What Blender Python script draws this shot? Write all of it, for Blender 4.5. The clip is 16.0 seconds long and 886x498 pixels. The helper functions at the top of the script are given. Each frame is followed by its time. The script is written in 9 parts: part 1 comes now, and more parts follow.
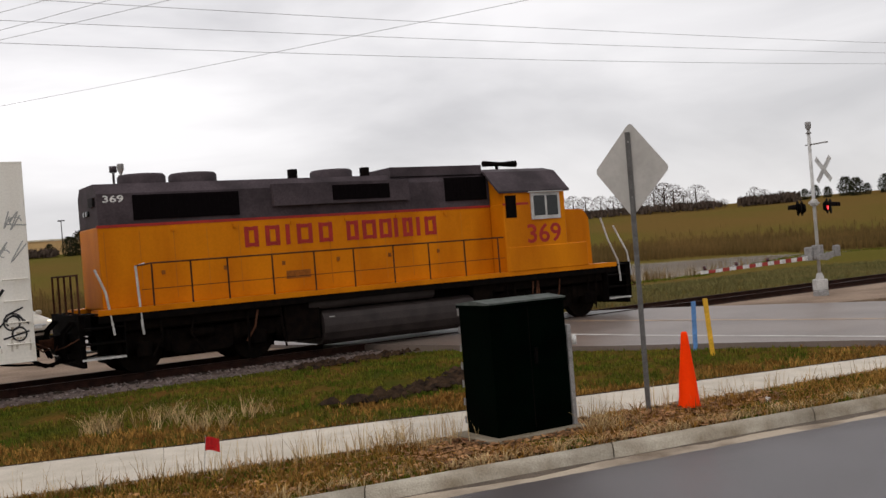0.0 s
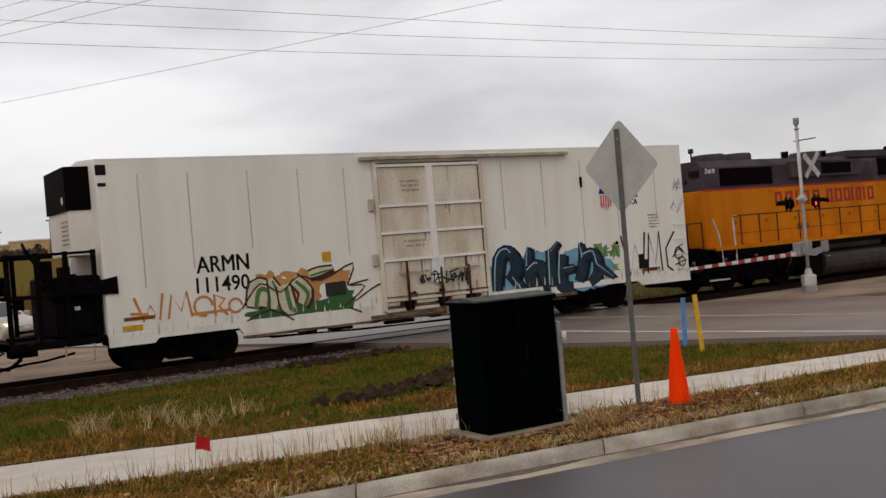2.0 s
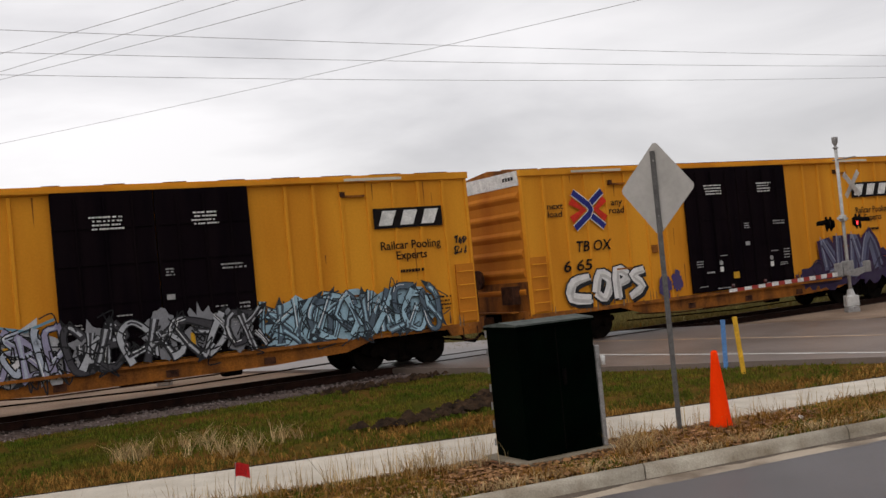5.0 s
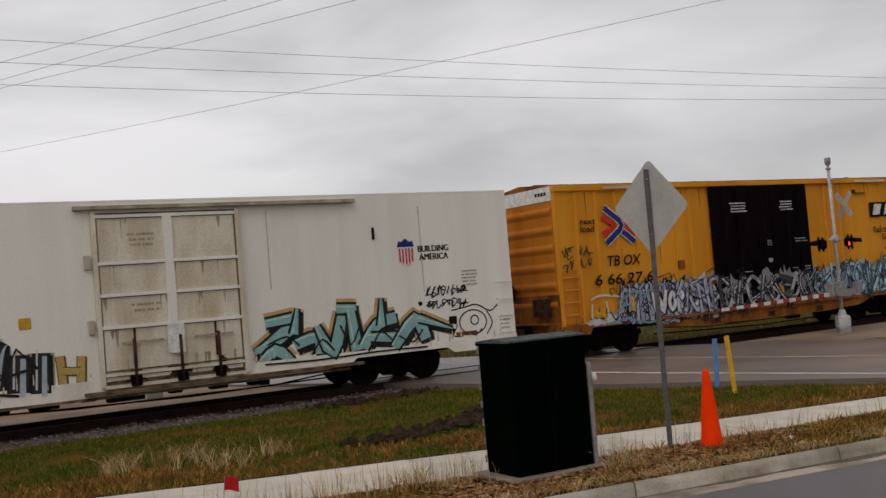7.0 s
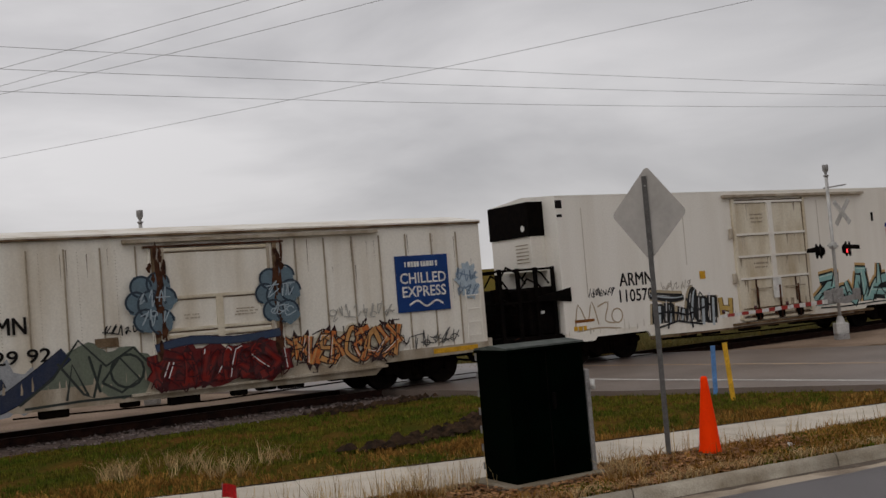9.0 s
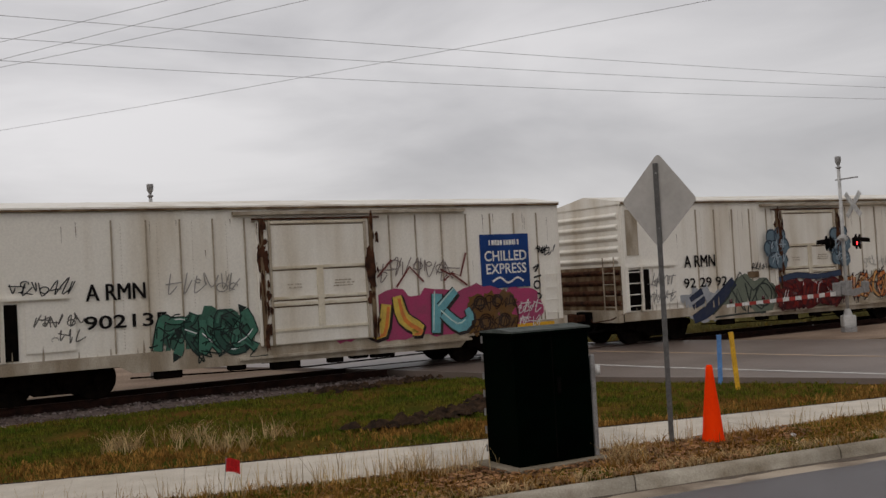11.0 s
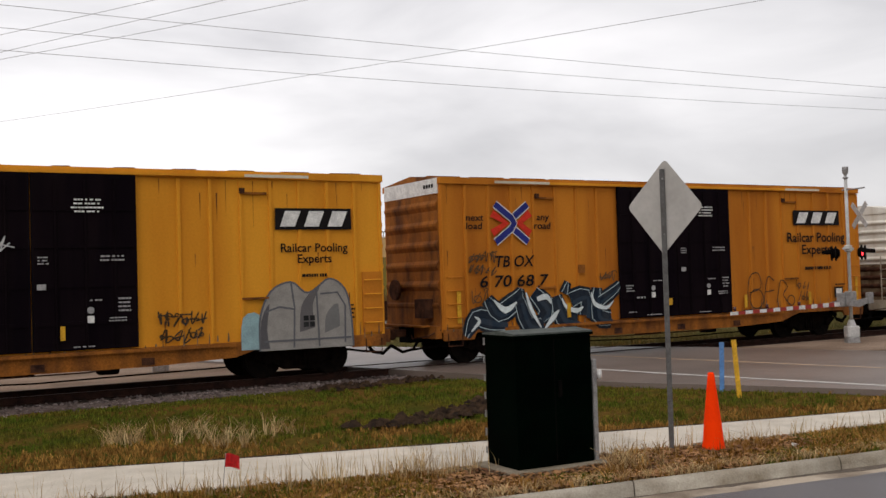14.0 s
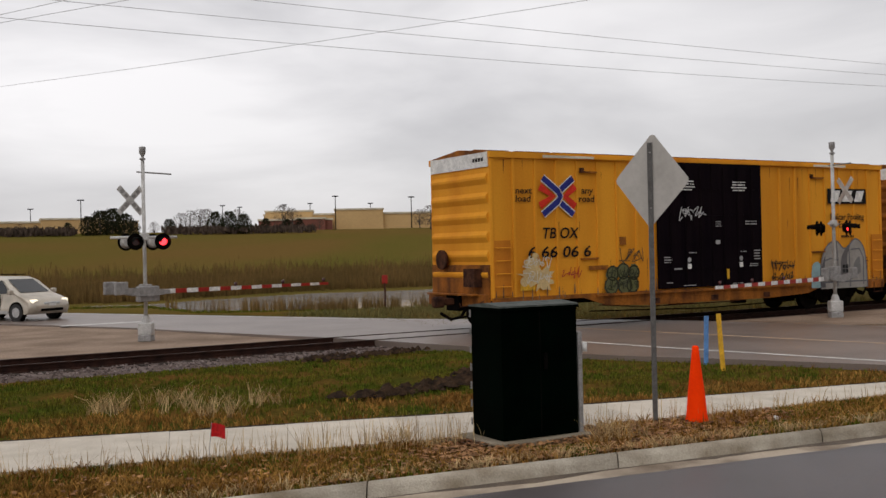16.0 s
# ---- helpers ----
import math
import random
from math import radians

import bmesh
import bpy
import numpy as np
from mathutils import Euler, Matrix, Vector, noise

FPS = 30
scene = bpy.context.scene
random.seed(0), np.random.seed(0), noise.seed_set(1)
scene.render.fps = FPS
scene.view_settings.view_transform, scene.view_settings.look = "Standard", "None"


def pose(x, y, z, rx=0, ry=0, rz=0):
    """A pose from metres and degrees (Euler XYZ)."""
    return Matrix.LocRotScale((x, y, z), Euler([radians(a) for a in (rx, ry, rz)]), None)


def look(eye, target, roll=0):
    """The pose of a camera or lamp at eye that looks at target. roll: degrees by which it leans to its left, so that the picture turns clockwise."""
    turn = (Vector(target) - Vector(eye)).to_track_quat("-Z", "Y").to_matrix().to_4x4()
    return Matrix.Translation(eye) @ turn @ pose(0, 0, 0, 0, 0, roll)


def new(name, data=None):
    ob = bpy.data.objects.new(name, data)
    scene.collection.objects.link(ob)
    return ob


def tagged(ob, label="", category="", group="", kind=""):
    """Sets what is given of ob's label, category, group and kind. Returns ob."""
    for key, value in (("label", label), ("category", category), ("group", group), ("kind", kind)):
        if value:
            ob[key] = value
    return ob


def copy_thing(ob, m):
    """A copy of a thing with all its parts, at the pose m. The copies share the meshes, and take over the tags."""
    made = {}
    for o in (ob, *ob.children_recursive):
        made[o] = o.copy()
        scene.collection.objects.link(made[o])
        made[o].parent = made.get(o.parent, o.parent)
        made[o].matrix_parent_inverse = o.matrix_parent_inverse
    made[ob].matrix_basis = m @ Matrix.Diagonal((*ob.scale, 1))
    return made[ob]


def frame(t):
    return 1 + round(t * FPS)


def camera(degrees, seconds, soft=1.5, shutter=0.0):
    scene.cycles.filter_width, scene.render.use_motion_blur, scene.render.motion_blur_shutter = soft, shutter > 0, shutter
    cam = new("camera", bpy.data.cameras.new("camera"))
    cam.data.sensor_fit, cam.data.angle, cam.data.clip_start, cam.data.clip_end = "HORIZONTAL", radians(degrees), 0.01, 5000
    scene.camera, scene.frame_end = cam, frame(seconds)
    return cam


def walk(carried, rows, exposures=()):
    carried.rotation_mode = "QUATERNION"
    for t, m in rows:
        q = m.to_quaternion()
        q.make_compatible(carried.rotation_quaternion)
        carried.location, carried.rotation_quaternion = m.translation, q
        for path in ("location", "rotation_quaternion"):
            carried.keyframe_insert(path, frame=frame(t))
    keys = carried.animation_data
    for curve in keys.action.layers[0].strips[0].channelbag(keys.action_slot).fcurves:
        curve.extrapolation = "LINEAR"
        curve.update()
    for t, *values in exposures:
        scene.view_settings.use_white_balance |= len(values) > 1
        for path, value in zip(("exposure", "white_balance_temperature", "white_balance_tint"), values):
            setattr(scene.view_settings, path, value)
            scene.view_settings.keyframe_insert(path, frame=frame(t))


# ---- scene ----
# camera: held by hand at one place, 2.25 m above the rails
EYE_Z = 2.253
cam = camera(46.25, 16.0, soft=1.5)
PATH = [(0, 0.0, 0.076, 4.471), (0.5, 0.195, -0.107, 4.468), (1, -0.248, 0.935, 4.343), (1.5, 0.358, 1.24, 4.339), (2, -0.565, -0.102, 4.786), (2.5, -0.437, 1.733, 4.345), (3, 0.713, 1.381, 4.979), (5.5, 1.561, 1.458, 5.347), (6, 1.847, 2.196, 4.593), (6.5, 2.016, 1.902, 4.376), (7, 1.057, 2.255, 4.713), (7.5, 1.028, 1.753, 3.909), (8, 1.477, 2.306, 4.496), (8.5, 1.77, 2.418, 4.428), (9, 0.956, 2.619, 4.695), (9.5, 0.562, 2.426, 4.142), (10, 0.878, 2.109, 3.712), (12.5, 1.178, 1.392, 2.619), (13, 0.505, 1.52, 2.374), (13.5, 1.6, 2.012, 2.279), (14, 1.586, 1.68, 1.729), (14.5, 0.931, 1.101, 1.627), (15, 0.676, 1.356, 1.629), (15.5, 0.749, 0.819, 1.373), (16, 0.853, 0.112, 1.283)]
EXPOSURES = [(t, stops - 0.08, 6650, 12.5) for t, stops in ((0, 0.27), (0.5, 0.3), (1.0, 0.15), (1.5, 0.02), (2.0, 0.12), (2.5, 0.0), (3.0, 0.06), (5.5, 0.22), (6.0, 0.03), (7.0, -0.1), (8.0, -0.25), (9.0, -0.3), (10.0, -0.3), (12.5, 0.1), (13.5, 0.27), (14.5, 0.36), (15.0, 0.3), (15.5, 0.27), (16.0, 0.14))]
walk(cam, [(t, pose(0, 0, EYE_Z, 90 + pitch, roll, yaw)) for t, yaw, pitch, roll in PATH], EXPOSURES)

# the track: heading, distance of its middle from the eye, and the train's way along it
HEAD = 31.88
MID = 24.74
UX, UY = math.cos(radians(HEAD)), math.sin(radians(HEAD))
NX, NY = -UY, UX


def on_track(s, n=MID, z=0.0):
    """A place s metres along the track's line and n metres across from the eye."""
    return Vector((NX * n + UX * s, NY * n + UY * s, z))


def train_way(t):
    d = t - 8.0
    return 9.7716 * d + 0.5 * 0.01739 * d * d + 0.00084 * d ** 3


# ---- light ----
world = bpy.data.worlds.new("overcast")
scene.world = world
world.use_nodes = True
wn, wl = world.node_tree.nodes, world.node_tree.links
wn.clear()
w_out = wn.new("ShaderNodeOutputWorld")
w_bg = wn.new("ShaderNodeBackground")
w_sky = wn.new("ShaderNodeTexSky")
w_sky.sky_type, w_sky.sun_disc = "NISHITA", False
w_sky.sun_elevation, w_sky.sun_rotation = radians(38), radians(200)
w_gain = wn.new("ShaderNodeMix")
w_gain.data_type, w_gain.blend_type = "RGBA", "MULTIPLY"
w_gain.inputs["Factor"].default_value = 1.0
w_gain.inputs["B"].default_value = (0.09, 0.09, 0.09, 1)
w_tc = wn.new("ShaderNodeTexCoord")
w_map = wn.new("ShaderNodeMapping")
w_map.inputs["Scale"].default_value = (1.0, 1.0, 3.4)
w_map.inputs["Location"].default_value = (0.35, 0.2, 0.1)
w_n1 = wn.new("ShaderNodeTexNoise")
w_n1.inputs["Scale"].default_value, w_n1.inputs["Detail"].default_value, w_n1.inputs["Roughness"].default_value = 2.6, 7.0, 0.5
w_n1.inputs["Distortion"].default_value = 0.35
w_ramp = wn.new("ShaderNodeValToRGB")
w_ramp.color_ramp.elements[0].position, w_ramp.color_ramp.elements[0].color = 0.30, (0.56, 0.565, 0.585, 1)
w_ramp.color_ramp.elements[1].position, w_ramp.color_ramp.elements[1].color = 0.64, (0.90, 0.905, 0.92, 1)
w_mix = wn.new("ShaderNodeMix")
w_mix.data_type = "RGBA"
w_mix.inputs["Factor"].default_value = 0.94
wl.new(w_tc.outputs["Generated"], w_map.inputs["Vector"])
wl.new(w_map.outputs["Vector"], w_n1.inputs["Vector"])
wl.new(w_n1.outputs["Fac"], w_ramp.inputs["Fac"])
wl.new(w_sky.outputs["Color"], w_gain.inputs["A"])
wl.new(w_gain.outputs["Result"], w_mix.inputs["A"])
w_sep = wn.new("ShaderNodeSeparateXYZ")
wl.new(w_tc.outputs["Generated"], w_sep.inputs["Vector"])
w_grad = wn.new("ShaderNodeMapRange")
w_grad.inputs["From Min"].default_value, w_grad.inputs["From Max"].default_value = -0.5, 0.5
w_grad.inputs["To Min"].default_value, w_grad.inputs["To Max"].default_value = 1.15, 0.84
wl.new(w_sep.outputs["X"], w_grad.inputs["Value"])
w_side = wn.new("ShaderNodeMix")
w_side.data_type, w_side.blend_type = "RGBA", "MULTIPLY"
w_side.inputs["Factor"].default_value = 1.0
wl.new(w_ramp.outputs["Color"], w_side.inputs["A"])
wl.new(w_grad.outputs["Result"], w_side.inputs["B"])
w_low = wn.new("ShaderNodeMapRange")
w_low.inputs["From Min"].default_value, w_low.inputs["From Max"].default_value = 0.02, 0.26
w_low.inputs["To Min"].default_value, w_low.inputs["To Max"].default_value = 0.87, 1.02
wl.new(w_sep.outputs["Z"], w_low.inputs["Value"])
w_lift = wn.new("ShaderNodeMix")
w_lift.data_type, w_lift.blend_type = "RGBA", "MULTIPLY"
w_lift.inputs["Factor"].default_value = 1.0
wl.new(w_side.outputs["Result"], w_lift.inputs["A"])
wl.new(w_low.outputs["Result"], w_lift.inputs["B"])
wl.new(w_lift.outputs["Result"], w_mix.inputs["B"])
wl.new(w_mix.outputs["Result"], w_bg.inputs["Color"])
w_bg.inputs["Strength"].default_value = 1.0
wl.new(w_bg.outputs["Background"], w_out.inputs["Surface"])

sun_data = bpy.data.lights.new("sun", "SUN")
sun_data.energy, sun_data.angle, sun_data.color = 0.5, radians(30), (1.0, 0.96, 0.9)
sun = new("sun", sun_data)
sun.matrix_basis = look((-12, -30, 40), (0, 0, 0))

# ---- materials ----
def mat(name, col, rough=0.6, metal=0.0, col2=None, scale=3.0, fine=45.0, bump=0.06, stretch=(1, 1, 1), lo=0.38, hi=0.68, rnd=0.0, isl=0.0, spec=0.5, fine_amt=0.25, emit=0.0, world_space=False):
    """A surface of two noises: stains of col2 over col, and a fine grain in value and relief."""
    m = bpy.data.materials.new(name)
    m.use_nodes = True
    nd, lk = m.node_tree.nodes, m.node_tree.links
    b = nd["Principled BSDF"]
    b.inputs["Roughness"].default_value, b.inputs["Metallic"].default_value = rough, metal
    b.inputs["Specular IOR Level"].default_value = spec
    tc = nd.new("ShaderNodeTexCoord")
    mp = nd.new("ShaderNodeMapping")
    mp.inputs["Scale"].default_value = stretch
    if world_space:
        geo = nd.new("ShaderNodeNewGeometry")
        lk.new(geo.outputs["Position"], mp.inputs["Vector"])
    else:
        lk.new(tc.outputs["Object"], mp.inputs["Vector"])
    n1 = nd.new("ShaderNodeTexNoise")
    n1.inputs["Scale"].default_value, n1.inputs["Detail"].default_value = scale, 6.0
    lk.new(mp.outputs["Vector"], n1.inputs["Vector"])
    rp = nd.new("ShaderNodeMapRange")
    rp.inputs["From Min"].default_value, rp.inputs["From Max"].default_value = lo, hi
    lk.new(n1.outputs["Fac"], rp.inputs["Value"])
    mx = nd.new("ShaderNodeMix")
    mx.data_type = "RGBA"
    c2 = col2 or tuple(c * 0.72 for c in col)
    mx.inputs["A"].default_value, mx.inputs["B"].default_value = (*col, 1), (*c2, 1)
    lk.new(rp.outputs["Result"], mx.inputs["Factor"])
    n2 = nd.new("ShaderNodeTexNoise")
    n2.inputs["Scale"].default_value, n2.inputs["Detail"].default_value = fine, 4.0
    lk.new(mp.inputs["Vector"].links[0].from_socket, n2.inputs["Vector"])
    ft = nd.new("ShaderNodeMapRange")
    ft.inputs["From Min"].default_value, ft.inputs["From Max"].default_value = 0.3, 0.7
    ft.inputs["To Min"].default_value, ft.inputs["To Max"].default_value = 1 - fine_amt, 1 + fine_amt
    lk.new(n2.outputs["Fac"], ft.inputs["Value"])
    hs = nd.new("ShaderNodeHueSaturation")
    lk.new(mx.outputs["Result"], hs.inputs["Color"])
    val = ft.outputs["Result"]
    for amount, node, socket in ((rnd, "ShaderNodeObjectInfo", "Random"), (isl, "ShaderNodeNewGeometry", "Random Per Island")):
        if amount:
            oi = nd.new(node)
            mr = nd.new("ShaderNodeMapRange")
            mr.inputs["To Min"].default_value, mr.inputs["To Max"].default_value = 1 - amount, 1 + amount
            lk.new(oi.outputs[socket], mr.inputs["Value"])
            mu = nd.new("ShaderNodeMath")
            mu.operation = "MULTIPLY"
            lk.new(val, mu.inputs[0])
            lk.new(mr.outputs["Result"], mu.inputs[1])
            val = mu.outputs["Value"]
    lk.new(val, hs.inputs["Value"])
    lk.new(hs.outputs["Color"], b.inputs["Base Color"])
    if bump:
        bp = nd.new("ShaderNodeBump")
        bp.inputs["Strength"].default_value, bp.inputs["Distance"].default_value = min(1.0, bump * 6), 0.02
        lk.new(n2.outputs["Fac"], bp.inputs["Height"])
        lk.new(bp.outputs["Normal"], b.inputs["Normal"])
    if emit:
        b.inputs["Emission Color"].default_value, b.inputs["Emission Strength"].default_value = (*col, 1), emit
    return m


STREAK = (1.0, 1.0, 0.12)
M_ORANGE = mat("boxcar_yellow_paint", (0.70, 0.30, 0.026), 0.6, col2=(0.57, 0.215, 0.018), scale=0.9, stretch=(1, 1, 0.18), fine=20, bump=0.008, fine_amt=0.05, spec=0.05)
# rust; on the ochre car's ends it carries painted shade as well
M_ORANGE_RUST = mat("rusty_yellow_and_end_shade_paint", (0.30, 0.105, 0.018), 0.7, col2=(0.09, 0.034, 0.014), scale=2.2, stretch=(1, 1, 0.4), fine=30, bump=0.05, spec=0.06)
# one car's ochre, and the shade painted on the yellow cars' ends
M_ORANGE_DARK = mat("faded_ochre_and_end_shade_paint", (0.52, 0.185, 0.020), 0.65, col2=(0.37, 0.115, 0.014), scale=0.9, stretch=(1, 1, 0.18), fine=20, bump=0.008, fine_amt=0.06, spec=0.05)
M_RUST = mat("rust", (0.085, 0.036, 0.02), 0.85, col2=(0.025, 0.013, 0.01), scale=5, bump=0.1, spec=0.04)
M_DOOR = mat("black_door_paint", (0.0042, 0.0024, 0.004), 0.6, col2=(0.008, 0.0048, 0.006), scale=3, stretch=STREAK, bump=0.03, spec=0.015)
M_WHITE = mat("reefer_white_paint", (0.80, 0.765, 0.70), 0.5, col2=(0.72, 0.675, 0.60), scale=1.3, stretch=STREAK, fine=25, bump=0.02, fine_amt=0.06, spec=0.3)
M_WHITE_DIRTY = mat("grimy_white_paint", (0.77, 0.73, 0.655), 0.55, col2=(0.55, 0.475, 0.37), scale=1.2, stretch=STREAK, fine=22, bump=0.01, fine_amt=0.06, lo=0.46, hi=0.74, spec=0.25)
M_CREAM = mat("cream_door_paint", (0.68, 0.62, 0.50), 0.5, col2=(0.50, 0.41, 0.28), scale=2.0, stretch=(1, 1, 0.3), fine=18, bump=0.03, fine_amt=0.10, spec=0.25)
# rust and grime; also the shade strips under the door crossbars
M_GRIME = mat("rust_grime_and_crossbar_shade", (0.085, 0.048, 0.026), 0.8, col2=(0.22, 0.16, 0.10), scale=3.5, stretch=(1, 1, 0.4), bump=0.05, spec=0.04)
M_SOFTSEAM = mat("faint_panel_seam", (0.45, 0.40, 0.325), 0.7, col2=(0.62, 0.575, 0.49), scale=2.5, stretch=(1, 1, 0.3), bump=0.0, spec=0.2)
M_SEAM = mat("grimy_seam", (0.26, 0.205, 0.14), 0.7, col2=(0.45, 0.39, 0.31), scale=2.5, stretch=(1, 1, 0.3), bump=0.03)
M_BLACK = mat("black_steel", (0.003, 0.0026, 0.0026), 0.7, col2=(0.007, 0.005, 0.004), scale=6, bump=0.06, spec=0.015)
# grimy steel, with the shade under the train put into its near-black
M_TRUCK = mat("grimy_steel_and_underbody_shade", (0.004, 0.0031, 0.0028), 0.85, col2=(0.009, 0.006, 0.0045), scale=6, bump=0.08, spec=0.015)
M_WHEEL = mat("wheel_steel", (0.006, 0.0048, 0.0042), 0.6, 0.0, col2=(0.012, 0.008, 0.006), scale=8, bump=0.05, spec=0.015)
M_UPYEL = mat("locomotive_yellow_paint", (0.62, 0.20, 0.004), 0.5, col2=(0.46, 0.13, 0.003), scale=1.0, stretch=(1, 1, 0.3), fine=20, bump=0.005, fine_amt=0.05, spec=0.06)
M_UPGREY = mat("locomotive_grey_paint", (0.072, 0.056, 0.062), 0.65, col2=(0.04, 0.032, 0.035), scale=1.6, fine=20, bump=0.03, fine_amt=0.16, spec=0.06)
M_RED = mat("red_paint", (0.36, 0.02, 0.012), 0.5, scale=3, bump=0.02, spec=0.3)
M_GRILLE = mat("radiator_grille", (0.006, 0.0045, 0.005), 0.8, scale=20, bump=0.1, spec=0.015)
M_TANK = mat("oily_tank_steel", (0.035, 0.026, 0.024), 0.6, col2=(0.018, 0.013, 0.012), scale=2.5, bump=0.04, spec=0.3)
M_SILVER = mat("silver_paint", (0.52, 0.51, 0.49), 0.5, 0.1, col2=(0.36, 0.35, 0.335), scale=4, bump=0.02, spec=0.3)
M_GALV = mat("galvanised_steel", (0.30, 0.29, 0.28), 0.6, 0.2, col2=(0.21, 0.20, 0.195), scale=9, bump=0.03, spec=0.3)
M_SIGNBACK = mat("bare_aluminium_sign_back", (0.44, 0.415, 0.385), 0.7, 0.1, col2=(0.38, 0.36, 0.33), scale=2.5, fine=14, bump=0.02, fine_amt=0.05, spec=0.2)
M_POSTDARK = mat("weathered_sign_post", (0.13, 0.125, 0.12), 0.7, 0.1, col2=(0.095, 0.09, 0.085), scale=12, bump=0.05, spec=0.2)
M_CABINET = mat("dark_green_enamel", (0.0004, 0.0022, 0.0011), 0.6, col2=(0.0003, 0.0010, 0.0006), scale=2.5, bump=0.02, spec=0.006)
M_CABTOP = mat("paler_cabinet_lid", (0.085, 0.095, 0.085), 0.75, col2=(0.04, 0.048, 0.042), scale=6, bump=0.03, spec=0.15)
M_CONC = mat("concrete", (0.57, 0.51, 0.425), 0.9, col2=(0.47, 0.415, 0.335), scale=2.2, fine=60, bump=0.1, fine_amt=0.12, rnd=0.06)
M_CURB = mat("curb_concrete", (0.44, 0.395, 0.32), 0.9, col2=(0.20, 0.16, 0.11), scale=1.6, fine=50, bump=0.1, fine_amt=0.15, rnd=0.08, world_space=True, spec=0.2)
M_PAD = mat("pad_concrete", (0.30, 0.255, 0.19), 0.9, col2=(0.18, 0.145, 0.10), scale=2.6, fine=50, bump=0.12, fine_amt=0.15, rnd=0.08, world_space=True, spec=0.2)
M_GUTTER = mat("gutter_concrete", (0.42, 0.345, 0.26), 0.85, col2=(0.17, 0.125, 0.085), scale=1.3, fine=50, bump=0.1, fine_amt=0.15, world_space=True, lo=0.42, hi=0.66)
M_GUTTERDIRT = mat("gutter_silt", (0.115, 0.085, 0.06), 0.7, col2=(0.06, 0.043, 0.03), scale=3, fine=40, bump=0.08, world_space=True, stretch=(1, 2, 1))
M_ASPHALT = mat("wet_asphalt", (0.074, 0.064, 0.068), 0.38, col2=(0.052, 0.044, 0.046), scale=0.7, fine=70, bump=0.05, fine_amt=0.12, world_space=True)
M_OLDROAD = mat("worn_crossing_asphalt", (0.175, 0.135, 0.113), 0.42, col2=(0.12, 0.09, 0.073), scale=0.5, fine=30, bump=0.03, fine_amt=0.1, world_space=True, spec=0.5)
M_LINE = mat("worn_white_line", (0.62, 0.60, 0.56), 0.7, col2=(0.40, 0.375, 0.35), scale=2.5, bump=0.02, world_space=True)
M_YLINE = mat("worn_orange_line", (0.50, 0.33, 0.20), 0.7, col2=(0.36, 0.28, 0.21), scale=2.5, bump=0.02, world_space=True)
M_CONE = mat("orange_cone_plastic", (1.0, 0.050, 0.002), 0.7, col2=(0.94, 0.042, 0.002), scale=4, bump=0.01, fine_amt=0.05, spec=0.04)
M_YSTAKE = mat("yellow_marker_plastic", (0.78, 0.43, 0.02), 0.5, scale=4, bump=0.01)
M_BSTAKE = mat("blue_marker_plastic", (0.11, 0.27, 0.58), 0.5, scale=4, bump=0.01)
M_FLAG = mat("red_flag_vinyl", (0.75, 0.02, 0.025), 0.5, scale=6, bump=0.01)
M_RAIL = mat("rusty_rail", (0.035, 0.015, 0.01), 0.8, col2=(0.016, 0.008, 0.006), scale=4, bump=0.06, world_space=True, spec=0.1)
M_RAILTOP = mat("worn_rail_head", (0.075, 0.045, 0.032), 0.6, 0.2, scale=6, bump=0.03, world_space=True)
M_TIE = mat("creosoted_tie", (0.022, 0.016, 0.012), 0.9, col2=(0.045, 0.032, 0.024), scale=5, bump=0.1, rnd=0.25, spec=0.1)
M_BALLAST = mat("ballast_bed", (0.16, 0.125, 0.112), 0.95, col2=(0.075, 0.05, 0.04), scale=1.2, fine=22, bump=0.15, fine_amt=0.35, world_space=True, spec=0.1)
M_STONE = mat("ballast_stone", (0.185, 0.15, 0.14), 0.9, col2=(0.09, 0.062, 0.052), scale=3, bump=0.08, isl=0.5, world_space=True, spec=0.12)
M_GRAVEL = mat("brown_gravel_shoulder", (0.28, 0.205, 0.15), 0.95, col2=(0.17, 0.118, 0.083), scale=0.6, fine=18, bump=0.12, fine_amt=0.25, world_space=True, spec=0.1)
# colour of the dug clods, and of the shade strip beside the sidewalk
M_SOIL_AND_SHADE = mat("dug_soil_and_grass_shade", (0.018, 0.011, 0.007), 0.95, col2=(0.06, 0.034, 0.018), scale=5, bump=0.2, isl=0.3, world_space=True, spec=0.1)
M_GRASS = mat("green_grass", (0.072, 0.100, 0.010), 0.9, col2=(0.150, 0.118, 0.018), scale=1.1, fine=25, bump=0.0, isl=0.6, world_space=True, spec=0.05)
M_DRY = mat("dry_grass", (0.34, 0.185, 0.046), 0.9, col2=(0.14, 0.062, 0.014), scale=1.3, fine=25, bump=0.0, isl=0.6, world_space=True, spec=0.05)
M_STRAW = mat("straw_stalks", (0.52, 0.385, 0.20), 0.9, col2=(0.32, 0.20, 0.085), scale=2, bump=0.0, isl=0.4, world_space=True, spec=0.1)
M_FARVERGE = mat("rough_olive_grass", (0.17, 0.14, 0.055), 0.95, col2=(0.115, 0.115, 0.04), scale=0.25, bump=0.0, isl=0.35, world_space=True, spec=0.05)
M_LEAF = mat("fallen_leaves", (0.36, 0.19, 0.085), 0.8, col2=(0.12, 0.05, 0.022), scale=3, bump=0.0, isl=0.55, world_space=True, spec=0.15)
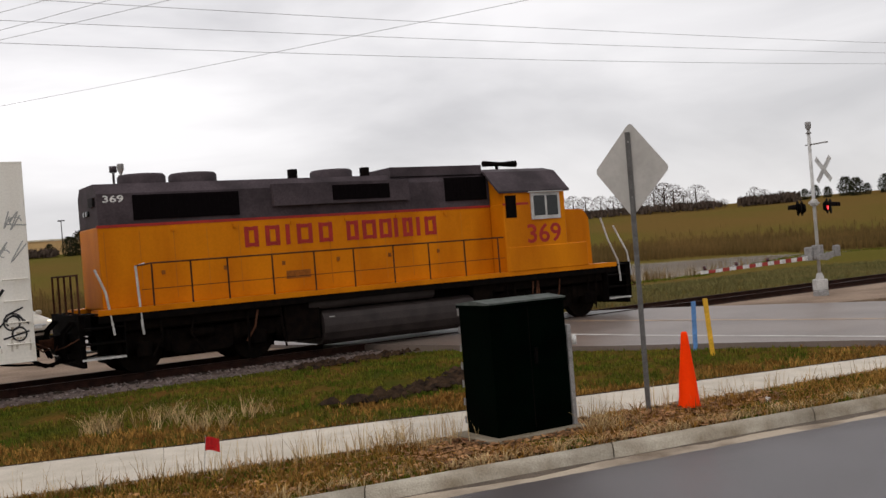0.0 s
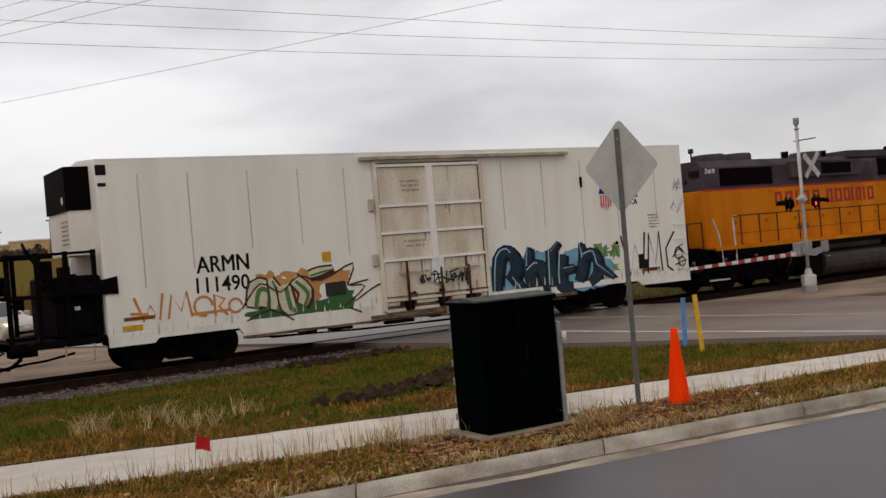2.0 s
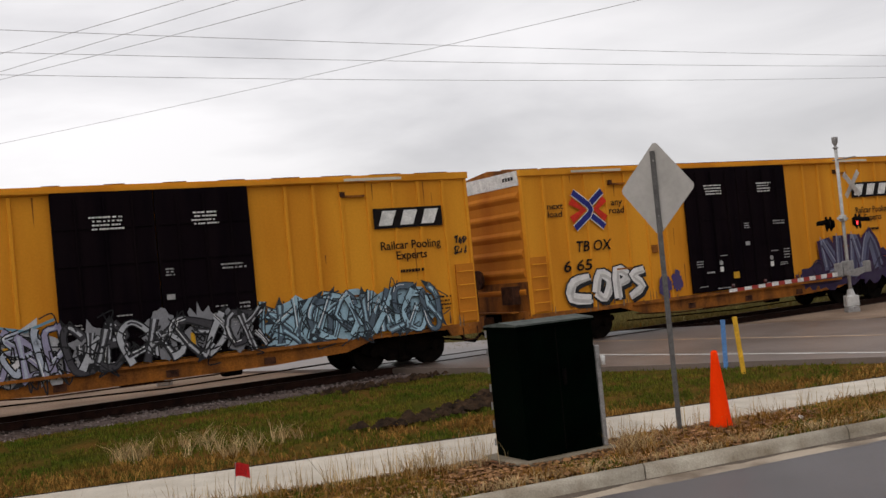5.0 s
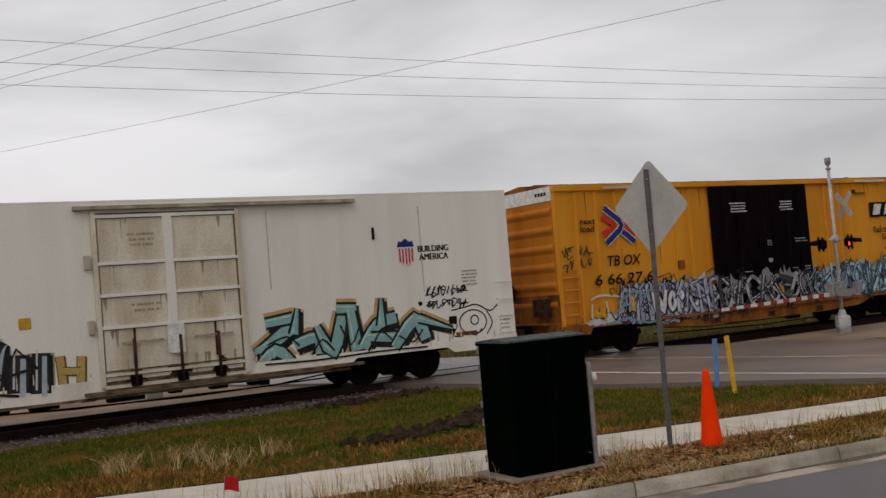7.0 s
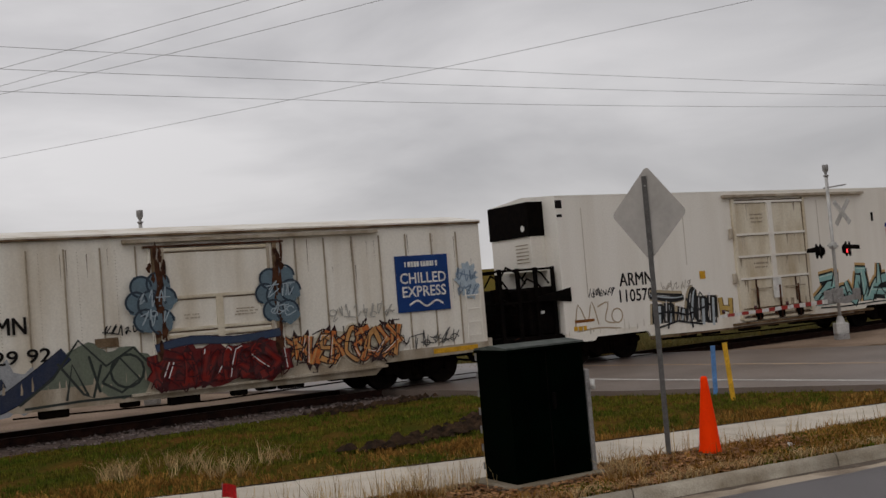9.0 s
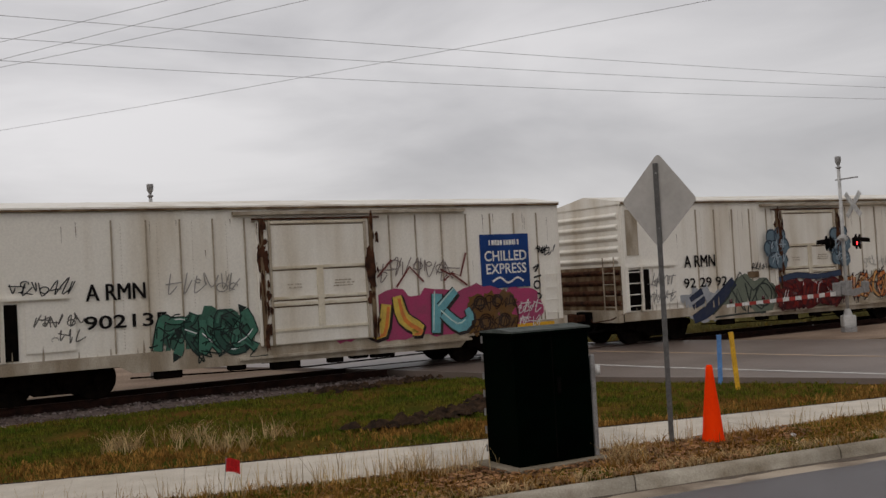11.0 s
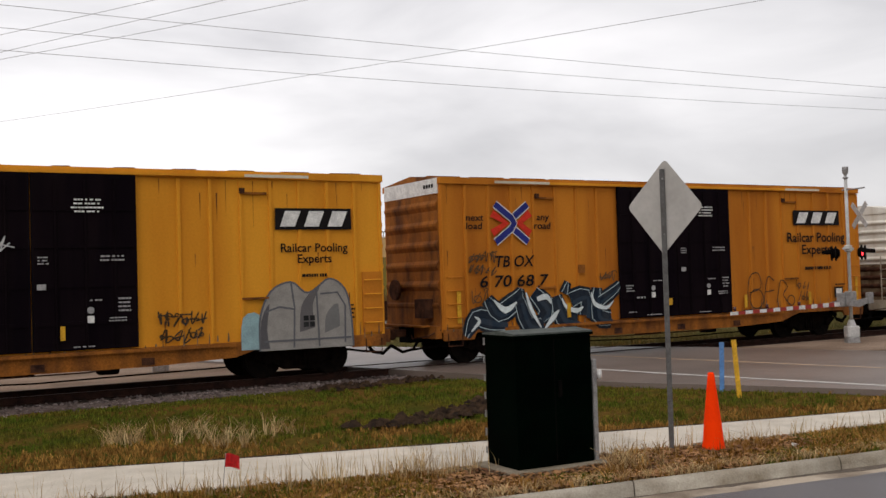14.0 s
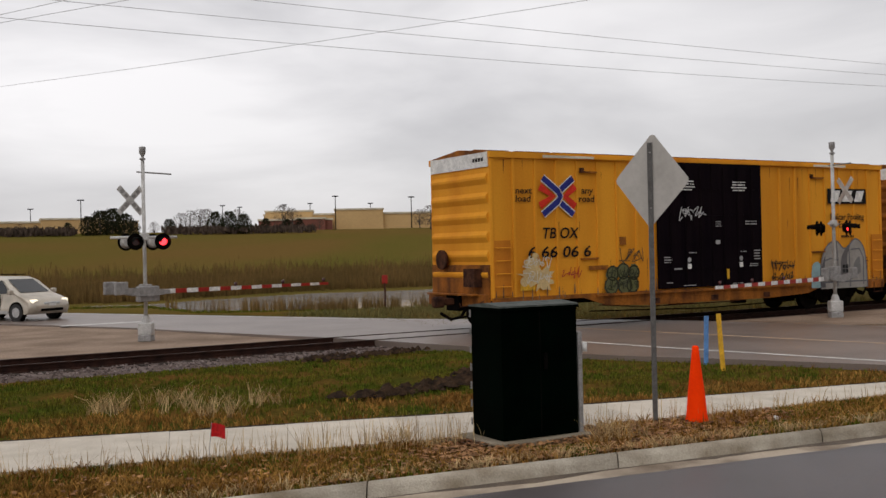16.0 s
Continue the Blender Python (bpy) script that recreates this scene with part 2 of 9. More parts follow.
M_REED = mat("brown_reeds", (0.175, 0.108, 0.038), 0.95, col2=(0.11, 0.074, 0.026), scale=0.12, bump=0.0, isl=0.35, world_space=True, spec=0.05)
# pale base colour stands in for much of the mirrored sky
M_WATER = mat("pond_water_with_sky_gleam", (0.58, 0.56, 0.54), 0.06, scale=0.3, fine=1.2, bump=0.0, fine_amt=0.05, world_space=True)
M_BARK = mat("bark", (0.075, 0.058, 0.045), 0.95, scale=6, bump=0.1)
M_CONIFER = mat("dark_evergreen_leaves", (0.022, 0.026, 0.012), 0.9, col2=(0.03, 0.028, 0.014), scale=1, bump=0.0, isl=0.4, spec=0.05)
M_TWIG = mat("bare_twigs", (0.085, 0.06, 0.046), 0.95, col2=(0.06, 0.045, 0.035), scale=1, bump=0.0, isl=0.35, spec=0.05)
M_STORE = mat("tan_store_wall", (0.56, 0.37, 0.165), 0.85, col2=(0.49, 0.32, 0.14), scale=0.1, fine=3, bump=0.02, fine_amt=0.06)
M_BRICKRED = mat("red_brick_wall", (0.22, 0.075, 0.05), 0.85, scale=0.2, fine=3, bump=0.02)
M_TRIM = mat("pale_parapet_trim", (0.62, 0.55, 0.42), 0.8, scale=1, bump=0.01)
M_VAN = mat("champagne_car_paint", (0.52, 0.465, 0.385), 0.3, 0.3, scale=2, bump=0.0, fine_amt=0.03)
M_GLASS = mat("dark_car_glass", (0.012, 0.014, 0.015), 0.1, scale=2, bump=0.0, spec=0.4)
M_TYRE = mat("tyre_rubber", (0.02, 0.02, 0.02), 0.85, scale=8, bump=0.04)
M_RIM = mat("alloy_rim", (0.5, 0.5, 0.5), 0.35, 0.7, scale=8, bump=0.0)
M_LAMP = mat("lit_headlamp", (1.0, 0.93, 0.75), 0.2, bump=0.0, emit=0.8)
M_REDLAMP = mat("lit_red_signal", (1.0, 0.03, 0.04), 0.3, bump=0.0, emit=4.0)
M_LENS = mat("dark_red_lens", (0.06, 0.012, 0.012), 0.2, bump=0.0)
M_PAINTW = mat("white_lettering", (0.72, 0.71, 0.68), 0.6, scale=6, bump=0.0)
M_STENCIL = mat("faded_stencil_white", (0.36, 0.35, 0.35), 0.7, scale=3, bump=0.0)
M_PAINTK = mat("black_lettering", (0.010, 0.008, 0.008), 0.7, scale=6, bump=0.0, spec=0.1)
M_BLUEP = mat("blue_panel_paint", (0.010, 0.045, 0.185), 0.6, scale=2, bump=0.0, fine_amt=0.08, spec=0.15)
M_LOGOBLUE = mat("logo_blue", (0.022, 0.028, 0.19), 0.6, scale=3, bump=0.0, spec=0.15)
M_LOGORED = mat("logo_red", (0.62, 0.035, 0.015), 0.6, scale=3, bump=0.0, spec=0.15)
M_WIRE = mat("cable_sheath", (0.42, 0.42, 0.44), 0.7, scale=5, bump=0.0)
M_YTAG = mat("yellow_tag", (0.62, 0.33, 0.02), 0.6, scale=5, bump=0.0, spec=0.2)

SPRAY = {}


def spray(col):
    """Spray paint of a colour, made once."""
    if col not in SPRAY:
        SPRAY[col] = mat("spray_paint", col, 0.55, col2=tuple(c * 0.75 + 0.02 for c in col), scale=4, fine=35, bump=0.0, fine_amt=0.15, spec=0.05)
    return SPRAY[col]


# ---- mesh tools ----
def box(bm, x0, x1, y0, y1, z0, z1):
    v = [bm.verts.new((x, y, z)) for z in (z0, z1) for x, y in ((x0, y0), (x1, y0), (x1, y1), (x0, y1))]
    for f in ((3, 2, 1, 0), (4, 5, 6, 7), (0, 1, 5, 4), (1, 2, 6, 5), (2, 3, 7, 6), (3, 0, 4, 7)):
        bm.faces.new([v[i] for i in f])
    return v


def soft_box(bm, x0, x1, y0, y1, z0, z1, r=0.02, seg=2):
    v = box(bm, x0, x1, y0, y1, z0, z1)
    edges = list({e for a in v for e in a.link_edges})
    bmesh.ops.bevel(bm, geom=edges, offset=r, segments=seg, affect="EDGES", profile=0.5)


def tube(bm, a, b, r, seg=8, r2=None, caps=True):
    """A round bar from a to b, of radius r at a and r2 at b."""
    a, b = Vector(a), Vector(b)
    r2 = r if r2 is None else r2
    q = (b - a).to_track_quat("Z", "Y")
    rings = []
    for p, rad in ((a, r), (b, r2)):
        rings.append([bm.verts.new(p + q @ Vector((rad * math.cos(k * math.tau / seg), rad * math.sin(k * math.tau / seg), 0))) for k in range(seg)])
    for k in range(seg):
        f = bm.faces.new((rings[0][k], rings[0][(k + 1) % seg], rings[1][(k + 1) % seg], rings[1][k]))
        f.smooth = seg > 6
    if caps:
        bm.faces.new(rings[0][::-1])
        bm.faces.new(rings[1])


def chain(bm, pts, r, seg=6):
    """A bent round bar through points, in one piece."""
    pts = [Vector(p) for p in pts]
    rings = []
    for i, p in enumerate(pts):
        d = (pts[min(i + 1, len(pts) - 1)] - pts[max(0, i - 1)]).normalized()
        side = d.cross(Vector((0.13, 0.21, 1.0)) if abs(d.z) < 0.9 else Vector((0, 1, 0.1))).normalized()
        up = side.cross(d)
        rings.append([bm.verts.new(p + side * r * math.cos(k * math.tau / seg) + up * r * math.sin(k * math.tau / seg)) for k in range(seg)])
    for a, b in zip(rings, rings[1:]):
        for k in range(seg):
            bm.faces.new((a[k], a[(k + 1) % seg], b[(k + 1) % seg], b[k]))
    bm.faces.new(rings[0][::-1])
    bm.faces.new(rings[-1])


def prism(bm, prof, a0, a1, axis="x"):
    """A closed outline drawn across an axis, stretched along it from a0 to a1."""
    place = {"x": lambda u, w, a: (a, u, w), "y": lambda u, w, a: (u, a, w), "z": lambda u, w, a: (u, w, a)}[axis]
    lo = [bm.verts.new(place(u, w, a0)) for u, w in prof]
    hi = [bm.verts.new(place(u, w, a1)) for u, w in prof]
    k = len(prof)
    for i in range(k):
        bm.faces.new((lo[i], lo[(i + 1) % k], hi[(i + 1) % k], hi[i]))
    bm.faces.new(lo[::-1])
    bm.faces.new(hi)


def lathe(bm, prof, centre=(0, 0, 0), seg=20, smooth=True):
    """Rings of (radius, height) round the z axis."""
    c = Vector(centre)
    rings = []
    for r, h in prof:
        if r < 1e-5:
            rings.append([bm.verts.new(c + Vector((0, 0, h)))])
        else:
            rings.append([bm.verts.new(c + Vector((r * math.cos(k * math.tau / seg), r * math.sin(k * math.tau / seg), h))) for k in range(seg)])
    for a, b in zip(rings, rings[1:]):
        for k in range(seg):
            q = (k + 1) % seg
            ids = [a[k % len(a)], a[q % len(a)], b[q % len(b)], b[k % len(b)]]
            ids = list(dict.fromkeys(ids))
            if len(ids) > 2:
                f = bm.faces.new(ids)
                f.smooth = smooth


def part(name, bm, material, parent=None, label="", at=None):
    """Links a bmesh as one mesh object under its thing, or by itself."""
    bmesh.ops.recalc_face_normals(bm, faces=bm.faces)
    me = bpy.data.meshes.new(name)
    bm.to_mesh(me)
    bm.free()
    me.materials.append(material)
    return part_of(name, me, parent, label, at)


def part_of(name, me, parent=None, label="", at=None):
    ob = new(name, me)
    if parent:
        ob.parent = parent
    if at is not None:
        ob.matrix_basis = at
    if label:
        ob["label"] = label
    return ob


def boxes(name, material, parent, dims, label=""):
    bm = bmesh.new()
    for d in dims:
        box(bm, *d)
    return part(name, bm, material, parent, label)


def raw(name, verts, faces, material, parent=None):
    me = bpy.data.meshes.new(name)
    me.from_pydata(verts, [], faces)
    me.materials.append(material)
    return part_of(name, me, parent)


def thing(name, m, label, category, group="", kind=""):
    ob = new(name)
    ob.matrix_basis = m
    return tagged(ob, label, category, group, kind)


TEXTS = {}


def lettering(name, body, x0, x1, z0, z1, y, material, parent, lean=0.0, label=""):
    """Letters of the built-in font, fitted into a field of a side that faces -y."""
    cu = bpy.data.curves.new("letters", "FONT")
    cu.body, cu.align_x, cu.space_line = body, "CENTER", 0.9
    cu.resolution_u, cu.offset = 3, 0.0 if "M" in body else 0.016
    ob = new("letters", cu)
    bpy.context.view_layer.update()
    me = bpy.data.meshes.new_from_object(ob.evaluated_get(bpy.context.evaluated_depsgraph_get()))
    bpy.data.objects.remove(ob)
    co = np.array([v.co[:] for v in me.vertices])
    lo, hi = co.min(0), co.max(0)
    for v in me.vertices:
        u, w = (v.co.x - lo[0]) / (hi[0] - lo[0]), (v.co.y - lo[1]) / (hi[1] - lo[1])
        v.co = (x0 + u * (x1 - x0) + lean * (w - 0.5) * (z1 - z0), y, z0 + w * (z1 - z0))
    if "M" in body:
        # a second pass of paint, a little aside, makes the strokes bold
        bm = bmesh.new()
        bm.from_mesh(me)
        twin = bmesh.ops.duplicate(bm, geom=list(bm.verts) + list(bm.edges) + list(bm.faces))["geom"]
        bmesh.ops.translate(bm, verts=[v for v in twin if isinstance(v, bmesh.types.BMVert)], vec=(0.022 * (z1 - z0) / 0.38, -0.0012, 0))
        bm.to_mesh(me)
        bm.free()
    me.materials.clear()
    me.materials.append(material)
    return part_of(name, me, parent, label)


def stroke(bm, pts, w, y):
    """A painted line of width w along points (x, z) of a side at depth y."""
    n = len(pts)
    left, right = [], []
    for i, (x, z) in enumerate(pts):
        ax, az = pts[max(0, i - 1)]
        bx, bz = pts[min(n - 1, i + 1)]
        dx, dz = bx - ax, bz - az
        d = math.hypot(dx, dz) or 1.0
        ww = w[i] if isinstance(w, list) else w
        left.append(bm.verts.new((x - dz / d * ww / 2, y, z + dx / d * ww / 2)))
        right.append(bm.verts.new((x + dz / d * ww / 2, y, z - dx / d * ww / 2)))
    for i in range(n - 1):
        bm.faces.new((left[i], right[i], right[i + 1], left[i + 1]))


def curve(pts, steps=5):
    """A smooth line through points."""
    out = []
    n = len(pts)
    for i in range(n - 1):
        p0, p1, p2, p3 = pts[max(0, i - 1)], pts[i], pts[i + 1], pts[min(n - 1, i + 2)]
        for k in range(steps):
            t = k / steps
            out.append(tuple(0.5 * (2 * p1[j] + (p2[j] - p0[j]) * t + (2 * p0[j] - 5 * p1[j] + 4 * p2[j] - p3[j]) * t * t + (3 * p1[j] - p0[j] - 3 * p2[j] + p3[j]) * t ** 3) for j in range(len(p1))))
    out.append(pts[-1])
    return out


def blob(bm, cx, cz, rx, rz, y, rng, k=18, rough=0.25):
    c = bm.verts.new((cx, y, cz))
    ring = []
    for i in range(k):
        a = i * math.tau / k
        q = 1 + rng.uniform(-rough, rough)
        ring.append(bm.verts.new((cx + rx * q * math.cos(a), y, cz + rz * q * math.sin(a))))
    for i in range(k):
        bm.faces.new((c, ring[i], ring[(i + 1) % k]))


FORMS = (
    (((0.10, 0.0), (0.14, 0.75), (0.50, 1.0), (0.86, 0.75), (0.90, 0.0)), ((0.2, 0.42), (0.8, 0.36))),
    (((0.95, 0.85), (0.45, 1.0), (0.08, 0.5), (0.45, 0.0), (0.95, 0.2)), ((0.6, 0.5), (0.95, 0.5))),
    (((0.92, 0.95), (0.30, 0.95), (0.15, 0.62), (0.85, 0.42), (0.75, 0.05), (0.05, 0.05)),),
    (((0.05, 1.0), (0.28, 0.0)), ((0.28, 0.0), (0.52, 0.75), (0.74, 0.0)), ((0.74, 0.0), (1.0, 1.0))),
    (((0.18, 0.0), (0.16, 1.0)), ((0.2, 0.45), (0.95, 1.0)), ((0.3, 0.5), (0.95, 0.0))),
    (((0.5, 0.95), (0.12, 0.6), (0.3, 0.05), (0.75, 0.08), (0.88, 0.6), (0.5, 0.95)), ((0.55, 0.4), (1.0, -0.05))),
    (((0.1, 0.05), (0.2, 1.0)), ((0.15, 0.95), (0.85, 0.8), (0.3, 0.5)), ((0.35, 0.52), (0.95, 0.35), (0.75, 0.0), (0.1, 0.05))),
)


def scrawl(rng, x0, w, z0, h):
    """One fat illegible shape: bars and bows, bent and slanted by chance."""
    slant = rng.uniform(-0.45, 0.45)
    flip = rng.random() < 0.35
    out = []
    for line in rng.choice(FORMS):
        pts = []
        for px, pz in line:
            px, pz = px + rng.uniform(-0.24, 0.24), min(1.0, max(0.0, pz + rng.uniform(-0.2, 0.2)))
            px = 1 - px if flip else px
            pts.append((x0 + w * (px + slant * (pz - 0.5)), z0 + h * pz))
        out.append(curve(pts, 4 if rng.random() < 0.5 else 2))
    return out


def tag_lines(rng, x0, x1, z0, z1):
    """Quick crowded pen strokes that nobody can read."""
    h = z1 - z0
    n = max(2, round((x1 - x0) / (0.5 * h)))
    out = []
    for i in range(n):
        cx = x0 + (x1 - x0) * (i + 0.5) / n
        hook = rng.uniform(-0.35, 0.35) * h
        top, low = z1 - rng.uniform(0, 0.3) * h, z0 + rng.uniform(0, 0.3) * h
        out.append(curve([(cx - 0.2 * h, low + rng.uniform(0, 0.5) * h), (cx + hook, top), (cx + rng.uniform(-0.3, 0.1) * h, low), (cx + rng.uniform(0.0, 0.4) * h, low + rng.uniform(0.2, 0.8) * h)][rng.randrange(2):], 4))
        if rng.random() < 0.6:
            r, mz = rng.uniform(0.08, 0.2) * h, z0 + rng.uniform(0.25, 0.75) * h
            turn = rng.uniform(3.5, 7.5)
            out.append([(cx + 1.3 * r * math.cos(k * turn / 9), mz + r * math.sin(k * turn / 9)) for k in range(10)])
        if rng.random() < 0.35:
            mz = z0 + rng.uniform(0.2, 0.8) * h
            out.append([(cx - 0.35 * h, mz), (cx + 0.4 * h, mz + rng.uniform(-0.2, 0.2) * h)])
    return out


def graffiti(car, y, x0, x1, z0, z1, count, fill, outline=(0.015, 0.015, 0.017), halo=None, seed=1, width=0.26, second=None, label="", edge=None):
    """A sprayed piece of fat illegible shapes: halo, edge, outline, filling, inner lines, shine. fill None: a thin tag."""
    rng = random.Random(seed)
    w, h = (x1 - x0) / count, z1 - z0
    d = 0.004
    if fill is None:
        bm = bmesh.new()
        wide = max(0.026, width * h * 0.36)
        rows = 2 if h > 0.55 and h > 0.5 * (x1 - x0) else 1
        for i in range(rows):
            for line in tag_lines(rng, x0 + rng.uniform(0, 0.12) * (x1 - x0), x1, z0 + h * i / rows, z0 + h * (i + 0.95) / rows):
                stroke(bm, line, wide, y - d)
                d += 0.0004
        return part("graffiti_tag", bm, spray(outline), car, label)
    count = max(2, round(count * 1.7))
    w = (x1 - x0) / count
    base = width * h * 0.60
    rim = max(0.06, 0.3 * base)
    shapes = [scrawl(rng, x0 + w * (i - 0.25), w * 1.5, z0 + 0.55 * base + rim / 2, h - 1.1 * base - rim) for i in range(count)]
    if halo:
        bm = bmesh.new()
        blob(bm, (x0 + x1) / 2, z0 + h * 0.42, (x1 - x0) * 0.5, h * 0.40, y - d, rng, 34, 0.14)
        d += 0.0006
        for sh in shapes:
            for line in sh:
                stroke(bm, line, base * 1.15 + 2 * rim, y - d)
                d += 0.0004
        part("graffiti_halo", bm, spray(halo), car)
    be, bo, bf, bs, bx, bi = [bmesh.new() for _ in range(6)]
    for i, sh in enumerate(shapes):
        # each line swells towards its ends
        wid = [[base * (0.72 + 0.42 * abs(2 * j / (len(line) - 1) - 1) ** 1.5) for j in range(len(line))] for line in sh]
        if edge:
            for line, ww in zip(sh, wid):
                stroke(be, line, [t + rim * 1.5 for t in ww], y - d)
                d += 0.0003
        for line, ww in zip(sh, wid):
            stroke(bo, line, [t + rim for t in ww], y - d)
            d += 0.0003
            if rng.random() < 0.7:
                (ax, az), (bx_, bz) = line[-2], line[-1]
                q = math.hypot(bx_ - ax, bz - az) or 1
                ux, uz = (bx_ - ax) / q, (bz - az) / q
                stroke(bo, [(bx_, bz), (bx_ + ux * 0.08 * h, bz + uz * 0.06 * h), (bx_ + ux * 0.2 * h, bz + uz * 0.16 * h)], [base * 1.3, base * 0.8, 0.01], y - d)
                d += 0.0003
        tone = bf if (second is None or i % 2 == 0) else bs
        for line, ww in zip(sh, wid):
            stroke(tone, line, ww, y - d)
            d += 0.0003
        other = bs if (second is not None and tone is bf) else bf
        if second is not None:
            for line, ww in zip(sh, wid):
                k = rng.randrange(0, max(1, len(line) - 3))
                stroke(other, line[k:k + 4], [0.45 * t for t in ww[k:k + 4]], y - d)
                d += 0.0003
        line = rng.choice(sh)
        j = rng.randrange(0, max(1, len(line) - 4))
        stroke(bx, [(px - 0.2 * base, pz + 0.2 * base) for px, pz in line[j:j + 4]], base * 0.13, y - d)
        d += 0.0003
        for _ in range(7):
            sx, sz = rng.choice(rng.choice(sh))
            stroke(bi, curve([(sx, sz), (sx + rng.uniform(-0.2, 0.2) * h, sz + rng.uniform(-0.25, 0.25) * h), (sx + rng.uniform(-0.3, 0.3) * h, sz + rng.uniform(-0.2, 0.2) * h)], 4), 0.03, y - d)
            d += 0.0003
    for name, bm, col in (("graffiti_edge", be, edge), ("graffiti_outline", bo, outline), ("graffiti_filling", bf, fill), ("graffiti_filling", bs, second), ("graffiti_inner_lines", bi, outline), ("graffiti_shine", bx, (0.75, 0.76, 0.76) if fill[0] < 0.6 else (0.3, 0.45, 0.6))):
        if len(bm.verts):
            part(name, bm, spray(col), car, label if bm is bf else "")
        else:
            bm.free()


def letters(car, y, x0, x1, z0, z1, shapes, fill, outline=(0.015, 0.015, 0.017), halo=None, second=None, rim=0.05, shade=(0.05, -0.06), shine=(0.7, 0.72, 0.72), label="", smooth=3):
    """Sprayed letter-like shapes given as (u, v, width) lines in a field: halo, shade, outline, filling, second tone, shine."""
    h = z1 - z0
    lines = [[(x0 + u * (x1 - x0), z0 + v * h, w * h) for u, v, w in sh] for sh in shapes]
    lines = [curve(q, smooth) if len(q) > 2 else q for q in lines]
    names = ("graffiti_halo", "graffiti_outline", "graffiti_filling", "graffiti_second_tone", "graffiti_shine")
    bms = [bmesh.new() for _ in names]
    d = 0.004

    def lay(k, q, grow, dx=0.0, dz=0.0, share=1.0):
        nonlocal d
        stroke(bms[k], [(a + dx, b + dz) for a, b, _ in q], [max(0.008, c * share + grow) for _, _, c in q], y - d)
        d += 0.00025

    for q in lines:
        if halo:
            lay(0, q, 2 * rim + 0.17)
    for q in lines:
        lay(1, q, 2 * rim, *shade)
    for q in lines:
        lay(1, q, 2 * rim)
        lay(2, q, 0.0)
        if second:
            wide = sum(c for _, _, c in q) / len(q)
            lay(3, q, 0.0, 0.2 * wide, -0.22 * wide, 0.32)
        if shine:
            wide = sum(c for _, _, c in q) / len(q)
            lay(4, q[: max(2, len(q) * 2 // 3)], 0.0, -0.26 * wide, 0.26 * wide, 0.12)
    for name, bm, col in zip(names, bms, (halo, outline, fill, second, shine)):
        if col and len(bm.verts):
            part(name, bm, spray(col), car, label if name == "graffiti_filling" else "")
        else:
            bm.free()


def mist(car, y, spots, colour, seed, label="", rough=0.16):
    """Clouds of sprayed colour: uneven patches (x, z, half width, half height)."""
    rng = random.Random(seed)
    bm = bmesh.new()
    for i, (cx, cz, rx, rz) in enumerate(spots):
        blob(bm, cx, cz, rx, rz, y - 0.0015 - 0.0003 * i, rng, 26, rough)
    return part("graffiti_patch", bm, spray(colour), car, label)


def pen(car, y, lines, width, colour, label="", smooth=3):
    """Lines drawn with one pass of the can, at their places on the side."""
    bm = bmesh.new()
    for i, q in enumerate(lines):
        stroke(bm, curve(q, smooth) if smooth > 1 and len(q) > 2 else q, width, y - 0.0004 * i)
    return part("graffiti_tag", bm, spray(colour), car, label)


def ring(cx, cz, r, turns=1.0, squash=1.0):
    """Points round a circle, or of a coil when turns is more than one."""
    k = int(14 * turns)
    return [(cx + r * (1 - 0.45 * j / k * (turns > 1)) * math.cos(j * math.tau * turns / k), cz + squash * r * (1 - 0.45 * j / k * (turns > 1)) * math.sin(j * math.tau * turns / k)) for j in range(k + 1)]


def bars(name, x0, x1, z0, z1, rows, y, material, car, seed=0):
    """Small stencilled writing that nobody can read: broken bars."""
    rng = random.Random(seed)
    bm = bmesh.new()
    h = (z1 - z0) / rows
    for i in range(rows):
        x = x0 + rng.uniform(0, 0.12) * (x1 - x0)
        end = x1 - rng.uniform(0, 0.18) * (x1 - x0)
        while x < end - 0.02:
            wd = min(rng.uniform(0.035, 0.09), end - x)
            box(bm, x, x + wd, y - 0.004, y, z1 - h * (i + 0.72), z1 - h * (i + 0.3))
            x += wd + (0.05 if rng.random() < 0.2 else 0.016)
    return tagged(part(name, bm, material, car), kind="stuff")


# ---- the ground ----
def walk_far(x):
    return 15.25 + 0.30 * x + 0.005 * x * x


def walk_near(x):
    return 13.28 + 0.372 * x + 0.0095 * x * x


def curb_back(x):
    return 11.42 + 0.456 * x


POND_AZ = np.array([-40.0, -17.0, -14.5, -8.0, -2.0, 4.0, 10.0, 14.0, 17.0, 19.5, 40.0])
POND_NEAR = np.array([74.0, 66.0, 57.0, 53.0, 52.5, 57.0, 66.0, 71.0, 88.0, 103.0, 110.0])
POND_FAR = np.array([74.0, 70.0, 74.0, 82.0, 84.0, 100.0, 114.0, 115.0, 112.0, 106.0, 110.0])
POND_Z = -0.80


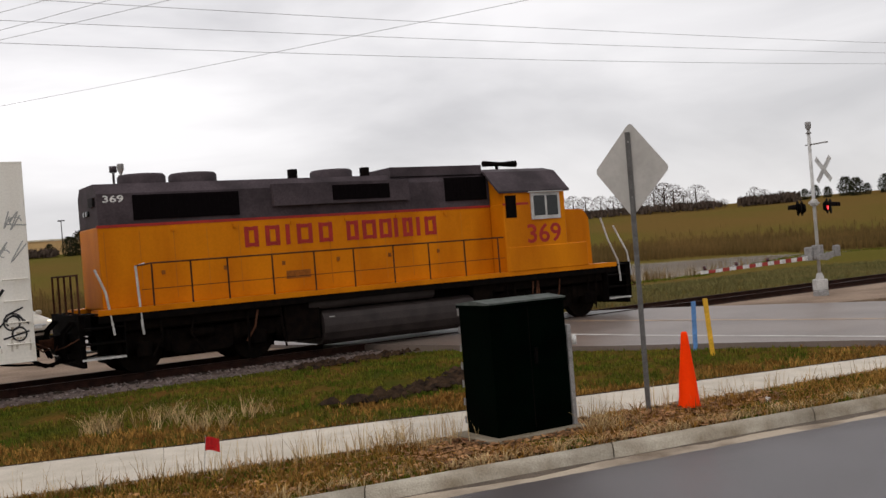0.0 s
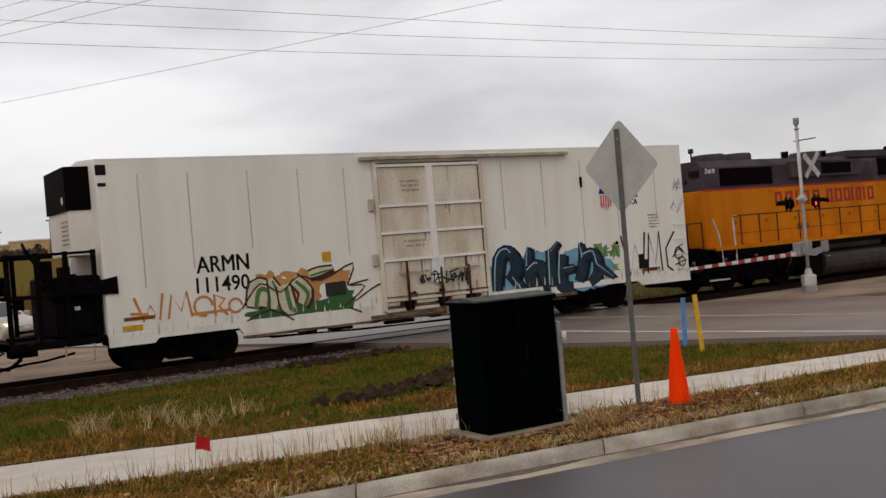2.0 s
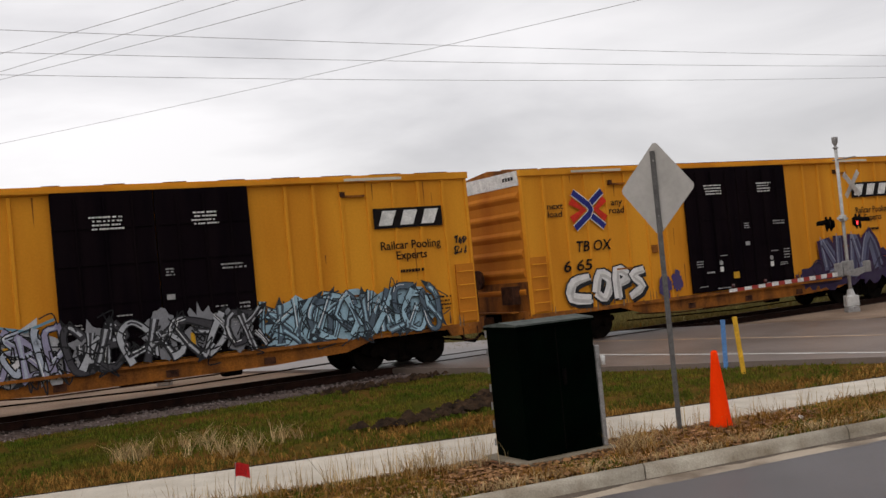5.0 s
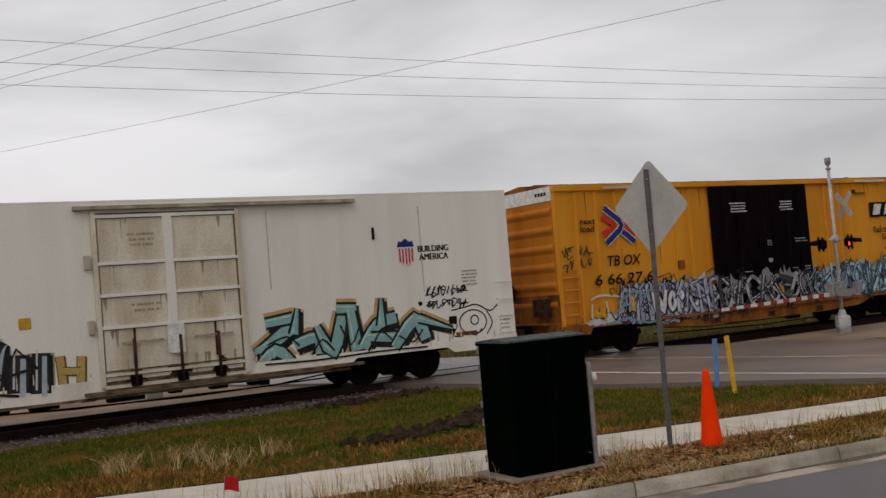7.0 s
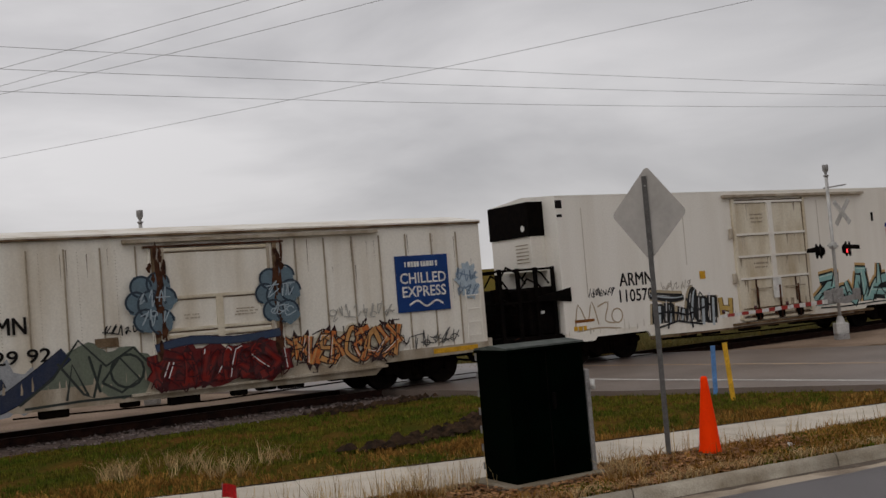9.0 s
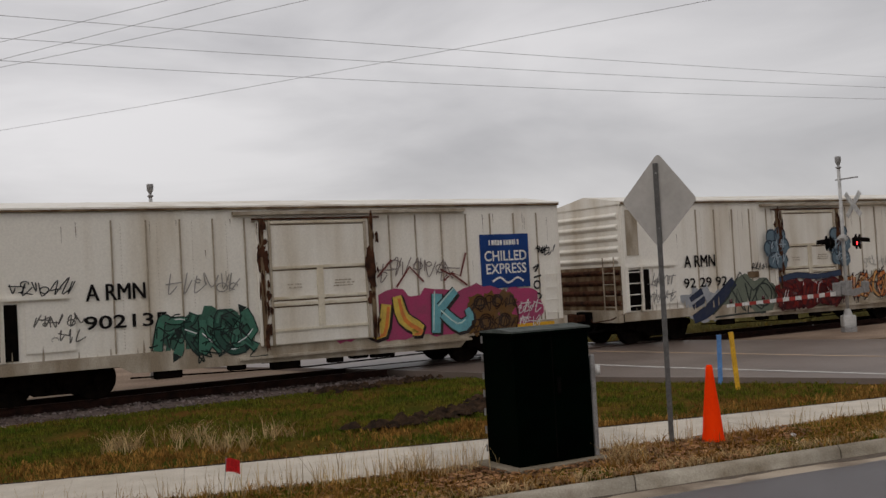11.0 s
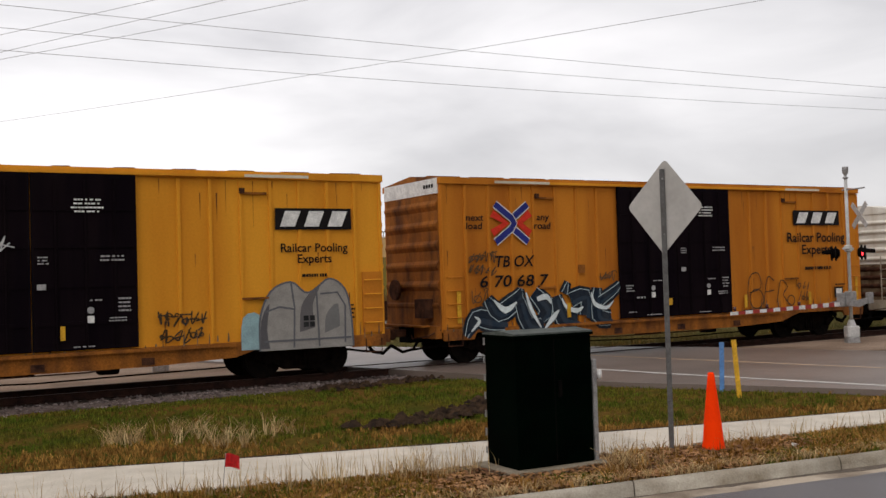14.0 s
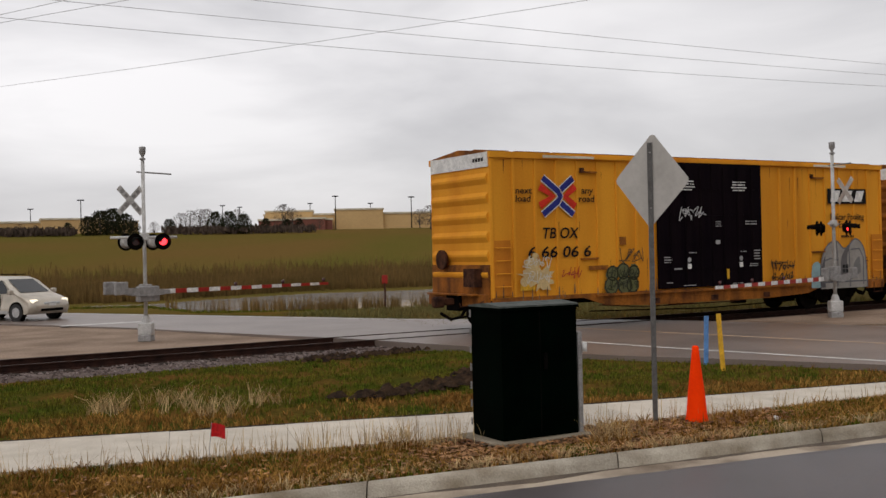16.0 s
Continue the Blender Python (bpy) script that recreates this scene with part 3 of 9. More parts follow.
def ground_z(x, y):
    """Height of the ground at a place: verge, track bed, pond, and the field that climbs to a long crest."""
    r = math.hypot(x, y)
    az = math.degrees(math.atan2(x, y))
    below = curb_back(x) - 0.10 - y
    if below > 0 and r < 46 and abs(az) < 110 or r < 6:
        return -0.17 - min(0.35, below * 1.6 if below > 0 else 0.35)
    z = -0.17 + 0.02 * noise.noise((x * 0.5, y * 0.5, 0)) + 0.012 * noise.noise((x * 2.1, y * 2.1, 3))
    if y < walk_far(x) + 0.1:
        z = -0.17
    n = x * NX + y * NY
    if n > 21.5 and r < 46:
        z = min(z, -0.22)
    if abs(az) > 60:
        return z - min(2.0, max(0.0, r - 46) * 0.01)
    near, far = np.interp(az, POND_AZ, POND_NEAR), np.interp(az, POND_AZ, POND_FAR)
    if r > 46:
        k = min(1.0, (r - 46) / max(1.0, near - 46))
        z = -0.22 + k * (POND_Z + 0.05 + 0.22)
    if r > near:
        mid = 0.5 * (near + far)
        half = max(0.5, 0.5 * (far - near))
        z = POND_Z + 0.05 - 0.7 * max(0.0, 1 - abs(r - mid) / half)
    if r > far:
        top = EYE_Z + 230 * math.tan(radians(1.36))
        k = min(1.0, (r - far) / (230 - far))
        z = POND_Z + 0.05 + (top - POND_Z) * (0.75 * k + 0.25 * k * k) + 0.15 * noise.noise((x * 0.03, y * 0.03, 5))
        if r > 230:
            z = top - 0.4 - min(6.0, (r - 230) * 0.012)
    return z


def make_ground():
    az = np.concatenate([np.linspace(-180, -34, 40)[:-1], np.linspace(-34, 34, 300), np.linspace(34, 180, 40)[1:]])[:-1]
    rr = np.concatenate([[0.5, 3, 6], np.arange(7.6, 32, 0.34), np.arange(32, 130, 2.2), np.arange(130, 250, 6), [260, 300, 400, 700, 1500, 4000]])
    verts, faces = [], []
    for r in rr:
        for a in az:
            x, y = r * math.sin(radians(a)), r * math.cos(radians(a))
            verts.append((x, y, ground_z(x, y)))
    k = len(az)
    for i in range(len(rr) - 1):
        for j in range(k):
            q = (j + 1) % k
            faces.append((i * k + j, i * k + q, (i + 1) * k + q, (i + 1) * k + j))
    ob = raw("ground", verts, faces, ground_material())
    ob.data.polygons.foreach_set("use_smooth", [True] * len(ob.data.polygons))
    tagged(ob, "olive and straw-coloured autumn grass over bare soil", "ground", kind="structure")


def ground_material():
    """Verge of green and dead grass, with patches of soil; olive-brown farther off."""
    m = mat("grassy_ground", (0.048, 0.052, 0.009), 0.95, col2=(0.115, 0.060, 0.016), scale=0.55, fine=14, bump=0.14, fine_amt=0.35, world_space=True, spec=0.0, lo=0.36, hi=0.62)
    nd, lk = m.node_tree.nodes, m.node_tree.links
    hs = [n for n in nd if n.type == "HUE_SAT"][0]
    old = hs.inputs["Color"].links[0].from_socket
    geo = nd.new("ShaderNodeNewGeometry")
    big = nd.new("ShaderNodeTexNoise")
    big.inputs["Scale"].default_value, big.inputs["Detail"].default_value = 0.035, 5.0
    mp = nd.new("ShaderNodeMapping")
    mp.inputs["Scale"].default_value = (1, 0.5, 4.0)
    lk.new(geo.outputs["Position"], mp.inputs["Vector"])
    lk.new(mp.outputs["Vector"], big.inputs["Vector"])
    rp = nd.new("ShaderNodeValToRGB")
    rp.color_ramp.elements[0].position, rp.color_ramp.elements[0].color = 0.36, (0.104, 0.088, 0.020, 1)
    rp.color_ramp.elements[1].position, rp.color_ramp.elements[1].color = 0.64, (0.135, 0.084, 0.026, 1)
    lk.new(big.outputs["Fac"], rp.inputs["Fac"])
    dist = nd.new("ShaderNodeVectorMath")
    dist.operation = "LENGTH"
    lk.new(geo.outputs["Position"], dist.inputs[0])
    mr = nd.new("ShaderNodeMapRange")
    mr.inputs["From Min"].default_value, mr.inputs["From Max"].default_value = 36, 60
    lk.new(dist.outputs["Value"], mr.inputs["Value"])
    mx = nd.new("ShaderNodeMix")
    mx.data_type = "RGBA"
    lk.new(mr.outputs["Result"], mx.inputs["Factor"])
    lk.new(old, mx.inputs["A"])
    lk.new(rp.outputs["Color"], mx.inputs["B"])
    lk.new(mx.outputs["Result"], hs.inputs["Color"])
    return m


def strip(name, near, far, x0, x1, z0, z1, material, parent=None, steps=1, z_far=None):
    """A slab between two lines y = near(x) and y = far(x)."""
    bm = bmesh.new()
    xs = [x0 + (x1 - x0) * i / steps for i in range(steps + 1)]
    zf = z1 if z_far is None else z_far
    rows = [[bm.verts.new(c) for c in ((x, near(x), z0), (x, far(x), z0), (x, far(x), zf), (x, near(x), z1))] for x in xs]
    for a, b in zip(rows, rows[1:]):
        for i in range(4):
            bm.faces.new((a[i], a[(i + 1) % 4], b[(i + 1) % 4], b[i]))
    bm.faces.new(rows[0])
    bm.faces.new(rows[-1][::-1])
    return part(name, bm, material, parent)


def make_sidewalk():
    root = thing("pavement", Matrix.Identity(4), "pale worn concrete sidewalk slabs along the verge", "sidewalk", kind="structure")
    x = -28.0
    while x < 8.6:
        bm = bmesh.new()
        top = -0.125 + random.uniform(-0.003, 0.003)
        a, b = x, x + 1.495
        q = [(a + 0.55, walk_near(a + 0.55)), (b + 0.55, walk_near(b + 0.55)), (b, walk_far(b)), (a, walk_far(a))]
        prism(bm, q, -0.30, top, "z")
        part("slab", bm, M_CONC, root)
        x += 1.5


def make_edge_shade():
    """A dark strip painted as the grass's shade where it meets the far side of the sidewalk."""
    g = strip("edge_soil", lambda q: walk_far(q) - 0.03, lambda q: walk_far(q) + 0.07 + 0.05 * noise.noise((q * 1.9, 3, 0)), -16, 9, -0.4, -0.118, M_SOIL_AND_SHADE, None, 220, -0.125)
    tagged(g, "dark strip of painted grass shade along the far edge of the sidewalk", "soil", kind="structure")


def make_leaves():
    """Fallen leaves and scraps caught along the curb and round the cabinet."""
    rng = random.Random(31)
    verts, faces = [], []
    while len(faces) < 6500:
        x = rng.gauss(1.6, 2.0) if rng.random() < 0.8 else rng.uniform(-8, 9)
        if not -9 < x < 9:
            continue
        y = rng.uniform(curb_back(x) - 0.02, walk_near(x) + 0.03)
        z = -0.165 + rng.uniform(0.005, 0.05)
        a, r = rng.uniform(0, math.tau), rng.uniform(0.02, 0.055)
        k = len(verts)
        for j in range(5):
            q = a + j * math.tau / 5
            verts.append((x + r * math.cos(q) * rng.uniform(0.6, 1.2), y + r * math.sin(q) * rng.uniform(0.6, 1.2), z + rng.uniform(-0.012, 0.014)))
        faces.append(tuple(range(k, k + 5)))
    tagged(raw("fallen_leaves", verts, faces, M_LEAF), "brown fallen leaves littering the verge", "leaves", kind="stuff")


def make_curb():
    root = thing("curb", Matrix.Identity(4), "stained rounded concrete curb with joints", "curb", kind="structure")
    prof = [(-0.06, -0.55), (-0.06, -0.165), (-0.075, -0.145), (-0.11, -0.136), (-0.16, -0.137), (-0.205, -0.15), (-0.235, -0.175), (-0.252, -0.21), (-0.268, -0.26), (-0.29, -0.30), (-0.29, -0.55)]
    x = -31.63
    while x < 14:
        bm = bmesh.new()
        a, b = x, x + 2.77
        lo = [bm.verts.new((a, curb_back(a) + u, w)) for u, w in prof]
        hi = [bm.verts.new((b, curb_back(b) + u, w)) for u, w in prof]
        k = len(prof)
        for i in range(k):
            bm.faces.new((lo[i], lo[(i + 1) % k], hi[(i + 1) % k], hi[i]))
        for f in bm.faces:
            f.smooth = True
        bm.faces.new(lo)
        bm.faces.new(hi[::-1])
        part("curbstone", bm, M_CURB, root)
        x += 2.785
    g = strip("gutter_dirt", lambda q: curb_back(q) - 0.35 - 0.16 * max(-0.3, noise.noise((q * 0.7, 0, 0)) + 0.5 * noise.noise((q * 2.9, 4, 0))), lambda q: curb_back(q) - 0.262, -34, 14, -0.5, -0.292, M_GUTTERDIRT, None, 240, -0.279)
    tagged(g, "wet brown silt lying in the gutter", "silt", kind="structure")
    g = strip("gutter", lambda q: curb_back(q) - 0.93, lambda q: curb_back(q) - 0.262, -34, 14, -0.5, -0.322, M_GUTTER, None, 40, -0.290)
    tagged(g, "damp dirty concrete gutter pan beside the curb", "gutter", kind="structure")
    r = strip("road", lambda q: curb_back(q) - 16, lambda q: curb_back(q) - 0.62 + 0.035 * noise.noise((q * 2.1, 9, 0)) + 0.02 * noise.noise((q * 7.0, 2, 0)), -40, 26, -0.5, -0.300, M_ASPHALT, None, 330)
    tagged(r, "dark damp asphalt street", "road", kind="structure")


ROAD_NEAR = [(-60, 60), (-40, 49.5), (-18, 38.6), (-10.8, 34.2), (2.85, 22.5), (5.6, 21.0), (8.0, 19.5), (16, 12.2), (26, 3)]
ROAD_FAR = [(-60, 70), (-40, 58), (-17.6, 45.0), (-11.7, 41.6), (-5.4, 38.0), (-1.2, 35.5), (7, 31.6), (19, 23.5), (36, 8)]


def along(line, k):
    """The place at share k of a line's length."""
    pts = [Vector(p) for p in line]
    lens = [(b - a).length for a, b in zip(pts, pts[1:])]
    d = k * sum(lens)
    for a, b, l in zip(pts, pts[1:], lens):
        if d <= l:
            return a.lerp(b, d / l)
        d -= l
    return pts[-1]


def road_z(p):
    n = p.x * NX + p.y * NY
    k = min(1.0, abs(n - MID) / 7.0)
    return -0.012 - 0.05 * k


def make_crossing_road():
    bm = bmesh.new()
    cols = []
    for i in range(81):
        a, b = along(ROAD_NEAR, i / 80), along(ROAD_FAR, i / 80)
        row = []
        for j in range(9):
            p = a.lerp(b, j / 8)
            row.append(bm.verts.new((p.x, p.y, road_z(p))))
        cols.append(row)
    for a, b in zip(cols, cols[1:]):
        for j in range(8):
            bm.faces.new((a[j], b[j], b[j + 1], a[j + 1]))
    low = bmesh.ops.extrude_face_region(bm, geom=list(bm.faces))
    for v in low["geom"]:
        if isinstance(v, bmesh.types.BMVert):
            v.co.z -= 0.35
    ob = part("crossing_road", bm, M_OLDROAD)
    tagged(ob, "worn brownish grey asphalt road across the tracks", "road", kind="structure")

    def line(name, pts, w, material, label):
        b2 = bmesh.new()
        q = [Vector(p) for p in pts]
        fine = []
        for a, b in zip(q, q[1:]):
            k = max(1, int((b - a).length / 0.8))
            fine += [a.lerp(b, i / k) for i in range(k)]
        fine.append(q[-1])
        prev = None
        for i, p in enumerate(fine):
            d = (fine[min(i + 1, len(fine) - 1)] - fine[max(0, i - 1)]).normalized()
            s = Vector((-d.y, d.x)) * w / 2
            now = [bm_v(b2, p + s), bm_v(b2, p - s)]
            if prev:
                b2.faces.new((prev[0], prev[1], now[1], now[0]))
            prev = now
        o = part(name, b2, material)
        tagged(o, label, "road line", kind="structure")

    def bm_v(b2, p):
        return b2.verts.new((p.x, p.y, road_z(p) + 0.006))

    line("edge_line", [(1.2, 27.0), (3.2, 25.2), (5.9, 22.45), (8.2, 20.1), (14, 14.6)], 0.16, M_LINE, "worn white edge line on the crossing road")
    line("centre_line", [(2.2, 30.4), (3.75, 29.1), (6.9, 26.3), (9.5, 23.7), (16, 17.5)], 0.16, M_YLINE, "faded orange centre line on the crossing road")
    line("stop_line", [(-13.9, 35.9), (-11.5, 37.4)], 0.5, M_LINE, "white stop line before the rails")
    line("far_edge_line", [(-17.2, 44.4), (-11.3, 41.0), (-5.2, 37.4), (-1.0, 34.9)], 0.14, M_LINE, "worn white edge line on the crossing road")


def make_track():
    root = thing("railway_track", Matrix.Identity(4), "rusty single railway track on ties and ballast", "track", kind="structure")
    turn = pose(0, 0, 0, 0, 0, HEAD)
    base = Matrix.Translation(on_track(0)) @ turn
    for side in (-0.755, 0.755):
        bm = bmesh.new()
        prism(bm, [(side - 0.07, -0.18), (side + 0.07, -0.18), (side + 0.07, -0.165), (side + 0.012, -0.14), (side + 0.012, -0.045), (side + 0.036, -0.03), (side + 0.036, -0.001), (side - 0.036, -0.001), (side - 0.036, -0.03), (side - 0.012, -0.045), (side - 0.012, -0.14), (side - 0.07, -0.165)], -160, 220)
        part("rail", bm, M_RAIL, root, at=base)
        bm = bmesh.new()
        box(bm, -160, 220, side - 0.02, side + 0.02, -0.003, 0.002)
        part("rail_head", bm, M_RAILTOP, root, at=base)
    bm = bmesh.new()
    soft_box(bm, -0.115, 0.115, -1.3, 1.3, -0.34, -0.165, 0.012, 1)
    me = bpy.data.meshes.new("tie")
    bm.to_mesh(me)
    bm.free()
    me.materials.append(M_TIE)
    for i in range(150):
        part_of("tie", me, root, at=base @ pose(-24 + i * 0.55, random.uniform(-0.03, 0.03), random.uniform(-0.008, 0), 0, 0, random.uniform(-0.6, 0.6)))
    # bed of the track
    bm = bmesh.new()
    prism(bm, [(-2.5, -0.5), (2.6, -0.5), (2.6, -0.26), (1.75, -0.185), (-1.65, -0.185), (-2.45, -0.24)], -160, 220)
    bed = part("ballast_bed", bm, M_BALLAST, at=base)
    tagged(bed, "grey and rust-brown ballast bed under the track", "ballast", kind="structure")
    rng = random.Random(4)
    verts, faces = [], []
    for i in range(6500):
        s, n = rng.uniform(-22, 16), rng.choice((rng.uniform(-2.6, -0.95), rng.uniform(-2.6, -0.95), rng.uniform(-0.6, 0.6), rng.uniform(0.9, 2.5)))
        z = -0.185 if abs(n) < 1.65 else -0.185 - (abs(n) - 1.65) * 0.07
        r = rng.uniform(0.025, 0.055)
        c = base @ Vector((s, n, z + r * 0.3))
        k = len(verts)
        a = rng.uniform(0, 3)
        for dx, dy, dz in ((1, 0, 0), (-0.2, 0.9, 0.2), (-0.9, -0.3, 0), (0.1, -0.8, 0.1), (0, 0, 0.8), (0, 0, -0.7)):
            verts.append((c.x + r * (dx * math.cos(a) - dy * math.sin(a)) * rng.uniform(0.7, 1.2), c.y + r * (dx * math.sin(a) + dy * math.cos(a)), c.z + r * dz))
        for f in ((0, 1, 4), (1, 2, 4), (2, 3, 4), (3, 0, 4), (1, 0, 5), (2, 1, 5), (3, 2, 5), (0, 3, 5)):
            faces.append(tuple(k + q for q in f))
    tagged(raw("ballast_stones", verts, faces, M_STONE), "loose grey and purplish ballast stones", "stones", kind="stuff")
    # gravel shoulders beside the road behind the rails and round the signal
    for name, pts, z in (("gravel_shoulder", [(-30, 14.5), (-16, 24.0), (-9, 28.2), (-3.6, 31.3), (1.0, 28.8), (-2.0, 27.2), (-10.8, 34.4), (-18, 38.8), (-40, 49.8), (-50, 40)], -0.115), ("gravel_apron", [(8.0, 29.0), (12.5, 31.8), (16, 34.2), (24, 39.0), (40, 36), (34, 11), (19.0, 23.4), (7.2, 31.5)], -0.10)):
        bm = bmesh.new()
        if name == "gravel_shoulder":
            q = [on_track(-45, MID + 1.7), on_track(16, MID + 1.7), Vector((-3.0, 33.0, 0)), Vector((-10.8, 36.5, 0)), Vector((-18, 40.5, 0)), Vector((-40, 52, 0)), Vector((-62, 62, 0))]
        else:
            q = [on_track(20, MID - 1.7), on_track(46, MID - 1.7), on_track(46, MID - 9.0), on_track(34, MID - 9.5), on_track(22, MID - 4.0)]
        prism(bm, [(p[0], p[1]) for p in q], -0.6, z, "z")
        tagged(part(name, bm, M_GRAVEL), "packed brown gravel beside the road and rails", "gravel", kind="structure")


def make_water():
    bm = bmesh.new()
    azs = np.linspace(-20, 22, 60)
    prev = None
    for a in azs:
        near, far = np.interp(a, POND_AZ, POND_NEAR) - 2, np.interp(a, POND_AZ, POND_FAR) + 2
        d = (math.sin(radians(a)), math.cos(radians(a)))
        now = [bm.verts.new((d[0] * r, d[1] * r, POND_Z)) for r in (near, far)]
        if prev:
            bm.faces.new((prev[0], now[0], now[1], prev[1]))
        prev = now
    tagged(part("water", bm, M_WATER), "still pond with the grey sky's gleam painted into its pale colour", "pond", kind="structure")


# ---- grass and reeds ----
def blades(name, count, place, height, width, material, label, seed, per=4, lean=0.5):
    """Tufts of flat tapering blades, joined."""
    rng = random.Random(seed)
    verts, faces = [], []
    for _ in range(count):
        p = place(rng)
        if p is None:
            continue
        x, y, z = p
        for _ in range(per):
            a = rng.uniform(0, math.tau)
            h = height * rng.uniform(0.5, 1.25)
            w = width * rng.uniform(0.6, 1.3)
            bx, by = x + rng.uniform(-1, 1) * width * 4, y + rng.uniform(-1, 1) * width * 4
            la, lo = rng.uniform(0, math.tau), lean * h * rng.uniform(0.2, 1.2)
            k = len(verts)
            dx, dy = math.cos(a) * w, math.sin(a) * w
            mx, my = bx + math.cos(la) * lo * 0.4, by + math.sin(la) * lo * 0.4
            verts += [(bx - dx, by - dy, z - 0.02), (bx + dx, by + dy, z - 0.02), (mx + dx * 0.7, my + dy * 0.7, z + h * 0.6), (mx - dx * 0.7, my - dy * 0.7, z + h * 0.6), (bx + math.cos(la) * lo, by + math.sin(la) * lo, z + h)]
            faces += [(k, k + 1, k + 2, k + 3), (k + 3, k + 2, k + 4)]
    return tagged(raw(name, verts, faces, material), label, "grass", kind="stuff")


def make_grass():
    def verge(rng):
        # between the far side of the sidewalk and the ballast
        x = rng.uniform(-13, 9.5)
        y = rng.uniform(walk_far(x) + 0.02, walk_far(x) + 12)
        n = x * NX + y * NY
        if n > MID - 2.45 or y > 45:
            return None
        for i in range(len(ROAD_NEAR) - 1):
            (ax, ay), (bx, by) = ROAD_NEAR[i], ROAD_NEAR[i + 1]
            if ax <= x < bx and y > ay + (by - ay) * (x - ax) / (bx - ax) - 0.15:
                return None
        return x, y, ground_z(x, y)

    def dryness(x, y):
        d = (y - walk_far(x)) / 2.3
        return 1.15 - d + 1.1 * noise.noise((x * 0.5, y * 0.5, 7)) + 0.5 * noise.noise((x * 1.7, y * 1.7, 2))

    def green(rng):
        p = verge(rng)
        if p and noise.noise((p[0] * 1.3, p[1] * 0.8, 31)) + 0.6 * noise.noise((p[0] * 3.7, p[1] * 2.3, 5)) > rng.uniform(0.1, 0.5):
            return None
        return p if p and dryness(p[0], p[1]) < rng.uniform(0.2, 0.8) else None

    def dry(rng):
        p = verge(rng)
        return p if p and dryness(p[0], p[1]) > rng.uniform(0.3, 0.9) else None

    def strip_near(rng):
        x = rng.uniform(-12, 9)
        y = rng.uniform(curb_back(x) - 0.05, walk_near(x) - 0.02)
        if -0.15 < x < 1.75 and abs(y - 13.3 - 0.3 * (x - 0.8)) < 0.85:
            return None
        return x, y, -0.17

    def thin_strip(rng):
        p = strip_near(rng)
        return None if p and -0.8 < p[0] < 4.6 and rng.random() < 0.6 else p

    blades("green_grass", 30000, green, 0.07, 0.009, M_GRASS, "short green grass on the verge", 1)
    blades("dry_grass", 30000, dry, 0.085, 0.009, M_DRY, "dead brown grass beside the sidewalk", 2, lean=0.9)
    blades("verge_dry_grass", 12000, thin_strip, 0.085, 0.008, M_DRY, "matted brown grass along the curb", 3, lean=1.1)
    blades("verge_green_grass", 12000, lambda r: (lambda p: p if p and noise.noise((p[0] * 0.6, p[1] * 0.6, 11)) > (0.22 if p[0] > -0.6 and p[0] < 4.5 else -0.35) else None)(strip_near(r)), 0.07, 0.009, M_GRASS, "green grass tufts along the curb", 4, per=5)

    def stems(rng):
        x = rng.uniform(-13, 9)
        return x, walk_near(x) + rng.uniform(-0.35, 0.0), -0.17

    blades("dead_stems", 420, stems, 0.30, 0.0045, M_STRAW, "thin dead stems leaning over the sidewalk", 16, per=2, lean=0.35)

    def weeds(rng):
        p = strip_near(rng)
        return p if p and noise.noise((p[0] * 1.4, p[1] * 1.4, 23)) > 0.12 else None

    blades("verge_weeds", 3200, weeds, 0.17, 0.007, M_DRY, "ragged brown weeds along the curb", 14, per=4, lean=1.0)

    def curb_edge(rng):
        x = rng.uniform(-12, 9)
        return x, curb_back(x) + abs(rng.gauss(-0.04, 0.12)) - 0.04, -0.17

    blades("curb_edge_weeds", 1300, curb_edge, 0.12, 0.006, M_STRAW, "bleached grass hanging over the curb", 15, per=4, lean=1.3)

    def stalk_place(rng):
        x = rng.gauss(-0.9, 1.3) if rng.random() < 0.6 else rng.uniform(-8, 4)
        y = rng.uniform(walk_near(x) - 0.55, walk_near(x) - 0.02)
        if 0.05 < x < 1.6 and y > 12.9:
            return None
        return x, y, -0.17

    blades("dry_stalks", 260, stalk_place, 0.42, 0.004, M_STRAW, "tall thin dead grass stalks beside the sidewalk", 5, per=2, lean=0.22)

    def tussock(rng):
        cx, cy, sp = rng.choice(((-5.6, 16.1, 0.35), (-5.5, 16.3, 0.3), (-4.85, 17.2, 0.4), (-3.75, 15.6, 0.4), (-4.4, 16.4, 0.6), (-3.2, 16.8, 0.5), (2.0, 13.2, 0.4), (1.75, 12.9, 0.2), (-0.9, 13.0, 0.35)))
        return rng.gauss(cx, sp * 0.55), rng.gauss(cy, sp * 0.35), -0.17

    blades("straw_tussocks", 190, tussock, 0.30, 0.006, M_STRAW, "pale straw tussocks standing in the grass", 6, per=4, lean=1.1)

    def reeds(rng):
        a = rng.uniform(-27, 27)
        far = np.interp(a, POND_AZ, POND_FAR)
        r = far + 1.2 + abs(rng.gauss(0, 13))
        x, y = r * math.sin(radians(a)), r * math.cos(radians(a))
        return x, y, ground_z(x, y)

    blades("reeds", 22000, reeds, 0.95, 0.022, M_REED, "brown withered reeds on the pond bank", 7, per=4, lean=0.2)

    def beyond_rails(rng):
        s, n = rng.uniform(16, 62), MID + rng.uniform(2.4, 15)
        p = on_track(s, n)
        if p.y < 0.72 * p.x + 25.5 or p.length > 64:
            return None
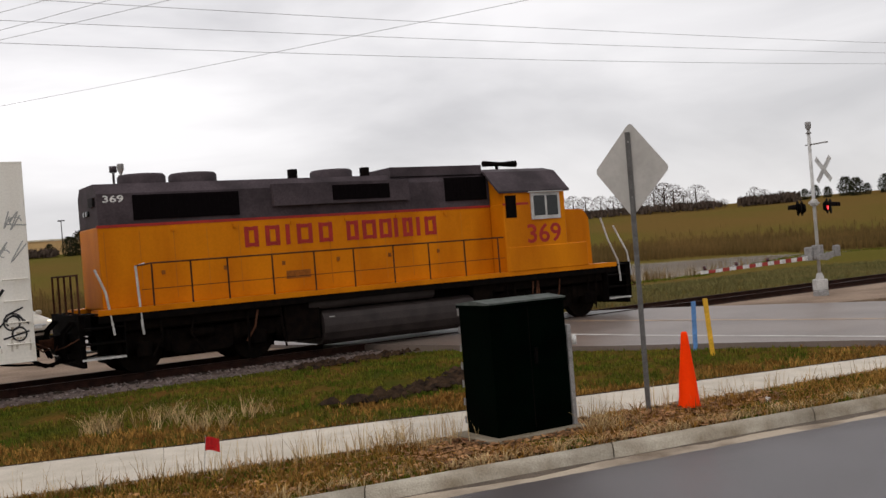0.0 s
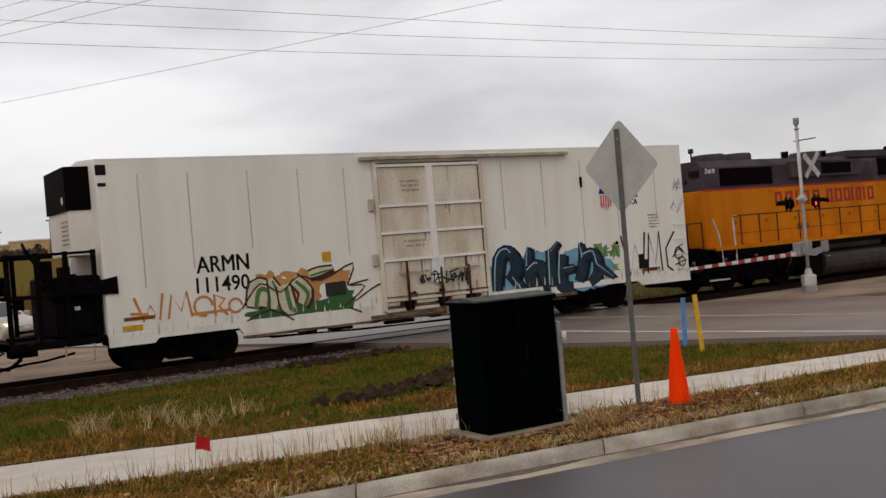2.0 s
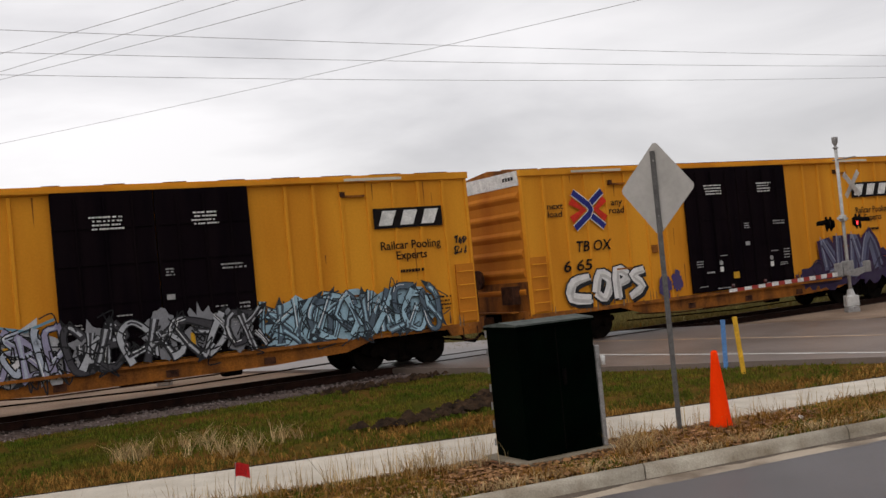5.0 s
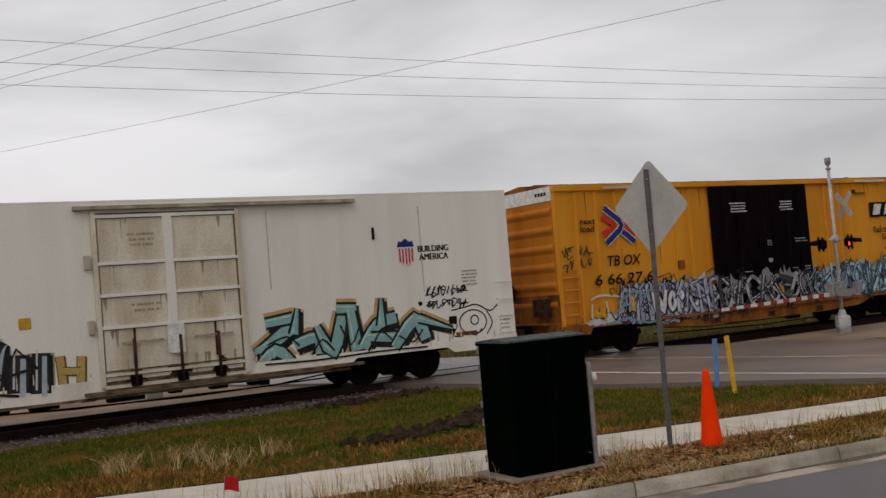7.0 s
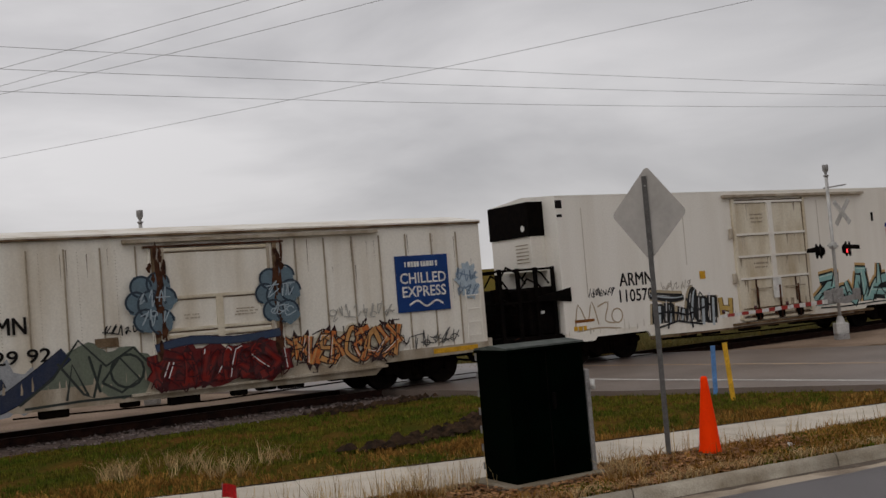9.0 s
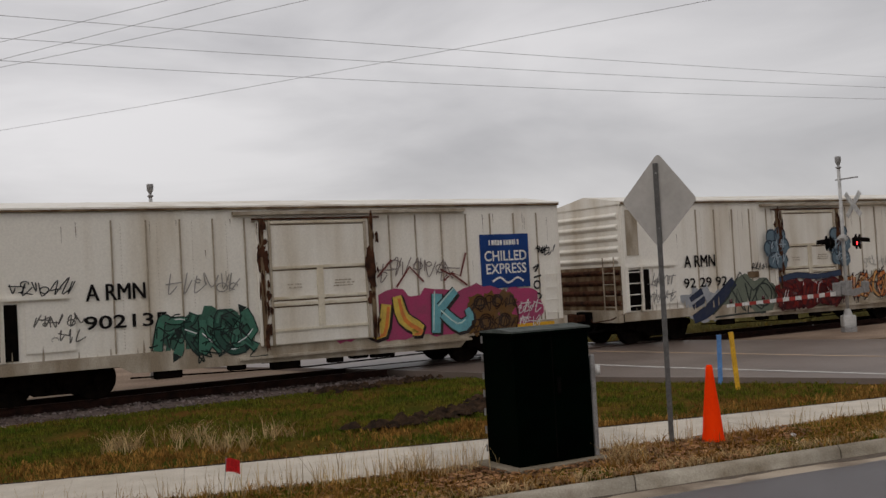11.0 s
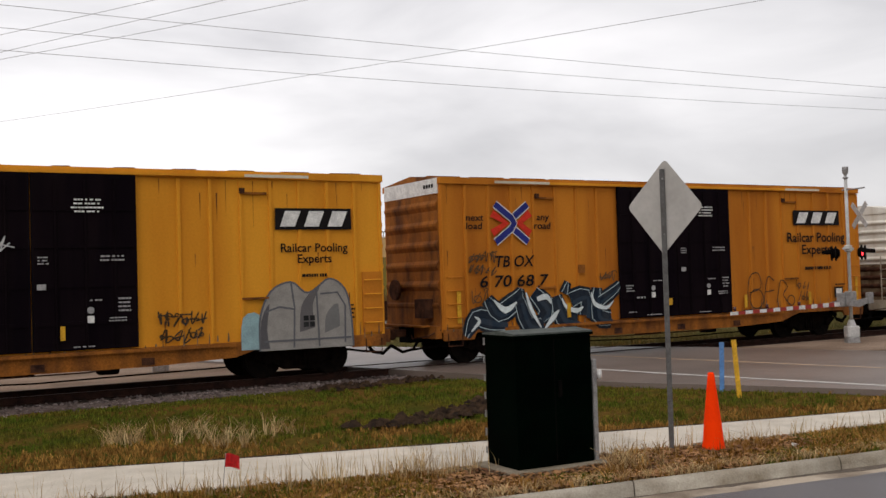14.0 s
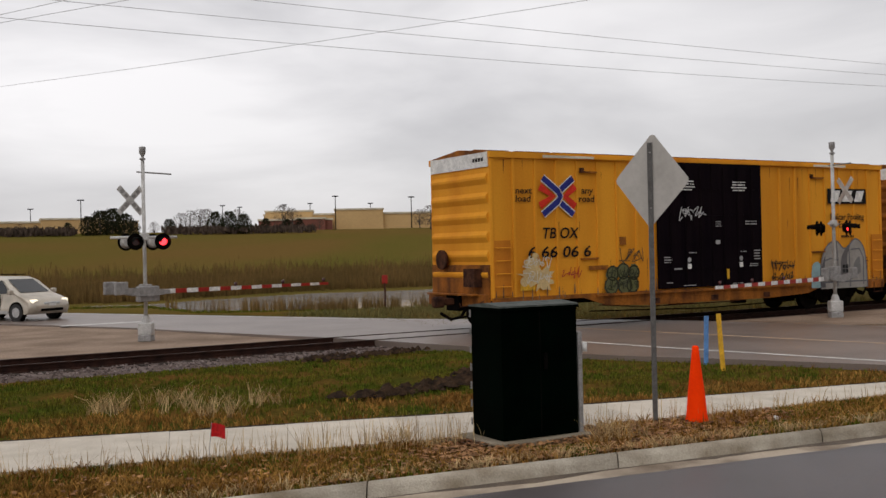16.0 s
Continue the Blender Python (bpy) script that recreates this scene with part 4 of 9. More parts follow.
        return p.x, p.y, ground_z(p.x, p.y)

    blades("far_verge_grass", 16000, beyond_rails, 0.20, 0.012, M_FARVERGE, "rough olive grass beyond the rails", 13, per=3, lean=0.8)

    def near_reeds(rng):
        a = rng.uniform(-25, 24)
        near = np.interp(a, POND_AZ, POND_NEAR)
        r = near - abs(rng.gauss(0, 1.6))
        x, y = r * math.sin(radians(a)), r * math.cos(radians(a))
        return x, y, ground_z(x, y)

    def pond_stalks(rng):
        a = rng.choice((rng.uniform(-16, 6), rng.gauss(-6, 3), rng.gauss(9, 4)))
        r = np.interp(a, POND_AZ, POND_NEAR) + rng.uniform(-0.5, 5)
        return r * math.sin(radians(a)), r * math.cos(radians(a)), POND_Z

    blades("pond_reeds", 520, pond_stalks, 0.8, 0.02, M_REED, "sparse dark reeds standing in the pond", 17, per=5, lean=0.25)
    blades("pond_edge_grass", 3000, near_reeds, 0.14, 0.02, M_GRASS, "rough olive grass at the pond's edge", 8, per=4)


# ---- horizon ----
def tree_mesh(seed, conifer):
    rng = random.Random(seed)
    bt, bc = bmesh.new(), bmesh.new()
    tube(bt, (0, 0, -0.5), (0.1, 0, 2.6), 0.22, 7, 0.14)
    tube(bt, (0.1, 0, 2.6), (0.05, 0.1, 5.2), 0.14, 6, 0.04)
    for i in range(9):
        a, h = rng.uniform(0, math.tau), rng.uniform(1.2, 4.2)
        tube(bt, (0.06, 0, h), (math.cos(a) * rng.uniform(0.9, 1.9), math.sin(a) * rng.uniform(0.9, 1.9), h + rng.uniform(0.5, 1.6)), 0.07, 5, 0.02)
    for i in range(1300 if conifer else 1100):
        h = rng.random()
        if conifer:
            rad = 2.1 * math.sin(math.pi * (0.16 + 0.78 * h)) ** 0.6 * rng.uniform(0.35, 1.08)
            z = 0.3 + 5.0 * h
        else:
            rad = 2.5 * math.sin(math.pi * (0.12 + 0.85 * h)) ** 0.6 * rng.random() ** 0.4
            z = 1.3 + 4.4 * h
        a = rng.uniform(0, math.tau)
        c = Vector((rad * math.cos(a), rad * math.sin(a), z + rng.uniform(-0.2, 0.2)))
        s = rng.uniform(0.10, 0.24) if conifer else rng.uniform(0.05, 0.20)
        d1 = Vector((rng.uniform(-1, 1), rng.uniform(-1, 1), rng.uniform(-1, 1))).normalized() * s
        d2 = Vector((rng.uniform(-1, 1), rng.uniform(-1, 1), rng.uniform(-1, 1))).normalized() * (s if conifer else s * 0.4)
        bc.faces.new([bc.verts.new(c + q) for q in (d1, d2, -d1, -d2)])
    return bt, bc


def make_trees():
    made = {}

    def plant(kind, az, r, size, wide=1.0, label=""):
        x, y = r * math.sin(radians(az)), r * math.cos(radians(az))
        m = pose(x, y, ground_z(x, y) - 0.3, 0, 0, random.uniform(0, 360)) @ Matrix.Diagonal((size * wide, size * wide, size, 1))
        if kind in made:
            ob = copy_thing(made[kind], pose(0, 0, 0))
            ob.matrix_basis = m
        else:
            bt, bc = tree_mesh(len(made) + 3, kind[0] == "e")
            words = "dark evergreen tree on the crest of the field" if kind[0] == "e" else "bare brown autumn tree on the crest of the field"
            ob = thing("tree", m, words, "tree", "trees on the crest")
            part("trunk", bt, M_BARK, ob)
            part("crown", bc, M_CONIFER if kind[0] == "e" else M_TWIG, ob)
            made[kind] = ob
            ob.matrix_basis = m

    rng = random.Random(9)
    for az, sz, wd in ((-20.7, 0.5, 1.0), (-19.7, 0.75, 1.1), (-19.1, 0.95, 1.2), (-18.5, 1.0, 1.25), (-17.9, 0.85, 1.2), (-17.4, 0.55, 1.1), (-15.6, 0.6, 1.1), (-13.2, 0.85, 1.0), (-12.5, 0.9, 1.0), (-11.7, 0.8, 1.0), (-10.5, 0.6, 0.9), (-9.4, 0.55, 0.9), (-8.7, 0.55, 0.9)):
        plant("e%d" % rng.randrange(2), az, rng.uniform(214, 224), sz, wd)
    for az, sz in ((-15.0, 0.75), (-14.5, 0.85), (-14.0, 0.9), (-13.6, 0.9), (-12.0, 0.9), (-9.6, 1.0), (-9.1, 0.9), (-7.6, 0.45), (-2.1, 0.75), (-1.5, 0.95), (-0.9, 0.9), (-0.2, 0.8), (-16.4, 0.5), (-21.6, 0.35), (-22.3, 0.4), (-23.0, 0.45)):
        plant("b%d" % rng.randrange(3), az, rng.uniform(216, 228), sz)
    for az, sz in ((6.0, 0.75), (6.6, 0.8), (7.3, 0.85), (8.0, 0.8), (8.8, 0.75), (9.5, 0.75), (10.2, 0.8), (11.0, 0.85), (11.7, 0.9), (12.2, 1.05), (12.7, 0.95), (13.2, 0.75), (13.9, 0.9), (14.5, 0.5), (15.3, 0.35), (16.9, 0.6), (17.4, 0.5), (18.2, 0.45)):
        plant("b%d" % rng.randrange(3), az, rng.uniform(216, 226), sz, 1.2)
    for az, sz in ((19.4, 0.45), (19.9, 0.52), (20.5, 0.45), (21.4, 0.74), (21.9, 0.7), (22.4, 0.45), (23.3, 0.72), (24.2, 0.6)):
        plant("e%d" % rng.randrange(2), az, rng.uniform(216, 224), sz)

    def hedge(rg):
        a = rg.choice((rg.uniform(5, 15.2), rg.uniform(16.2, 19), rg.uniform(-24, -20.5), rg.uniform(-15.8, -8)))
        r = rg.uniform(212, 222)
        x, y = r * math.sin(radians(a)), r * math.cos(radians(a))
        return x, y, ground_z(x, y) + rg.uniform(0, 0.9)

    ob = blades("far_scrub", 2600, hedge, 0.9, 0.22, M_TWIG, "brown scrub along the crest of the field", 12, per=3)
    ob["category"] = "bushes"


def store(name, az0, az1, r, top, material, label, steps=()):
    """A long flat-roofed building on the crest, square to the line of sight."""
    mid = radians((az0 + az1) / 2)
    half = r * math.tan(radians((az1 - az0) / 2))
    root = thing(name, Matrix.Translation((r * math.sin(mid), r * math.cos(mid), 4.5)) @ pose(0, 0, 0, 0, 0, -math.degrees(mid)), label, "building")
    h = EYE_Z + r * math.tan(radians(top)) - 4.5
    boxes("wall", material, root, [(-half, half, 0, 30, -1, h)])
    boxes("parapet", M_TRIM, root, [(-half - 0.2, half + 0.2, -0.25, 30.2, h, h + 0.45)])
    for x0, x1, e in steps:
        boxes("raised_front", material, root, [(x0 * half, x1 * half, -1.2, 6, -1, h + e)])
        boxes("raised_cap", M_TRIM, root, [(x0 * half - 0.2, x1 * half + 0.2, -1.4, 6.2, h + e, h + e + 0.4)])
    return root


def make_horizon():
    store("warehouse_store", -31, -17.2, 262, 1.9, M_STORE, "long tan flat-roofed store far beyond the field", ((0.3, 0.75, 0.7),))
    store("tan_store", -10.6, -1.0, 262, 2.12, M_STORE, "long tan flat-roofed store with pale parapets", ((-0.98, -0.45, 0.9), (-0.2, 0.35, 1.1)))
    store("brick_store", -10.9, -6.9, 250, 1.85, M_BRICKRED, "low red brick store front beside the tan store", ((0.0, 0.8, 0.25),))
    for az, top, r in ((-20.05, 3.05, 246), (-6.72, 3.12, 246), (-2.55, 3.0, 246), (-22.5, 2.6, 300), (-9.5, 2.7, 300), (-12.8, 2.7, 310), (-4.8, 2.7, 300), (-11.9, 2.6, 310), (-8.1, 2.75, 300)):
        x, y = r * math.sin(radians(az)), r * math.cos(radians(az))
        z0, z1 = ground_z(x, y), EYE_Z + r * math.tan(radians(top))
        lamp = thing("parking_lamp", Matrix.Translation((x, y, z0)), "tall dark parking-lot lamp pole beyond the field", "street lamp", "parking lamps")
        bm = bmesh.new()
        tube(bm, (0, 0, -0.3), (0, 0, z1 - z0), 0.14, 8, 0.09)
        part("pole", bm, M_BLACK, lamp)
        bm = bmesh.new()
        soft_box(bm, -0.75, 0.75, -0.2, 0.2, z1 - z0 - 0.05, z1 - z0 + 0.22, 0.05, 1)
        part("lamp_head", bm, M_BLACK, lamp)


def make_cables():
    def cable(a, b, sag, r, over=(0.9, 0.9)):
        a, b = Vector(a), Vector(b)
        d = b - a
        a2, b2 = a - d * over[0], b + d * over[1]
        pts = []
        for i in range(41):
            k = i / 40
            p = a2.lerp(b2, k)
            u = (p - a).length / d.length * (1 if (p - a).dot(d) > 0 else -1)
            p.z += -sag * 4 * u * (1 - u)
            pts.append(p)
        bm = bmesh.new()
        chain(bm, pts, r * 0.75, 5)
        tagged(part("power_line", bm, M_WIRE), "thin dark overhead utility cable against the clouds", "cable", "overhead cables")

    cable((-12.7, 29.5, 10.5), (20.9, 49.1, 10.5), 0.1, 0.012)
    cable((-13.0, 30.1, 10.0), (20.8, 49.0, 10.0), 0.1, 0.012)
    cable((-13.3, 30.8, 9.5), (20.9, 49.2, 9.5), 0.16, 0.012)
    cable((-17.4, 39.8, 9.0), (7.5, 26.0, 9.0), 0.08, 0.010)
    cable((-11.3, 26.2, 9.0), (-4.1, 22.2, 9.0), 0.0, 0.009, (1.5, 1.5))
    cable((-11.7, 27.2, 8.8), (-2.9, 21.9, 8.8), 0.0, 0.009, (1.5, 1.5))
    cable((-12.2, 28.2, 8.8), (-1.3, 22.4, 8.8), 0.03, 0.009, (1.5, 1.5))
    # faint lines higher up
    cable((2.0, 36, 13.2), (26, 46, 13.2), 0.0, 0.005)


make_ground()
make_curb()
make_crossing_road()
make_water()
make_trees()
make_horizon()
make_cables()


# ---- the train ----
SIDE = -1.6
MOVING = []
WHEELS = []


def car_root(name, front, label, category):
    ob = thing(name, Matrix.Translation(on_track(front + train_way(0))) @ pose(0, 0, 0, 0, 0, HEAD), label, category)
    MOVING.append((ob, front))
    return ob


def mesh_of(name, bm, material):
    bmesh.ops.recalc_face_normals(bm, faces=bm.faces)
    me = bpy.data.meshes.new(name)
    bm.to_mesh(me)
    bm.free()
    me.materials.append(material)
    return me


def wheelset_mesh(r):
    bm = bmesh.new()
    tube(bm, (0, -1.0, 0), (0, 1.0, 0), 0.085, 10)
    for side in (-1, 1):
        y = side * 0.76
        for a, b, ra, rb in ((y - 0.07, y + 0.05, r, r), (y + side * -0.10, y + side * -0.07, r + 0.03, r + 0.03)):
            tube(bm, (0, a, 0), (0, b, 0), ra, 26, rb)
        tube(bm, (0, y - 0.075, 0), (0, y + 0.055, 0), r * 0.86, 24)
        for k in range(4):
            q = k * math.tau / 4
            tube(bm, (0.24 * math.cos(q), y - 0.085, 0.24 * math.sin(q)), (0.24 * math.cos(q), y + 0.065, 0.24 * math.sin(q)), 0.05, 6)
    return mesh_of("wheelset", bm, M_WHEEL)


WHEEL_R = 0.46
WHEELSET = wheelset_mesh(WHEEL_R)


def sideframe_mesh():
    bm = bmesh.new()
    for y in (-1.02, 1.02):
        prism(bm, [(-1.22, 0.50), (-1.18, 0.64), (-0.72, 0.66), (-0.42, 0.80), (0.42, 0.80), (0.72, 0.66), (1.18, 0.64), (1.22, 0.50), (1.02, 0.40), (0.78, 0.42), (0.45, 0.20), (-0.45, 0.20), (-0.78, 0.42), (-1.02, 0.40)], y - 0.08, y + 0.08, "y")
        for x in (-0.17, -0.06, 0.06, 0.17):
            tube(bm, (x, y * 1.06, 0.28), (x, y * 1.06, 0.62), 0.05, 8)
        for x in (-0.89, 0.89):
            tube(bm, (x, y - 0.14, 0.47), (x, y + 0.14, 0.47), 0.13, 12)
    return mesh_of("side_frame", bm, M_TRUCK)


SIDEFRAME = sideframe_mesh()


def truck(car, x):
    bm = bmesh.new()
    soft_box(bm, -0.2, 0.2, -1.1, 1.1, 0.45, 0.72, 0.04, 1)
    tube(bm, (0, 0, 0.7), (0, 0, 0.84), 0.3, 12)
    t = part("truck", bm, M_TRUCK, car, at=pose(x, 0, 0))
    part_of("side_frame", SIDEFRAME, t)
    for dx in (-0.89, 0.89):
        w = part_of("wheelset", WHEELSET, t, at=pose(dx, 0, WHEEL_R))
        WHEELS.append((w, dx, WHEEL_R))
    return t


def coupler(car, x, way):
    bm = bmesh.new()
    soft_box(bm, x, x + way * 0.75, -0.10, 0.10, 0.74, 0.94, 0.03, 1) if way > 0 else soft_box(bm, x + way * 0.75, x, -0.10, 0.10, 0.74, 0.94, 0.03, 1)
    a, b = sorted((x + way * 0.62, x + way * 0.92))
    soft_box(bm, a, b, -0.16, 0.14, 0.68, 0.99, 0.05, 1)
    part("coupler", bm, M_RUST, car)
    bm = bmesh.new()
    chain(bm, [(x, -0.35, 0.75), (x + way * 0.25, -0.37, 0.42), (x + way * 0.55, -0.33, 0.36), (x + way * 0.85, -0.25, 0.55)], 0.045)
    part("air_hose", bm, M_BLACK, car)
    a, b = sorted((x - way * 0.25, x + way * 0.30))
    boxes("draft_gear_box", M_BLACK, car, [(a, b, -0.32, 0.32, 0.58, 1.02)])
    bm = bmesh.new()
    chain(bm, [(x - way * 0.9, -0.95, 0.60), (x - way * 0.3, -0.9, 0.50), (x + way * 0.1, -0.7, 0.46), (x + way * 0.4, -0.45, 0.40)], 0.03)
    part("brake_pipe", bm, M_BLACK, car)
    bm = bmesh.new()
    chain(bm, [(x + way * 0.03, -1.5, 0.95), (x + way * 0.32, -1.35, 0.80), (x + way * 0.34, -0.5, 0.70), (x + way * 0.2, -0.2, 0.85)], 0.018)
    part("uncoupling_lever", bm, M_RUST, car)


def ladder(name, car, x0, x1, z0, z1, rungs, y, material):
    bm = bmesh.new()
    for x in (x0, x1):
        tube(bm, (x, y - 0.05, z0), (x, y - 0.05, z1), 0.018, 6)
    for i in range(rungs):
        z = z0 + (z1 - z0) * (i + 0.5) / rungs
        tube(bm, (x0, y - 0.06, z), (x1, y - 0.06, z), 0.016, 6)
    return part(name, bm, material, car)


def grabs(car, x0, x1, zs, y, material):
    for z in zs:
        bm = bmesh.new()
        chain(bm, [(x0, y, z), (x0, y - 0.07, z), (x1, y - 0.07, z), (x1, y, z)], 0.016)
        part("grab_iron", bm, material, car)


def end_ribs(car, x, way, z0, z1, count, material, half=1.45):
    """Pressed horizontal ribs of a car's end."""
    for i in range(count):
        z = z0 + (z1 - z0) * (i + 0.5) / count
        bm = bmesh.new()
        h = (z1 - z0) / count * 0.30
        prof = [(x, z - h), (x + way * 0.07, z - h * 0.1), (x + way * 0.07, z + h * 0.3), (x, z + h)]
        prism(bm, [(a, b) for a, b in prof], -half, half, "y")
        part("end_rib", bm, material, car)


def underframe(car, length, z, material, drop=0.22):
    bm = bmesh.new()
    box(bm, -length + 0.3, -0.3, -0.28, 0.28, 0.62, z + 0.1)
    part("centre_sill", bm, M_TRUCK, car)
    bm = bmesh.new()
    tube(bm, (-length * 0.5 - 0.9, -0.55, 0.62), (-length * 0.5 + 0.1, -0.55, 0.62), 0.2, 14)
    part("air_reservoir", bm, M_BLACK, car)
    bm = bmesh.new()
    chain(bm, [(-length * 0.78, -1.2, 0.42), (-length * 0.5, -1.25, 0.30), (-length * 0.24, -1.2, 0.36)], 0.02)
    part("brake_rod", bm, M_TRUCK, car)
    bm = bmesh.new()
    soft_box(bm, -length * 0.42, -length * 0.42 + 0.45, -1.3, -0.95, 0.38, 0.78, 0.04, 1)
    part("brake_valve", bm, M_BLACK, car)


def logo_cross(car, x0, x1, z0, z1, y):
    """The boxcar's crossed emblem: bent red and blue bands edged with white."""
    cx, w, h = (x0 + x1) / 2 + 0.03, x1 - x0, z1 - z0
    zc = (z0 + z1) / 2
    paths = {
        "red": [[(x0, z1 - 0.24 * h), (cx - 0.16 * w, zc), (x0, z0 + 0.24 * h)], [(x1, z1 - 0.22 * h), (cx + 0.2 * w, zc), (x1, z0 + 0.22 * h)]],
        "blue": [[(x0 + 0.08 * w, z1), (cx - 0.02 * w, zc + 0.14 * h), (cx + 0.05 * w, zc), (cx - 0.02 * w, zc - 0.14 * h), (x0 + 0.08 * w, z0)], [(cx + 0.06 * w, zc + 0.18 * h), (x1 - 0.06 * w, z1)], [(cx + 0.06 * w, zc - 0.18 * h), (x1 - 0.06 * w, z0)]],
    }
    d = 0.005
    for name, material, wide, group in (("emblem_red_band", M_LOGORED, 0.21, "red"), ("emblem_edge", M_PAINTW, 0.215, "blue"), ("emblem_blue_band", M_LOGOBLUE, 0.165, "blue")):
        bm = bmesh.new()
        for q in paths[group]:
            stroke(bm, q, wide * h, y - d)
            d += 0.0012
        part(name, bm, material, car)


def three_mark(car, x0, x1, z0, z1, y):
    """The owner's plate: a black panel with three white slanted shapes, not lettered."""
    boxes("owner_plate", M_PAINTK, car, [(x0, x1, y - 0.006, y, z0, z1)])
    w, h = x1 - x0, z1 - z0
    for i in range(3):
        a = x0 + w * (0.06 + 0.31 * i)
        bm = bmesh.new()
        v = [bm.verts.new((px, y - 0.011, pz)) for px, pz in ((a, z0 + 0.14 * h), (a + 0.19 * w, z0 + 0.14 * h), (a + 0.27 * w, z1 - 0.13 * h), (a + 0.07 * w, z1 - 0.13 * h))]
        bm.faces.new(v)
        part("owner_mark", bm, M_PAINTW, car)


def grime(car, x0, x1, z0, z1, y, seed, material=None):
    """Thin runs of rust and dirt down to the foot of a side, uneven and broken."""
    rng = random.Random(seed)
    bm = bmesh.new()
    x = x0 + 0.1
    while x < x1 - 0.1:
        w, top = rng.uniform(0.006, 0.03), rng.uniform(0.92, z1)
        low = rng.uniform(0.83, min(top - 0.03, 1.0))
        v = [bm.verts.new((px, y, pz)) for px, pz in ((x - w, low), (x + w * 0.6, low), (x + w, low + (top - low) * 0.3), (x + w * 0.3, top), (x - w * 0.4, top - (top - low) * 0.2))]
        bm.faces.new(v)
        x += rng.uniform(0.07, 0.35)
    tagged(part("grime_runs", bm, material or M_GRIME, car), kind="stuff")


def streaks(car, length, seed):
    """Thin runs of rust down the panels of a boxcar."""
    rng = random.Random(seed + 500)
    bm = bmesh.new()
    for _ in range(46):
        x = rng.uniform(-length + 0.15, -0.15)
        if -10.6 < x < -6.0:
            continue
        top = rng.choice((4.7, 4.7, 4.4, 2.0, 1.9, 3.0, 1.5))
        w, h = rng.uniform(0.006, 0.022), rng.uniform(0.15, 0.9)
        v = [bm.verts.new((px, SIDE + 0.046, pz)) for px, pz in ((x - w, top), (x + w, top), (x + w * 0.4, top - h * 0.7), (x, top - h), (x - w * 0.5, top - h * 0.6))]
        bm.faces.new(v)
    tagged(part("rust_streaks", bm, M_ORANGE_RUST, car), kind="stuff")


